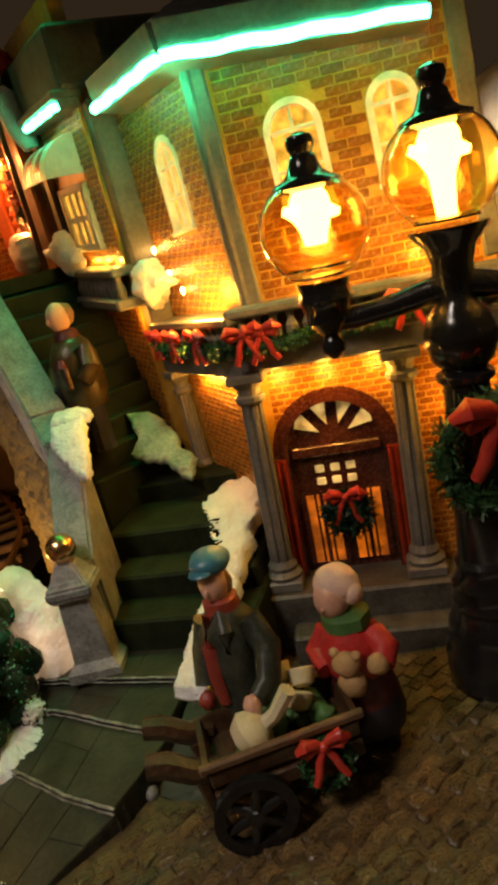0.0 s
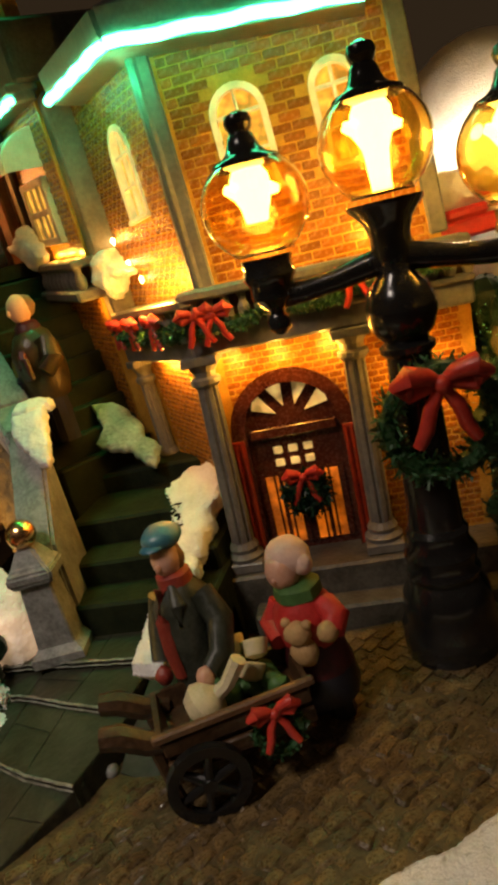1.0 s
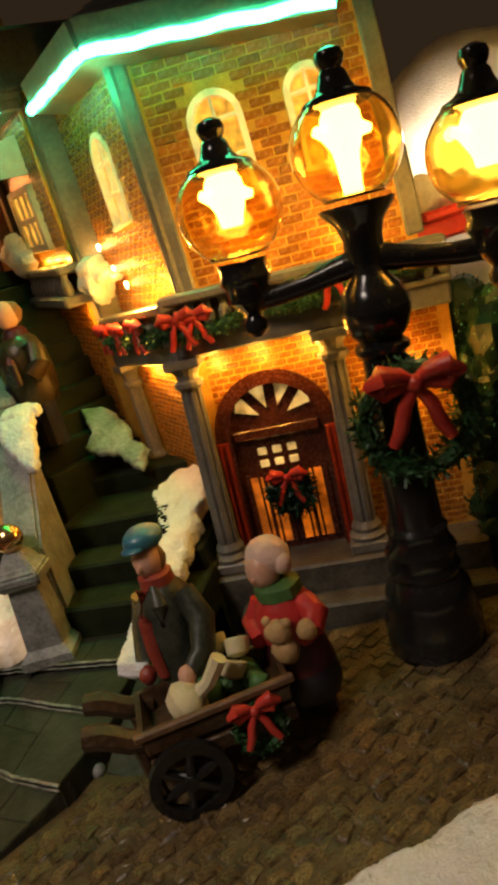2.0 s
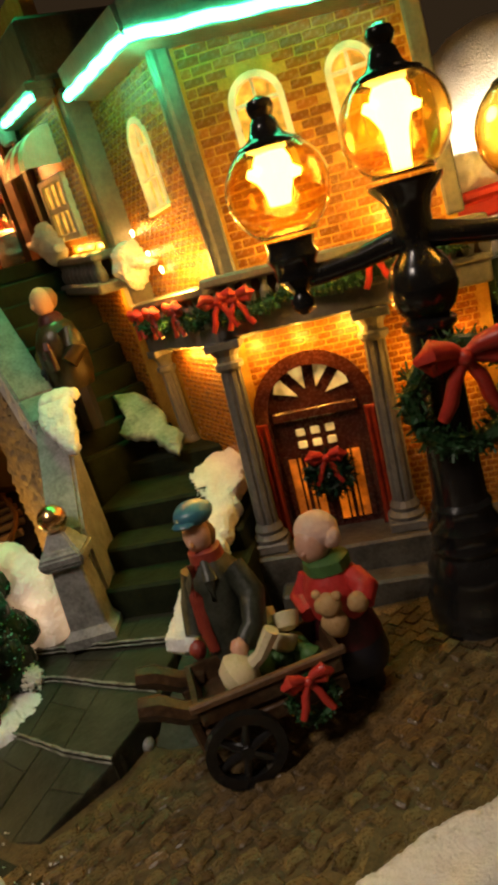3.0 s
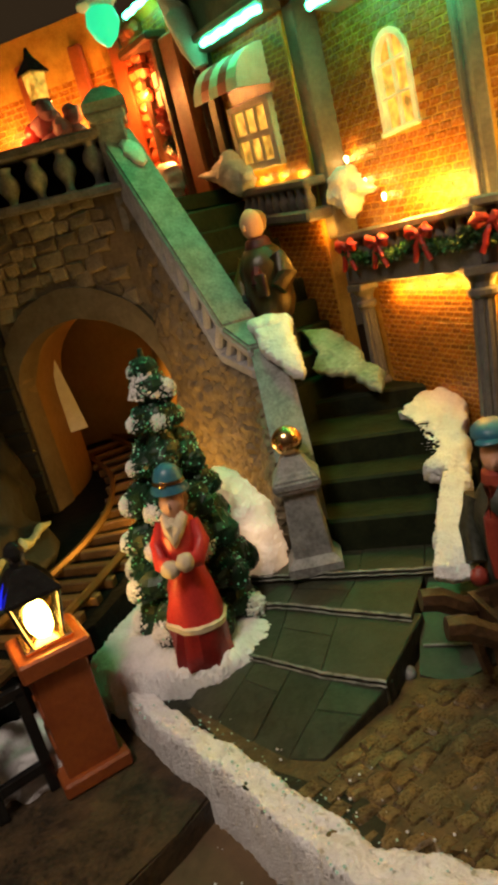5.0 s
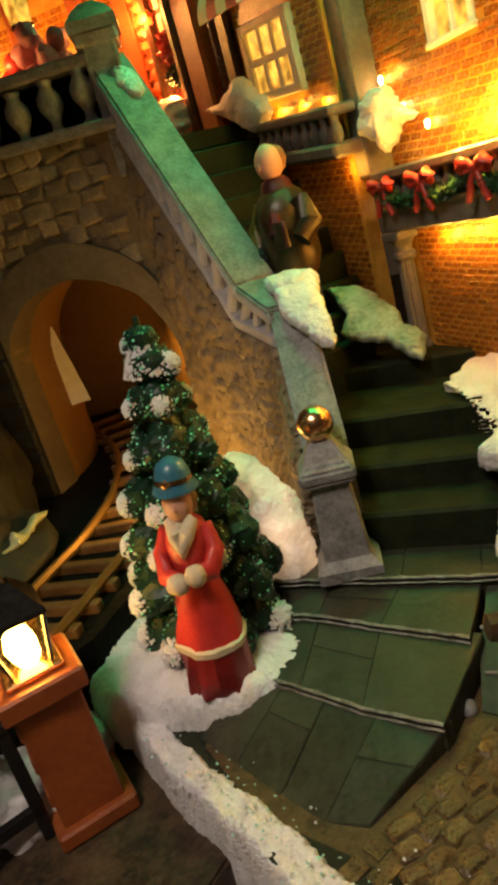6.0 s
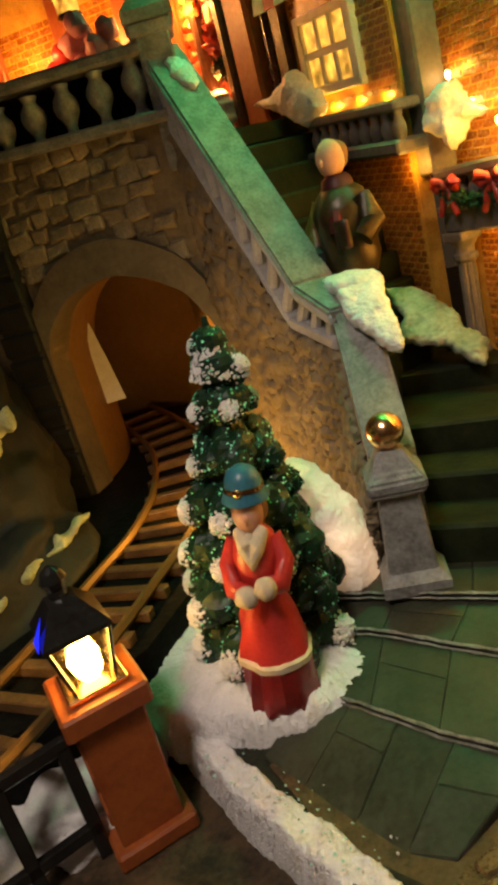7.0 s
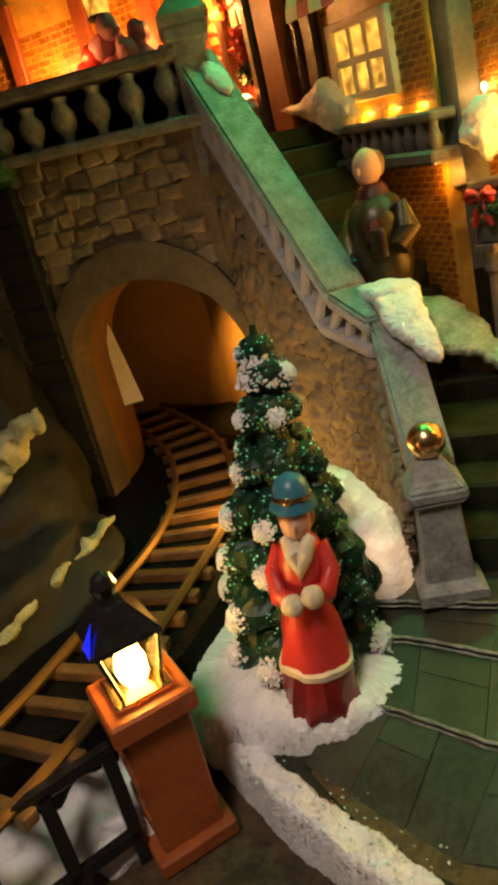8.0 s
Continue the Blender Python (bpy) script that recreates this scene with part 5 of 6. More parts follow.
girl = figure("girl_figurine", (-0.4, 16.2, -2.4), -22, [RED, GREENSCARF, SKIN, MAROON, NAVY, TEDDY, PALECAP], [
    (6, lambda b: ball(b, (-0.2, 0.2, 6.42), (0.84, 0.76, 0.76), 14, 0.06)),
    (2, lambda b: ball(b, (-0.3, -0.74, 6.0), (0.09, 0.11, 0.11), 6)),
    (4, lambda b: tube(b, [(-0.35, 0, 0), (-0.35, 0, 1.2), (-0.3, 0, 2)], 0.5, 8)),
    (4, lambda b: tube(b, [(0.45, 0, 0), (0.4, 0, 1.2), (0.35, 0, 2)], 0.5, 8)),
    (4, lambda b: lathe(b, [(1.25, 1.1), (1.3, 1.6), (1.2, 2.2)], 16, wobble=0.15)),
    (3, lambda b: lathe(b, [(1.18, 2.0), (1.2, 2.2), (1.12, 2.6), (1.0, 3.5)], 16, wobble=0.15)),
    (0, lambda b: lathe(b, [(1.0, 3.3), (1.15, 4.0), (1.1, 4.6), (0.7, 5.2)], 16)),
    (0, lambda b: tube(b, [(-0.9, 0, 4.7), (-1.25, -0.4, 4.0), (-0.6, -1.0, 3.7)], [0.42, 0.45, 0.36], 10)),
    (0, lambda b: tube(b, [(0.9, 0, 4.8), (1.45, -0.3, 4.5), (1.5, -0.8, 4.2)], [0.42, 0.48, 0.4], 10)),
    (5, lambda b: ball(b, (0.35, -1.15, 4.25), (0.5, 0.42, 0.45), 8, 0.1)),
    (5, lambda b: ball(b, (0.4, -1.1, 3.5), (0.5, 0.42, 0.55), 8, 0.1)),
    (5, lambda b: ball(b, (1.45, -1.0, 4.35), 0.36, 8, 0.1)),
    (5, lambda b: ball(b, (-0.05, -1.1, 4.6), 0.18, 6)),
    (5, lambda b: ball(b, (0.75, -1.1, 4.6), 0.18, 6)),
    (1, lambda b: lathe(b, [(0.6, 4.9), (0.85, 5.1), (0.8, 5.5), (0.55, 5.65)], 14, wobble=0.15)),
    (2, lambda b: ball(b, (-0.28, -0.14, 6.1), (0.62, 0.64, 0.72), 14)),
    (6, lambda b: ball(b, (0.45, 0.05, 6.25), (0.34, 0.36, 0.42), 10)),
], "resin child in red coat and green scarf holding a teddy")
girl.scale = (1.05, 1.05, 1.03)

stair_man = figure("stair_figurine", (-14.35, 28.6, 8.3), -32, [BROWNCOAT, MAROON, SKIN, NAVY, HAIR, SLEEVE], [
    (3, lambda b: tube(b, [(-0.4, 0, -0.4), (-0.4, 0, 1.4), (-0.3, 0, 2.6)], 0.55, 8)),
    (3, lambda b: tube(b, [(0.6, -0.1, -0.4), (0.5, 0, 1.2), (0.4, 0, 2.6)], 0.6, 8)),
    (0, lambda b: lathe(b, [(1.1, 1.9), (1.25, 2.6), (1.3, 3.6), (1.35, 4.5), (1.0, 5.2), (0.5, 5.6)], 16, wobble=0.2)),
    (5, lambda b: tube(b, [(-1.05, -0.1, 4.9), (-1.5, -0.4, 3.9), (-1.2, -0.9, 3.1)], [0.42, 0.46, 0.4], 12)),
    (1, lambda b: box(b, (0.55, -1.5, 3.1), (1.35, -1.2, 4.2), 0.08)),
    (0, lambda b: tube(b, [(1.1, 0, 4.8), (1.6, 0, 3.9), (1.4, -0.6, 3.3)], [0.52, 0.55, 0.45], 10)),
    (3, lambda b: ball(b, (-0.9, -0.95, 2.9), (0.5, 0.45, 0.45), 8, 0.2)),
    (1, lambda b: lathe(b, [(0.6, 5.2), (0.75, 5.4), (0.65, 5.75), (0.45, 5.9)], 14)),
    (1, lambda b: tube(b, [(0.5, -1.0, 4.5), (0.6, -1.25, 3.7)], [0.3, 0.35], 8)),
    (2, lambda b: ball(b, (0, -0.1, 6.5), (0.62, 0.64, 0.75), 12)),
    (2, lambda b: ball(b, (0.0, -0.72, 6.4), (0.1, 0.14, 0.16), 6)),
    (4, lambda b: ball(b, (0, 0.3, 6.6), (0.6, 0.5, 0.6), 8, 0.1)),
], "resin man in dark brown coat standing on the stairs")

stair_man.scale = (1.0, 1.0, 1.09)

# ---- vegetable cart ----
cart = thing("handcart", (-4.2, 12.25, -2.4), 24.6, "dark brown wooden handcart with spoked black wheels, loaded with vegetables", "cart")
bm = bmesh.new()
vs = [bm.verts.new(p) for p in ((-0.9, 0.0, 1.5), (4.0, 0.0, 1.5), (4.0, 2.3, 1.5), (-0.9, 2.3, 1.5), (-1.15, -0.25, 3.3), (4.25, -0.25, 3.3), (4.25, 2.55, 3.3), (-1.15, 2.55, 3.3),
                                 (-0.95, -0.05, 3.3), (4.05, -0.05, 3.3), (4.05, 2.35, 3.3), (-0.95, 2.35, 3.3), (-0.8, 0.15, 2.6), (3.9, 0.15, 2.6), (3.9, 2.2, 2.6), (-0.8, 2.2, 2.6))]
for f in ((3, 2, 1, 0), (0, 1, 5, 4), (1, 2, 6, 5), (2, 3, 7, 6), (3, 0, 4, 7), (4, 5, 9, 8), (5, 6, 10, 9), (6, 7, 11, 10), (7, 4, 8, 11), (8, 9, 13, 12), (9, 10, 14, 13), (10, 11, 15, 14), (11, 8, 12, 15), (12, 13, 14, 15)):
    bm.faces.new([vs[i] for i in f])
part("body", bm, WOOD, cart)
for k in range(2):
    bm = bmesh.new()
    box(bm, (-1.05, -0.22 + 0.06 * k - 0.14, 1.75 + 0.75 * k), (4.15, -0.1, 2.3 + 0.75 * k), 0.05)
    part("plank", bm, WOOD, cart)
bm = bmesh.new()
box(bm, (-1.3, -0.38, 3.12), (4.4, -0.1, 3.42), 0.06)
part("top_rail", bm, material("light_brown_wood", (0.12, 0.06, 0.025), 0.45, other=(0.2, 0.11, 0.05), scale=150, bump=0.6), cart, "worn light brown top edge")
for y in (0.35, 2.4):
    bm = bmesh.new()
    tube(bm, [(-0.6, y, 2.7), (-1.5, y, 2.9), (-2.3, y, 3.5), (-2.9, y + 0.1, 3.6)], [0.38, 0.42, 0.45, 0.4], 8)
    part("handle", bm, WOOD, cart, smooth=True)
for y in (0.3, 2.2):
    bm = bmesh.new()
    tube(bm, [(-1.3, y, 2.6), (-1.2, y, 1.2), (-1.0, y, 0.0)], [0.26, 0.22, 0.2], 6)
    part("leg", bm, WOOD, cart)
for x, y in ((0.05, -0.75), (3.2, 3.0)):
    wheel = thing("wheel", (x, y, 1.42))
    wheel.parent = cart
    bm = bmesh.new()
    n = 28
    rings = [[bm.verts.new((r * math.cos(2 * math.pi * k / n), yy, r * math.sin(2 * math.pi * k / n))) for k in range(n)] for r, yy in ((1.42, -0.17), (1.42, 0.17), (1.04, 0.17), (1.04, -0.17))]
    for j in range(4):
        p, q = rings[j], rings[(j + 1) % 4]
        for k in range(n):
            bm.faces.new((p[k], p[(k + 1) % n], q[(k + 1) % n], q[k]))
    part("rim", bm, IRON, wheel)
    for k in range(6):
        a = math.pi * k / 3 + 0.3
        bm = bmesh.new()
        tube(bm, [(0, 0, 0), (1.25 * math.cos(a), 0, 1.25 * math.sin(a))], [0.2, 0.13], 8)
        part("spoke", bm, IRON, wheel)
    bm = bmesh.new()
    tube(bm, [(0, -0.25, 0), (0, 0.25, 0)], 0.25, 10)
    part("hub", bm, IRON, wheel)


def cart_at(x, y, z):
    return tuple(v / CM for v in (cart.matrix_basis @ Vector(cm((x, y, z)))))


bm = bmesh.new()
lathe(bm, [(0.15, -0.1), (0.6, 0.1), (0.82, 0.55), (0.65, 1.0), (0.3, 1.2)], 14, m=pose(0, 0, 0.3, 0, 62, 20), wobble=0.1)
tube(bm, [(0.8, 0.2, 0.7), (1.4, 0.35, 1.1), (2.0, 0.5, 1.9)], [0.3, 0.26, 0.3], 8)
single("leek", bm, FOOD, cart_at(0.2, 0.7, 2.75), 0, "pale cream leek lying in the cart", "vegetable", "vegetables in the cart", smooth=True)
for x, y, z, a in ((2.4, 1.0, 3.6, 0), (2.9, 1.5, 4.05, 30), (2.3, 1.9, 4.2, 60)):
    bm = bmesh.new()
    lathe(bm, [(0.2, 0), (0.4, 0.1), (0.5, 0.45), (0.52, 0.62), (0.42, 0.66), (0.3, 0.6)], 14, m=pose(0, 0, 0, -35, 15, a))
    single("turnip", bm, FOOD, cart_at(x, y, z - 0.35), 0, "cream round vegetable heaped in the cart", "vegetable", "vegetables in the cart", smooth=True)
bm = bmesh.new()
rnd = random.Random(2)
for k in range(16):
    ball(bm, (rnd.uniform(0.2, 3.4), rnd.uniform(0.3, 2.0), 2.75 + rnd.uniform(0, 0.35)), rnd.uniform(0.28, 0.45), 6, 0.3)
ob = obj("greens", bm, GREENSCARF, True)
ob.matrix_basis = cart.matrix_basis.copy()
tagged(ob, "heap of dark green leaves filling the cart", "vegetable", kind="stuff")
cw = thing("wreath", (0, 0, 0), 0, "small green wreath with red bow on the cart", "wreath")
cw.matrix_basis = cart.matrix_basis @ pose(*cm((2.75, -0.55, 2.15)), -8, 0, 0)
part("ring", wreath_mesh(0.75, 0.24, 8, 260), GARLAND, cw)
o = part("bow", bow_mesh(0.75), BOWRED, cw, "red bow", True)
o.location = cm((0, -0.25, 0.75))

# door wreath
dw = thing("wreath", (0, 0, 0), 0, "round green wreath with red bow on the door", "wreath")
dw.matrix_basis = PORCH_FRAME @ pose(*cm((3.55, 1.1, 3.5)), 0, 0, 0)
part("ring", wreath_mesh(0.6, 0.6, 9, 900), GREENLEAF, dw)
o = part("bow", bow_mesh(0.8), BOWRED, dw, "red bow", True)
o.location = cm((0, -0.3, 0.95))

# ---- tinsel fir tree ----
tree = thing("fir_tree", (-18.35, 17.6, -1.2), 0, "glittery dark green tinsel fir tree with snow-tipped branches", "tree")
tree.matrix_basis = pose(*cm((-18.35, 17.6, -1.2)), 0, 3.5, 0)
bm = bmesh.new()
lathe(bm, [(0.55, 0), (0.45, 4), (0.25, 8), (0.08, 11)], 10)
part("trunk", bm, WOOD, tree)
rnd = random.Random(21)
bm, snow_bm, glint_bm = bmesh.new(), bmesh.new(), bmesh.new()
# boughs in tiers: plump lumps that droop outwards, so that the outline is scalloped
TIERS = [(0.9, 1.75, 7, 1.35), (2.7, 1.75, 7, 1.3), (4.6, 1.5, 7, 1.15), (6.4, 1.15, 6, 1.05), (8.1, 0.8, 5, 0.95), (9.7, 0.42, 4, 0.85), (10.9, 0.05, 1, 1.0), (11.7, 0.02, 1, 0.72)]
for tier, (z, rad, count, size) in enumerate(TIERS):
    for k in range(count):
        a = 2 * math.pi * (k + 0.5 * (tier % 2)) / count + rnd.uniform(-0.18, 0.18)
        s = size * rnd.uniform(0.9, 1.12)
        way = Vector((math.cos(a), math.sin(a), 0))
        c = way * rad + Vector((0, 0, z + rnd.uniform(-0.2, 0.2)))
        ball(bm, c, (s * 0.8, s * 0.8, s * 0.7), 9, 0.25, 2)
        tip = c + way * s * 0.55 + Vector((0, 0, -0.22 * s))
        ball(bm, tip, s * 0.5, 8, 0.25, 2)
        needles(bm, c, s * 0.78, 190, rnd, 0.06, 0.03, 0.88)
        needles(bm, tip, s * 0.5, 90, rnd, 0.06, 0.03)
        flakes(glint_bm, c, s * 0.84, 75, rnd, 0.042, 0.88)
        flakes(glint_bm, tip, s * 0.53, 36, rnd, 0.042)
        windward = way.x < -0.25
        if rnd.random() < (0.95 if tier > 4 else 0.95 if windward else 0.42 if way.x < 0.6 else 0.2):
            lean = (way + Vector((-0.25, -0.35, 0.5))).normalized()
            for _ in range(260):
                d = (lean + Vector((rnd.gauss(0, 0.42), rnd.gauss(0, 0.42), rnd.gauss(0, 0.42)))).normalized()
                ball(snow_bm, tip + d * s * rnd.uniform(0.47, 0.54), s * rnd.uniform(0.025, 0.065), 3, 0.3)
    lathe(bm, [(rad * 0.7 + 0.2, z - 0.9), (rad * 0.9 + 0.2, z), (rad * 0.5 + 0.1, z + 1.0)], 12, wobble=0.2)
for k in range(560):
    f = rnd.random()
    a = rnd.uniform(2.2, 5.6)
    ball(snow_bm, (0.9 * (1 - f) ** 0.6 * math.cos(a), 0.9 * (1 - f) ** 0.6 * math.sin(a), 10.7 + 1.6 * f), rnd.uniform(0.025, 0.07), 3, 0.3)
part("crown", bm, GREENLEAF, tree, "glittering green tinsel")
part("snow", snow_bm, SNOW, tree, "white glitter snow on the branch tips", True)
tagged(part("glitter", glint_bm, GLINT, tree, "loose green glitter, its sparkle put into a bright colour"), kind="stuff")

# ---- lantern pillar and fence ----
pillar = thing("lantern_pillar", (-22.0, 11.5, -3.95), 45, "terracotta square pillar with a small lit lantern on top", "pillar")
bm = bmesh.new()
box(bm, (-1.4, -1.4, 0), (1.4, 1.4, 0.65), 0.1)
part("plinth", bm, PILLAR, pillar)
bm = bmesh.new()
box(bm, (-1.08, -1.08, 0.6), (1.08, 1.08, 5.3), 0.07)
for z in (1.9, 3.3, 4.6):
    box(bm, (-1.16, -1.02, z - 0.35), (-0.95, 1.02, z + 0.25), 0.05)
part("shaft", bm, PILLAR, pillar)
bm = bmesh.new()
box(bm, (-1.4, -1.4, 5.2), (1.4, 1.4, 6.0), 0.1)
part("cap", bm, PILLAR, pillar)
lantern = thing("lantern", (0, 0, 6.0))
lantern.parent = pillar
bm = bmesh.new()
box(bm, (-0.95, -0.95, 0), (0.95, 0.95, 0.22), 0.05)
part("foot", bm, GOLD, lantern)
for sx in (-1, 1):
    for sy in (-1, 1):
        bm = bmesh.new()
        tube(bm, [(0.62 * sx, 0.62 * sy, 0.15), (0.95 * sx, 0.95 * sy, 2.1)], 0.08, 6)
        part("bar", bm, IRON, lantern)
bm = bmesh.new()
lathe(bm, [(0.8, 0.2), (1.22, 2.05)], 4, m=pose(0, 0, 0, 0, 0, 45))
for f in [f for f in bm.faces if abs(f.normal.z) > 0.9]:
    bm.faces.remove(f)
glass = part("glass", bm, AMBER, lantern, "clear lantern glass")
glass.visible_shadow = False
bm = bmesh.new()
lathe(bm, [(0.3, 0.25), (0.46, 0.5), (0.5, 1.1), (0.36, 1.6), (0.15, 1.8)], 7, wobble=0.5)
part("bulb", bm, material("lantern_bulb_glow", (1, 0.85, 0.5), 0.4, emit=(1.0, 0.6, 0.16), strength=42.0), lantern, "glowing bulb", True)
bm = bmesh.new()
lathe(bm, [(1.5, 2.05), (1.5, 2.2), (0.6, 3.1), (0.35, 3.15)], 4, m=pose(0, 0, 0, 0, 0, 45))
part("roof", bm, IRON, lantern)
bm = bmesh.new()
lathe(bm, [(0.3, 3.1), (0.3, 3.4), (0.42, 3.7), (0.3, 4.0), (0.1, 4.15)], 12)
part("finial", bm, IRON, lantern)
bm = bmesh.new()
for v in [bm.faces.new([bm.verts.new(p) for p in ((-1.16, -0.95, 2.15), (-1.16, -0.1, 2.15), (-0.72, -0.4, 2.95))])]:
    pass
bmesh.ops.solidify(bm, geom=bm.faces[:], thickness=0.05)
part("blue_facet", bm, BLUEGLASS, lantern, "small blue glowing facet")
fence = thing("fence", (-22.9, 10.4, -3.95), 232, "low black iron fence beside the lantern pillar", "fence")
for z in (1.2, 4.6):
    bm = bmesh.new()
    box(bm, (0, -0.16, z - 0.24), (9, 0.16, z + 0.24), 0.05)
    part("rail", bm, IRON, fence)
for k in range(5):
    bm = bmesh.new()
    box(bm, (0.2 + 2.1 * k - 0.22, -0.16, 0), (0.2 + 2.1 * k + 0.22, 0.16, 4.6), 0.04)
    part("post", bm, IRON, fence)

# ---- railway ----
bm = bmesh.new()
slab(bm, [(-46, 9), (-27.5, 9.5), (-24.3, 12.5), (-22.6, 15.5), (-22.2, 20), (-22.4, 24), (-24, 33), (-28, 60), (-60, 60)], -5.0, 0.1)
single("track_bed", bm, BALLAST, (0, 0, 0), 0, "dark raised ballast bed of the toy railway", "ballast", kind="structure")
CURVE = [Vector(p) for p in ((-27.0, 6.5), (-26.0, 11.0), (-25.55, 15.5), (-25.45, 19.5), (-25.5, 24.3), (-26.7, 29.8), (-29.8, 36.5), (-34.0, 42), (-38.6, 47))]


def along(f):
    """A point on the track's centre line and its direction."""
    f = f * (len(CURVE) - 1)
    k = min(int(f), len(CURVE) - 2)
    u = f - k
    p = [CURVE[max(0, min(len(CURVE) - 1, k + j))] for j in (-1, 0, 1, 2)]
    at = 0.5 * ((2 * p[1]) + (p[2] - p[0]) * u + (2 * p[0] - 5 * p[1] + 4 * p[2] - p[3]) * u * u + (3 * p[1] - p[0] - 3 * p[2] + p[3]) * u ** 3)
    return at


railway = thing("toy_railway", (0, 0, 0.1), 0, "toy railway track with brown sleepers curving into the tunnel", "railway track")
PTS = [along(k / 80) for k in range(81)]
sleeper_mesh = None
for k in range(1, 80, 4):
    d = (PTS[k + 1] - PTS[k - 1]).normalized()
    if sleeper_mesh is None:
        bm = bmesh.new()
        box(bm, (-2.3, -0.27, 0.0), (2.3, 0.27, 0.5), 0.06)
        o = part("sleeper", bm, SLEEPER, railway)
        sleeper_mesh = o.data
    else:
        o = new("sleeper", sleeper_mesh)
        o.parent = railway
    o.matrix_basis = pose(PTS[k].x * CM, PTS[k].y * CM, 0, 0, 0, math.degrees(math.atan2(d.y, d.x)) - 90)
for off in (-1.75, 1.75):
    bm = bmesh.new()
    pts = []
    for k in range(81):
        d = (PTS[min(80, k + 1)] - PTS[max(0, k - 1)]).normalized()
        pts.append((PTS[k].x + d.y * off, PTS[k].y - d.x * off, 0.62))
    tube(bm, pts, 0.2, 6, 1.2)
    part("rail", bm, material("dull_brass_rail", (0.2, 0.11, 0.035), 0.55, metal=0.6), railway, "dull metal rail", True)

# ---- snow ----
def snow_sheet(name, centre, width, height, label, base=-5.0, at=(0, 0, 0), jag=0.16):
    """A bank of craft snow along a line; width and height are lists."""
    bm = bmesh.new()
    pts, n, m = [Vector(p) for p in centre], 9, 7
    fine, ws, hs = [], [], []
    for k in range(len(pts) - 1):
        for j in range(n):
            u = j / n
            fine.append(pts[k].lerp(pts[k + 1], u)), ws.append(width[k] * (1 - u) + width[k + 1] * u), hs.append(height[k] * (1 - u) + height[k + 1] * u)
    rows = []
    for k, p in enumerate(fine):
        d = (fine[min(len(fine) - 1, k + 1)] - fine[max(0, k - 1)]).normalized()
        side_way = Vector((-d.y, d.x))
        row = []
        for j in range(m + 4):
            s = -1 + 2 * j / (m + 3)
            w = ws[k] * (1 + jag * noise.noise((k * 0.31, s * 0.8, 3)) + 0.12 * noise.noise((k * 0.9, s * 2, 8)) + 0.1 * noise.noise((k * 2.7, s * 2, 5)))
            q = p + side_way * s * w
            z = base + (hs[k] - base) * max(0.0, 1 - abs(s) ** 9) + 0.25 * noise.noise((q.x * 1.1, q.y * 1.1, 1)) + 0.16 * noise.noise((q.x * 3.5, q.y * 3.5, 5))
            row.append(bm.verts.new((q.x, q.y, z)))
        rows.append(row)
    for p, q in zip(rows, rows[1:]):
        for j in range(len(p) - 1):
            bm.faces.new((p[j], p[j + 1], q[j + 1], q[j]))
    ob = single(name, bm, SNOW, at, 0, label, "snow", smooth=True)
    ob.modifiers.new("fine", "SUBSURF").levels = 2
    ob.modifiers["fine"].render_levels = 2
    grainy(ob, 0.18)
    return ob


snow_sheet("snow_bank", [(-22.0, 15.2), (-20.7, 13.9), (-18.2, 11.9), (-15.6, 10.2), (-13.9, 8.9), (-11.9, 7.3), (-9.7, 5.8), (-6.5, 4.9), (-3.6, 4.6), (-1.2, 5.4), (1.6, 7.0), (5.5, 9.3), (14, 12)],
           [0.55, 0.62, 0.74, 0.78, 0.82, 0.9, 1.1, 1.25, 1.3, 1.6, 1.8, 1.9, 1.8], [-2.1, -2.15, -2.2, -2.2, -2.2, -2.2, -2.2, -2.1, -2.0, -1.9, -1.7, -1.6, -1.6], "long bank of glittery white craft snow edging the street")
bm = bmesh.new()
ring_pts = []
OUT = [(-24.0, 16.2), (-22.8, 14.6), (-21.6, 13.7), (-19.6, 13.4), (-18.0, 13.4), (-16.4, 13.7), (-14.9, 14.6), (-14.2, 15.8), (-14.3, 17.4), (-14.7, 19.2), (-15.6, 21.5), (-18.5, 22.5), (-21.5, 22), (-23.2, 19.5)]
cx, cy = -18.6, 17.2
for k in range(112):
    f = k / 112 * len(OUT)
    a, b = Vector(OUT[int(f) % len(OUT)]), Vector(OUT[(int(f) + 1) % len(OUT)])
    ring_pts.append(a.lerp(b, f % 1))
rows = []
for s, z in ((1.04, -3.4), (1.03, -2.3), (1.0, -1.45), (0.93, -1.15), (0.8, -1.0), (0.6, -0.9), (0.3, -0.8)):
    row = []
    for k, p in enumerate(ring_pts):
        w = s * (1 + 0.05 * noise.noise((k * 0.5, 0, 2)) + 0.025 * noise.noise((k * 1.9, 0, 6)))
        q = Vector((cx, cy)).lerp(p, w)
        row.append(bm.verts.new((q.x, q.y, z + 0.14 * noise.noise((q.x * 1.4, q.y * 1.4, 0)) + 0.08 * noise.noise((q.x * 4, q.y * 4, 0)))))
    rows.append(row)
for p, q in zip(rows, rows[1:]):
    for k in range(len(p)):
        bm.faces.new((p[k], p[(k + 1) % len(p)], q[(k + 1) % len(p)], q[k]))
bm.faces.new(rows[-1])
ob = single("snow_mound", bm, SNOW, (0, 0, 0), 0, "snowy mound under the fir tree and the woman", "snow", smooth=True)
fine = ob.modifiers.new("fine", "SUBSURF")
fine.levels = fine.render_levels = 2
grainy(ob, 0.26)
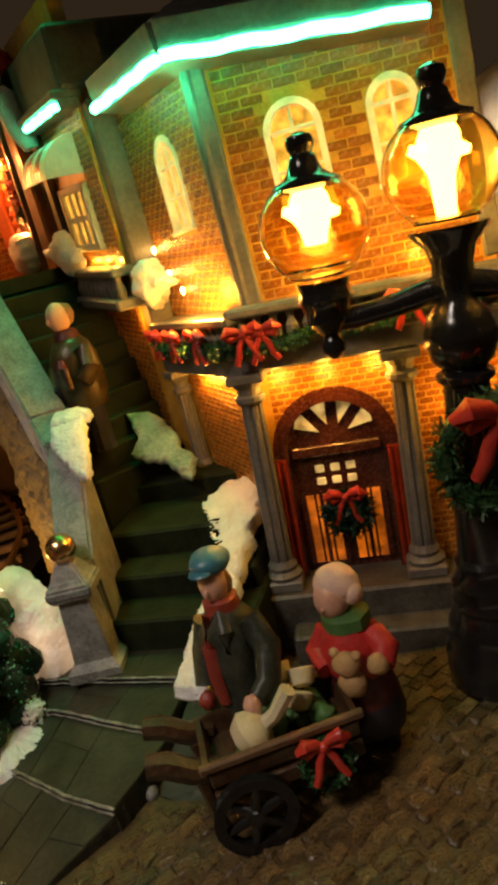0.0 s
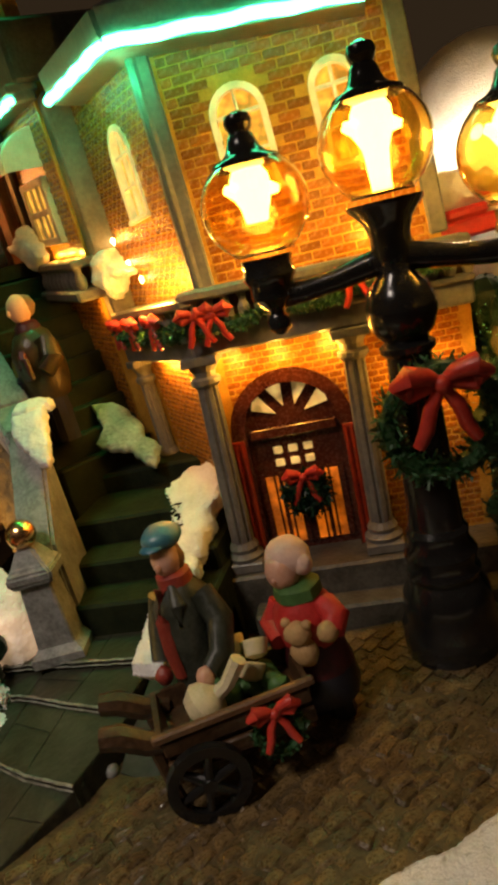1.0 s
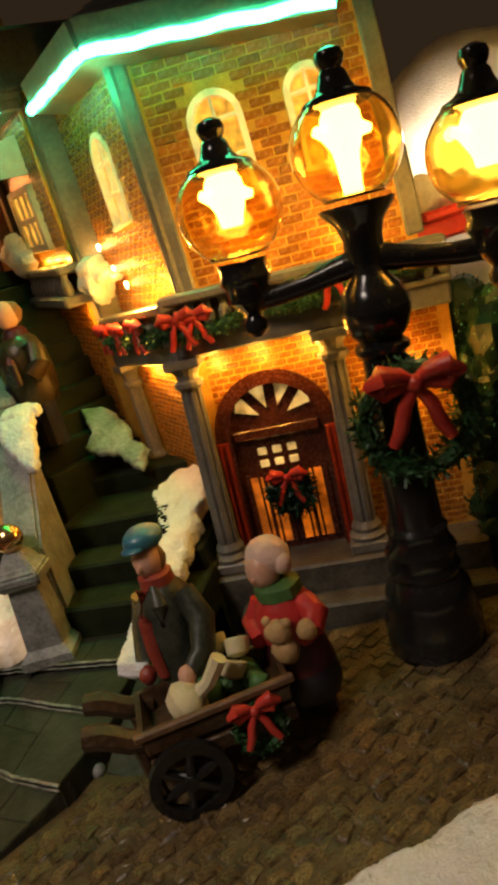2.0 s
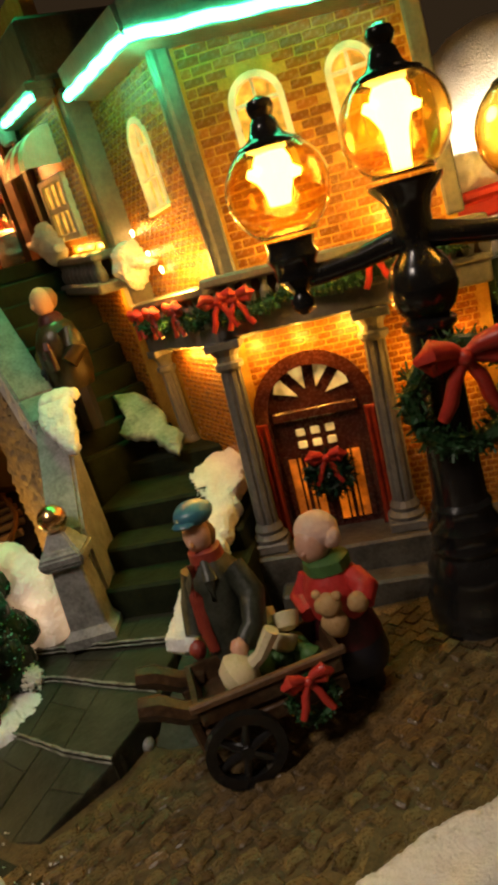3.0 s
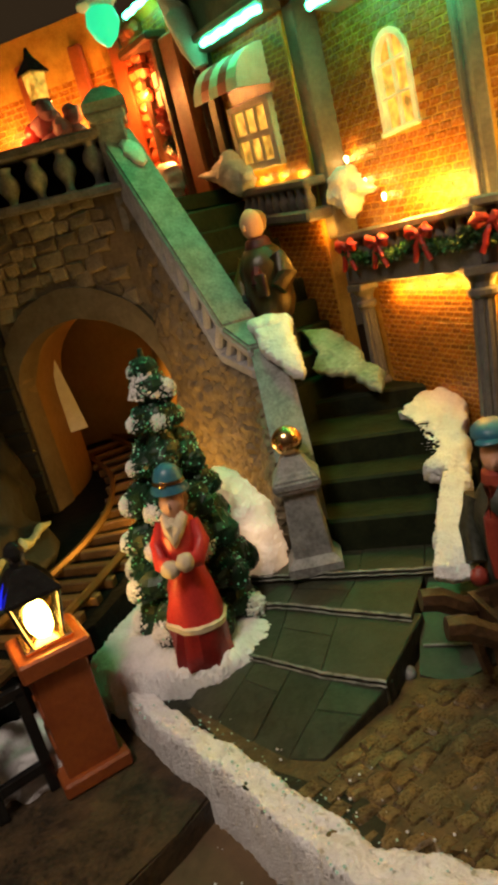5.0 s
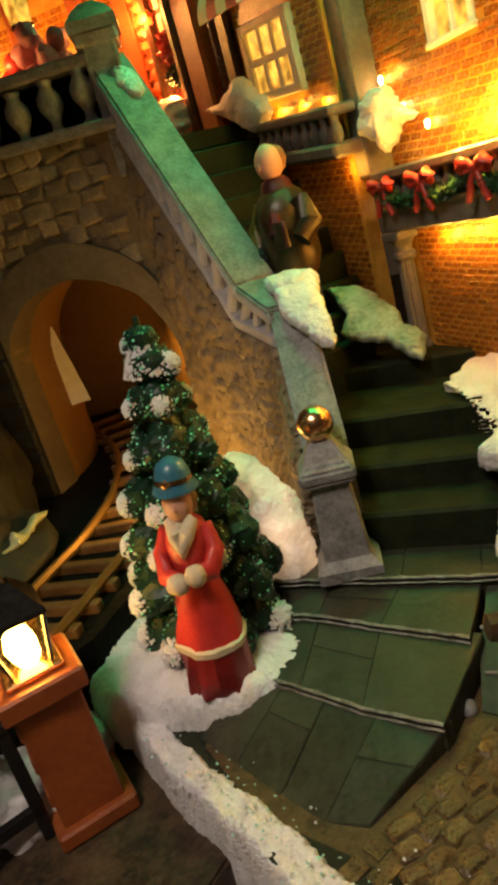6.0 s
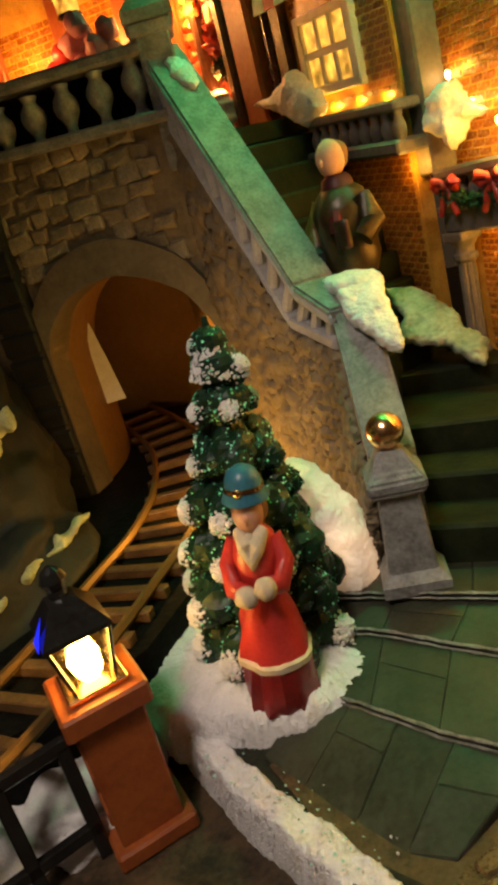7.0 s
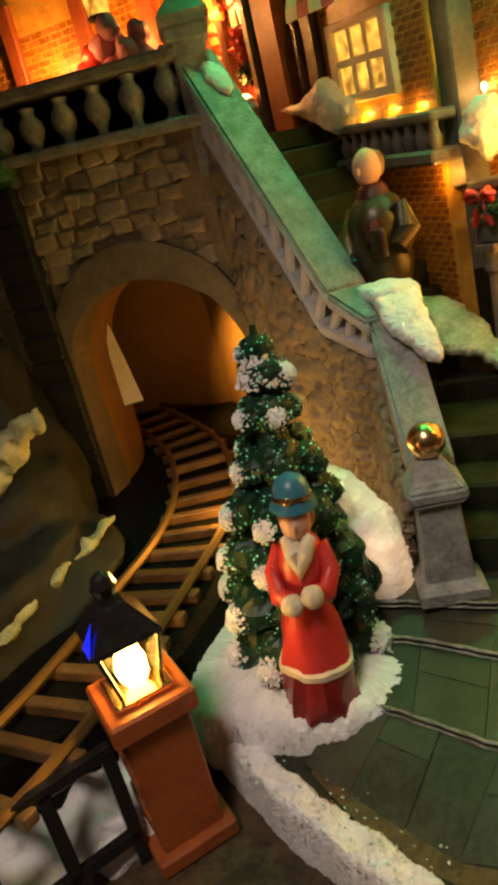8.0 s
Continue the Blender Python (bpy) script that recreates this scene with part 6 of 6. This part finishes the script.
snow_shape("snow_drift", (-15.6, 19.9, 1.7), (1, -0.25, 0), (0, 0.12, 1), [(-1.7, 3.2), (-0.8, 2.9), (-0.1, 2.2), (0.65, 1.4), (1.2, 0.3), (1.3, -1.1), (1.1, -2.4), (-0.4, -2.8), (-1.4, -1.0), (-2.0, 1.5)], 1.6, "snow drift against the rock behind the tree, cream glow put into its material", GLOWSNOW, jag=0.25, soft=5)
snow_lump("snow_patch", (-24.8, 11.6, -3.6), [((0, 0, 0), (2.4, 2.2, 1.6)), ((-2.5, -2.2, -0.2), (2.4, 2.4, 1.5)), ((1.2, 1.6, 0.6), (1.6, 1.4, 1.6)), ((-4.5, -4, -0.2), (2.5, 2.5, 1.4))], "patch of grey-white snow behind the fence")
snow_shape("snow_patch", (-14.6, 25.0, 10.4), (0.66, -0.75, 0.0), (0.83, 0.55, 0.0), [(-2.2, 0.5), (-1.7, 1.9), (-0.4, 2.1), (0.7, 1.7), (0.9, 0.6), (0.3, -0.2), (-0.9, 0.1)], 0.6, "snow cap on the stair railing", jag=0.4)
snow_shape("snow_patch", (-14.1, 23.6, 9.55), (0.25, -0.86, -0.78), (0.96, 0.25, 0.0), [(-1.1, -0.1), (-1.2, 1.6), (0.1, 1.75), (1.3, 1.65), (2.0, 1.6), (1.9, 1.15), (1.2, 0.7), (0.5, 0.1), (-0.3, -0.2)], 0.55, "snow hanging over the end of the railing", jag=0.5)
snow_shape("snow_patch", (-21.3, 31.6, 21.2), (0.44, -0.38, -0.81), (0.83, 0.55, 0.0), [(-1.0, 0.1), (-0.8, 0.6), (0.0, 0.85), (0.9, 0.75), (1.3, 0.35), (0.9, -0.1), (0.1, -0.3), (-0.7, -0.25)], 0.35, "small oval snow cap high on the railing", jag=0.25)
snow_shape("snow_drift", (-13.0, 29.0, 6.9), (0.868, -0.313, -0.386), (0.491, 0.663, 0.565), [(-2.1, 2.3), (-0.9, 3.0), (0.3, 2.8), (1.6, 2.4), (2.5, 1.6), (3.8, 1.4), (4.2, 0.0), (3.4, 0.05), (2.3, 0.4), (0.7, -0.1), (-0.2, 0.1), (-0.3, 1.2)], 0.4, "jagged snow patch on the stairs, dim green light put into its colour", GREENLITSNOW, jag=0.5, soft=4)
snow_shape("snow_drift", (-7.0, 16.0, 1.2), (1, 0, 0), (0, 0.955, 0.297), [(-1.7, 11.0), (-0.4, 12.2), (0.9, 12.8), (1.85, 10.8), (1.6, 8.0), (1.4, 5.0), (1.2, 2.0), (1.1, -1.0), (-0.5, -0.8), (0.1, 0.7), (-0.4, 0.9), (0.6, 2.3), (0.1, 2.8), (0.9, 4.4), (-0.7, 5.7), (0.8, 7.4), (-0.3, 9.4)], 0.9, "jagged white snow heap beside the porch column", jag=0.8)
snow_shape("snow_drift", (-9.2, 30.1, 15.6), (0.95, -0.3, 0), (0, 0, 1), [(-1.1, 0.9), (-0.5, 1.55), (0.35, 1.5), (0.6, 0.6), (1.45, 0.0), (0.5, -0.3), (-0.2, -1.35), (-0.5, -0.6), (-1.4, -0.2)], 1.1, "star-shaped white snow on the ledge corner", jag=0.5)
snow_shape("snow_drift", (-19.03, 38.82, 18.9), (0.676, -0.737, 0), (0, 0, 1), [(-1.6, 0.9), (1.1, 0.8), (3.3, 1.5), (4.1, 0.7), (5.2, -0.2), (5.4, -0.8), (4.2, -1.6), (2.5, -0.6), (0.6, 0.2)], 1.0, "pointed snow heap below the small window", jag=0.4)
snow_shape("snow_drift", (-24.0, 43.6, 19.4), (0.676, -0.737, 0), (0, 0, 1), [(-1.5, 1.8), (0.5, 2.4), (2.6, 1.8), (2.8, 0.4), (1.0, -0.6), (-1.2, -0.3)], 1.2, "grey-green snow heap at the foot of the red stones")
bm = bmesh.new()
tube(bm, [(-19.8, 38.4, 33.5), (-18.9, 37.9, 31.2), (-18.2, 37.6, 28.8), (-17.6, 37.5, 26.8), (-17.3, 37.5, 25.6)], [0.95, 0.95, 0.85, 0.9, 0.35], 12)
for v in bm.verts:
    v.co += Vector((noise.noise(v.co * 1.7), noise.noise(v.co * 1.7 + Vector((5, 0, 0))), 0)) * 0.3
single("snow_gable", bm, SNOW, (0, 0, 0), 0, "snow-covered gable edge beside the wing door", "snow", smooth=True)

# ---- garland and bows on the porch ledge ----
rnd = random.Random(31)
LEDGE = [Vector((-10.0, 30.1, 12.7)), Vector((-8.3, 28.0, 12.2)), Vector((-6.2, 25.5, 12.7)), Vector((-5.0, 24.0, 12.2)), Vector((-3.95, 22.65, 12.6)), Vector((-2.2, 22.75, 12.1)), Vector((0.2, 23.0, 12.6)), Vector((2.4, 23.2, 12.1)), Vector((4.8, 23.5, 12.7)), Vector((7.5, 23.7, 12.3))]
bm = bmesh.new()
for a, b in zip(LEDGE, LEDGE[1:]):
    for k in range(9):
        p = a.lerp(b, k / 9) + Vector((0, -0.1, -0.25 * math.sin(math.pi * k / 9) + 0.1))
        ball(bm, p, 0.24, 5, 0.4)
        needles(bm, p, 0.24, 26, rnd, 0.22, 0.06)
single("garland", bm, GARLAND, (0, 0, 0), 0, "dark green glittering garland along the porch ledge", "garland")
for x, y, z, rz in ((-9.9, 30.0, 13.0, -50), (-8.1, 27.75, 12.95, -50), (-6.0, 25.15, 12.95, -50), (-3.1, 22.65, 12.9, 6), (-2.4, 22.75, 12.8, 6), (3.6, 23.3, 12.8, 6)):
    ob = single("bow", bow_mesh(0.75), BOWRED, (x, y - 0.2, z), rz, "small red bow tied to the garland", "bow", "bows on the garland", smooth=True)

# tiny bare bulbs of the fairy lights on the ledge
for at in ((-9.2, 31.5, 17.5), (-8.4, 30.6, 16.1), (-7.5, 29.4, 15.1)):
    bm = bmesh.new()
    lathe(bm, [(0.03, -0.25), (0.07, -0.18), (0.12, -0.02), (0.1, 0.08), (0.03, 0.14)], 10)
    single("fairy_light", bm, SPARK, at, 0, "tiny bare warm fairy light on the ledge", "fairy light", "fairy lights on the ledge", smooth=True)

# ---- left rocks and terrace wall ----
def rock(name, at, blobs, label, mat=ROCK, rough=0.35):
    bm = bmesh.new()
    for p, r in blobs:
        ball(bm, p, r, 14, 0.35, 1.2)
    for v in bm.verts:
        v.co += Vector([noise.noise(v.co * 0.9 + Vector((k * 9, 0, 0))) + 0.4 * noise.noise(v.co * 2.6 + Vector((k * 9, 0, 4))) for k in range(3)]) * rough
    ob = single(name, bm, mat, at, 0, label, "rock", smooth=True)
    melt = ob.modifiers.new("melt", "REMESH")
    melt.mode, melt.voxel_size, melt.use_smooth_shade = "VOXEL", 0.25 * CM, True
    return ob


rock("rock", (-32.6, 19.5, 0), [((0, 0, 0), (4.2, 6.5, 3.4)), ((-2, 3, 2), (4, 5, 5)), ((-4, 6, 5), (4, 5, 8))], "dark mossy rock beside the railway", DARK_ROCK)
snow_lump("snow_ridge", (-29.2, 20.0, 1.9), [((-1.2, -4.6, -0.5), (0.7, 1.3, 0.3)), ((-0.8, -2.6, -0.3), (0.5, 1.3, 0.3)), ((-0.5, -0.6, -0.1), (0.4, 1.3, 0.3)), ((-0.2, 1.4, 0.1), (0.4, 1.3, 0.3)), ((0.1, 3.0, 0.3), (0.35, 0.9, 0.3))], "thin snow ridge along the rock, dim greenish light put into its colour").data.materials[0] = DIMSNOW
snow_lump("snow_ridge", (-32.2, 21.8, 7.0), [((0, 0, 0), (1.0, 1.0, 1.0)), ((-0.9, -0.6, -1.1), (0.9, 1, 0.9)), ((1.2, 0.3, 1.0), (0.9, 0.7, 0.7))], "snow on the dark rock, dim greenish light put into its colour").data.materials[0] = DIMSNOW
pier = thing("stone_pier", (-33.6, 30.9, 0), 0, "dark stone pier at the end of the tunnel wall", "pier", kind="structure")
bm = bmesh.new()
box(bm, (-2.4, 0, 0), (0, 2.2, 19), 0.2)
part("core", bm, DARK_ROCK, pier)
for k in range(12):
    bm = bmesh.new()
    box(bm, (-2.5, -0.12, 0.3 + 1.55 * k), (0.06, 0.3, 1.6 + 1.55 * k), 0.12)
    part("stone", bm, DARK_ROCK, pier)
# green lump added in place of the spot of green light on the pier
bm = bmesh.new()
lathe(bm, [(0.5, 0), (1.2, 0.4), (1.3, 1.2), (0.9, 2.2), (0.3, 2.8)], 14, wobble=0.2)
single("green_bush", bm, GARLAND, (-34.6, 31.9, 19.0), 0, "small green lump added for the spot of green light on the stone pier", "bush", smooth=True)

# ---- facade behind the terrace ----
facade = thing("terrace_house", (-52.5, 46, 18.0), 0, "red-lit brick house front behind the terrace balustrade", "house")
bm = bmesh.new()
box(bm, (0, 0, 0), (27, 1, 16))
fw = part("front_wall", bm, MORTAR, facade)
bricks(fw, 8, 27, 0.2, 12, 0, 1.0, 0.45, near=(20, 4), limit=200, seed=15)
for x in (12.5, 18.2, 23.0, 26.2):
    bm = bmesh.new()
    box(bm, (x, -0.6, 0), (x + 1.1, 0.1, 14), 0.12)
    part("pilaster", bm, PILLAR, facade, "orange-lit pilaster")
for x in (14.3, 20.2):
    bm = bmesh.new()
    box(bm, (x, -0.2, 1.2), (x + 2.4, 0.05, 7.5), 0.1)
    part("window", bm, PANE, facade, "amber shop window")
# unseen warm lights added to brighten the house front and the blossoms
for at, w in (((-30, 43.5, 27), 0.12), ((-36.5, 43.4, 27), 0.18), ((-29.6, 33.6, 24.6), 0.03)):
    lamp("terrace_bulb", "POINT", at, w, (1.0, 0.42, 0.1), 0.3)
for x, y, z, r, m in ((-27.0, 35.6, 18.6, 1.5, PINK), (-28.6, 35.9, 18.6, 1.3, RED), (-25.9, 36.3, 18.6, 1.2, PINK)):
    bm = bmesh.new()
    lathe(bm, [(r * 0.5, 0), (r * 0.7, r * 0.8), (r * 0.8, r * 2.2), (r * 0.5, r * 3.2)], 14, wobble=0.15)
    for j in range(16):
        ball(bm, (r * 0.8 * math.cos(2.4 * j), r * 0.6 * math.sin(2.4 * j), r * (2.2 + 0.16 * j)), r * 0.42, 7, 0.35)
    single("flower_bush", bm, m, (x, y, z), 0, "bush of pink-red resin blossoms on the terrace", "flowers", "blossoms on the terrace", smooth=True)
hang = thing("hanging_lantern", (-28.2, 36.4, 26.6), 20, "small black lantern with yellow glow above the terrace", "lantern")
bm = bmesh.new()
lathe(bm, [(0.6, 0), (0.75, 1.6)], 4)
part("glass", bm, PANE, hang)
bm = bmesh.new()
lathe(bm, [(1.1, 1.6), (1.0, 1.8), (0.3, 2.6), (0.1, 3.2)], 4)
part("roof", bm, IRON, hang)
bm = bmesh.new()
lathe(bm, [(0.3, -10), (0.3, -0.3), (0.7, -0.1), (0.7, 0.0)], 8)
part("stand", bm, IRON, hang)
bulb = thing("christmas_bulb", (-22.4, 36.0, 29.3), 0, "glossy green bauble lit from inside under snow", "bauble")
bm = bmesh.new()
lathe(bm, [(0.15, -1.3), (0.7, -0.8), (1.05, 0), (0.9, 0.7), (0.4, 1.1)], 16)
part("body", bm, material("green_glow_glass", (0.05, 0.5, 0.2), 0.15, emit=(0.02, 0.6, 0.25), strength=1.2), bulb, smooth=True)
bm = bmesh.new()
ball(bm, (0, 0, 1.4), (1.3, 1.0, 0.7), 10, 0.4)
tube(bm, [(0, 0, 0.6), (0, 0.5, 4)], 0.2, 6)
part("snow", bm, SNOW, bulb, smooth=True)
# ---- right side: bush, snowy ledge, pale hill ----
bm, spark_bm = bmesh.new(), bmesh.new()
rnd = random.Random(77)
for k in range(34):
    p = (rnd.uniform(-1.8, 1.8), rnd.uniform(-1.5, 1.5), rnd.uniform(0.5, 12.5))
    ball(bm, p, rnd.uniform(0.8, 1.3), 6, 0.3)
    needles(bm, p, 1.1, 110, rnd, 0.28, 0.07)
    flakes(spark_bm, p, 1.2, 60, rnd, 0.035)
shrub = thing("shrub", (9.3, 25.6, -2.5), 0, "tall glittering dark green shrub beside the house", "shrub")
part("foliage", bm, GREENLEAF, shrub)
tagged(part("glitter", spark_bm, GLINT, shrub, "loose green glitter, its sparkle put into a bright colour"), kind="stuff")
snow_lump("snow_drift", (8.8, 27.3, 14.2), [((-0.6, 0, 0.6), (1.0, 0.8, 0.9)), ((0.7, 0, 0.3), (0.9, 0.8, 0.8)), ((-1.4, 0, 0.2), (0.6, 0.6, 0.7)), ((1.7, 0, -0.4), (0.7, 0.6, 0.7))], "grey-white snow heap on the side ledge")
bm = bmesh.new()
box(bm, (-2.2, -0.8, -0.8), (4, 1.2, 0), 0.12)
box(bm, (-1.6, -0.9, 0), (0.2, 0.2, 0.5), 0.15)
single("side_ledge", bm, RED, (9.2, 27.2, 13.6), 8, "red-painted ledge on the side of the house", "ledge")
bm = bmesh.new()
ball(bm, (0, 0, 0), (8.2, 6, 9.2), 20, 0.08)
single("snow_hill", bm, SNOW, (11.9, 36.5, 12.9), 0, "large pale rounded snow hill behind the village", "snow hill", smooth=True)
bm = bmesh.new()
ball(bm, (0, 0, 0), 0.3, 8, 0.1)
single("pebble", bm, STONE, (-8.9, 13.9, -2.2), 0, "small dark pebble at the edge of the paving", "pebble", smooth=True)

snow_lump("snow_edge", (6.2, 24.0, 24.3), [((0, 0, 0), (0.9, 0.6, 0.35)), ((1.0, 0.3, -0.1), (0.8, 0.6, 0.35)), ((-1.1, 0, 0.1), (0.6, 0.5, 0.3))], "lumpy cream snow on the corner of the eaves")

# crumbs of craft snow fallen beside the bank
bm, rnd = bmesh.new(), random.Random(91)
BANK = [Vector(p) for p in ((-20.7, 13.9), (-18.2, 11.9), (-15.6, 10.2), (-13.9, 8.9), (-11.9, 7.3), (-9.7, 5.8), (-6.5, 4.9), (-1.2, 5.4), (1.6, 7.0), (5.5, 9.3))]
for _ in range(90):
    k = rnd.randrange(len(BANK) - 1)
    a, b = BANK[k], BANK[k + 1]
    d = (b - a).normalized()
    inward = rnd.random() < 0.6
    off = rnd.uniform(1.0, 1.35) + rnd.random() ** 4 * 1.2
    p = a.lerp(b, rnd.random()) + Vector((-d.y, d.x)) * (off if inward else -off - 0.3)
    z = -2.3 if inward else -4.97
    ball(bm, (p.x, p.y, z), rnd.uniform(0.02, 0.055), 4, 0.5, 3)
single("snow_crumbs", bm, SNOW, (0, 0, 0), 0, "scattered white crumbs of craft snow", "snow", kind="stuff")
bm = bmesh.new()
for _ in range(170):
    k = rnd.randrange(len(BANK) - 1)
    a, b = BANK[k], BANK[k + 1]
    d = (b - a).normalized()
    p = a.lerp(b, rnd.random()) + Vector((-d.y, d.x)) * rnd.uniform(-0.9, 0.9)
    r, spin = rnd.uniform(0.02, 0.045), Matrix.Rotation(rnd.uniform(0, 6.28), 3, "Z") @ Matrix.Rotation(rnd.uniform(-0.9, 0.9), 3, "X")
    top = [bm.verts.new(spin @ Vector((r * x, r * y, z)) + Vector((p.x, p.y, -2.0))) for z in (0.0, 0.02) for x, y in ((-1, -1), (1, -1), (1, 1), (-1, 1))]
    for f in ((0, 1, 2, 3), (4, 5, 6, 7), (0, 1, 5, 4), (1, 2, 6, 5), (2, 3, 7, 6), (3, 0, 4, 7)):
        bm.faces.new([top[i] for i in f])
single("snow_glitter", bm, SPANGLE, (0, 0, 0), 0, "loose glitter flakes on the snow bank", "glitter", kind="stuff")
# ---- tunnel stones, cobbles: last ----
def stone_mesh(name, w, d, h, seed, mat, rough=0.16):
    bm = bmesh.new()
    box(bm, (-w / 2, -d / 2, 0), (w / 2, d / 2, h), min(w, d) * 0.16)
    bmesh.ops.subdivide_edges(bm, edges=[e for e in bm.edges if e.calc_length() > 0.35 * w], cuts=1)
    for v in bm.verts:
        v.co += Vector([noise.noise(v.co * 1.6 + Vector((seed * 5, 3 * k, 0))) for k in range(3)]) * rough
        v.co *= CM
    me = bpy.data.meshes.new(name)
    bmesh.ops.recalc_face_normals(bm, faces=bm.faces)
    bm.to_mesh(me)
    bm.free()
    me.materials.append(mat)
    return me


rnd = random.Random(13)
SIZES = [(1.5, 0.8), (0.9, 0.74), (1.75, 0.95), (1.25, 1.05), (0.75, 0.72), (1.1, 0.9)]
kinds = [stone_mesh("stone", w, 0.6, h, k, ROUGH_STONE) for k, (w, h) in enumerate(SIZES)]
z = 12.6
while z < 19.2:
    x = -1.6 + rnd.uniform(0, 0.6)
    while x < 12.4:
        k = rnd.randrange(6)
        w = SIZES[k][0]
        cx0 = x + w / 2
        if math.hypot((cx0 - 7.3) / 6.3, (z + 0.4 - 8.4) / 6.6) > 1.0 and cx0 + w / 2 < 12.9:
            o = new("stone", kinds[k])
            o.parent = tunnel_wall
            o.matrix_basis = pose(cx0 * CM, rnd.uniform(0.02, 0.2) * CM, (z + rnd.uniform(-0.1, 0.1)) * CM, rnd.uniform(-4, 4), rnd.uniform(-6, 6), rnd.uniform(-4, 4))
        x += w + rnd.uniform(0.02, 0.2)
    z += 0.9
variants = [stone_mesh("cobble", 0.72 + 0.1 * (k % 4), 0.54 + 0.05 * (k % 3), 0.5, k + 20, COBBLE, 0.13) for k in range(12)]
turn = Matrix.Rotation(radians(50), 2)
spots = []
inside = [(-12.8, 7.6), (-9.5, 5.4), (-3, 5.2), (0.8, 6.6), (7, 10), (12, 12.5), (12, 21.8), (-4.2, 21.2), (-5.0, 15), (-8, 13.2), (-10.8, 10.2)]


def within(x, y, poly):
    hit = False
    for (xa, ya), (xb, yb) in zip(poly, poly[1:] + poly[:1]):
        if (ya > y) != (yb > y) and x < xa + (y - ya) * (xb - xa) / (yb - ya):
            hit = not hit
    return hit


for r in range(-50, 50):
    for c in range(-40, 40):
        u = Vector((0.9 * (c + 0.5 * (r % 2)) + rnd.uniform(-0.1, 0.1), 0.62 * r + rnd.uniform(-0.05, 0.05)))
        p = turn @ u + Vector((0, 12))
        if within(p.x, p.y, inside):
            spots.append((p.x, p.y))
spots.sort(key=lambda s: math.hypot(s[0] + 2, s[1] - 10))
for x, y in spots[:300]:
    o = new("cobble", variants[rnd.randrange(12)])
    o.parent = street
    o.matrix_basis = pose(x * CM, y * CM, (-2.78 + 0.02 * (y - 12) + rnd.uniform(-0.05, 0.05)) * CM, rnd.uniform(-3, 3), rnd.uniform(-3, 3), 50 + rnd.uniform(-16, 16))
bm = bmesh.new()
for x, y in spots[300:]:
    box(bm, (-0.4, -0.27, 0), (0.4, 0.27, 0.5), 0.0, pose(x, y, -2.78 + 0.02 * (y - 12) + rnd.uniform(-0.05, 0.05), rnd.uniform(-4, 4), rnd.uniform(-4, 4), 50 + rnd.uniform(-7, 7)))
if spots[300:]:
    tagged(part("cobbles", bm, COBBLE_JOINED, street), kind="stuff")

# ---- bricks and stones, last ----
for job in LATER:
    lay_bricks(*job)
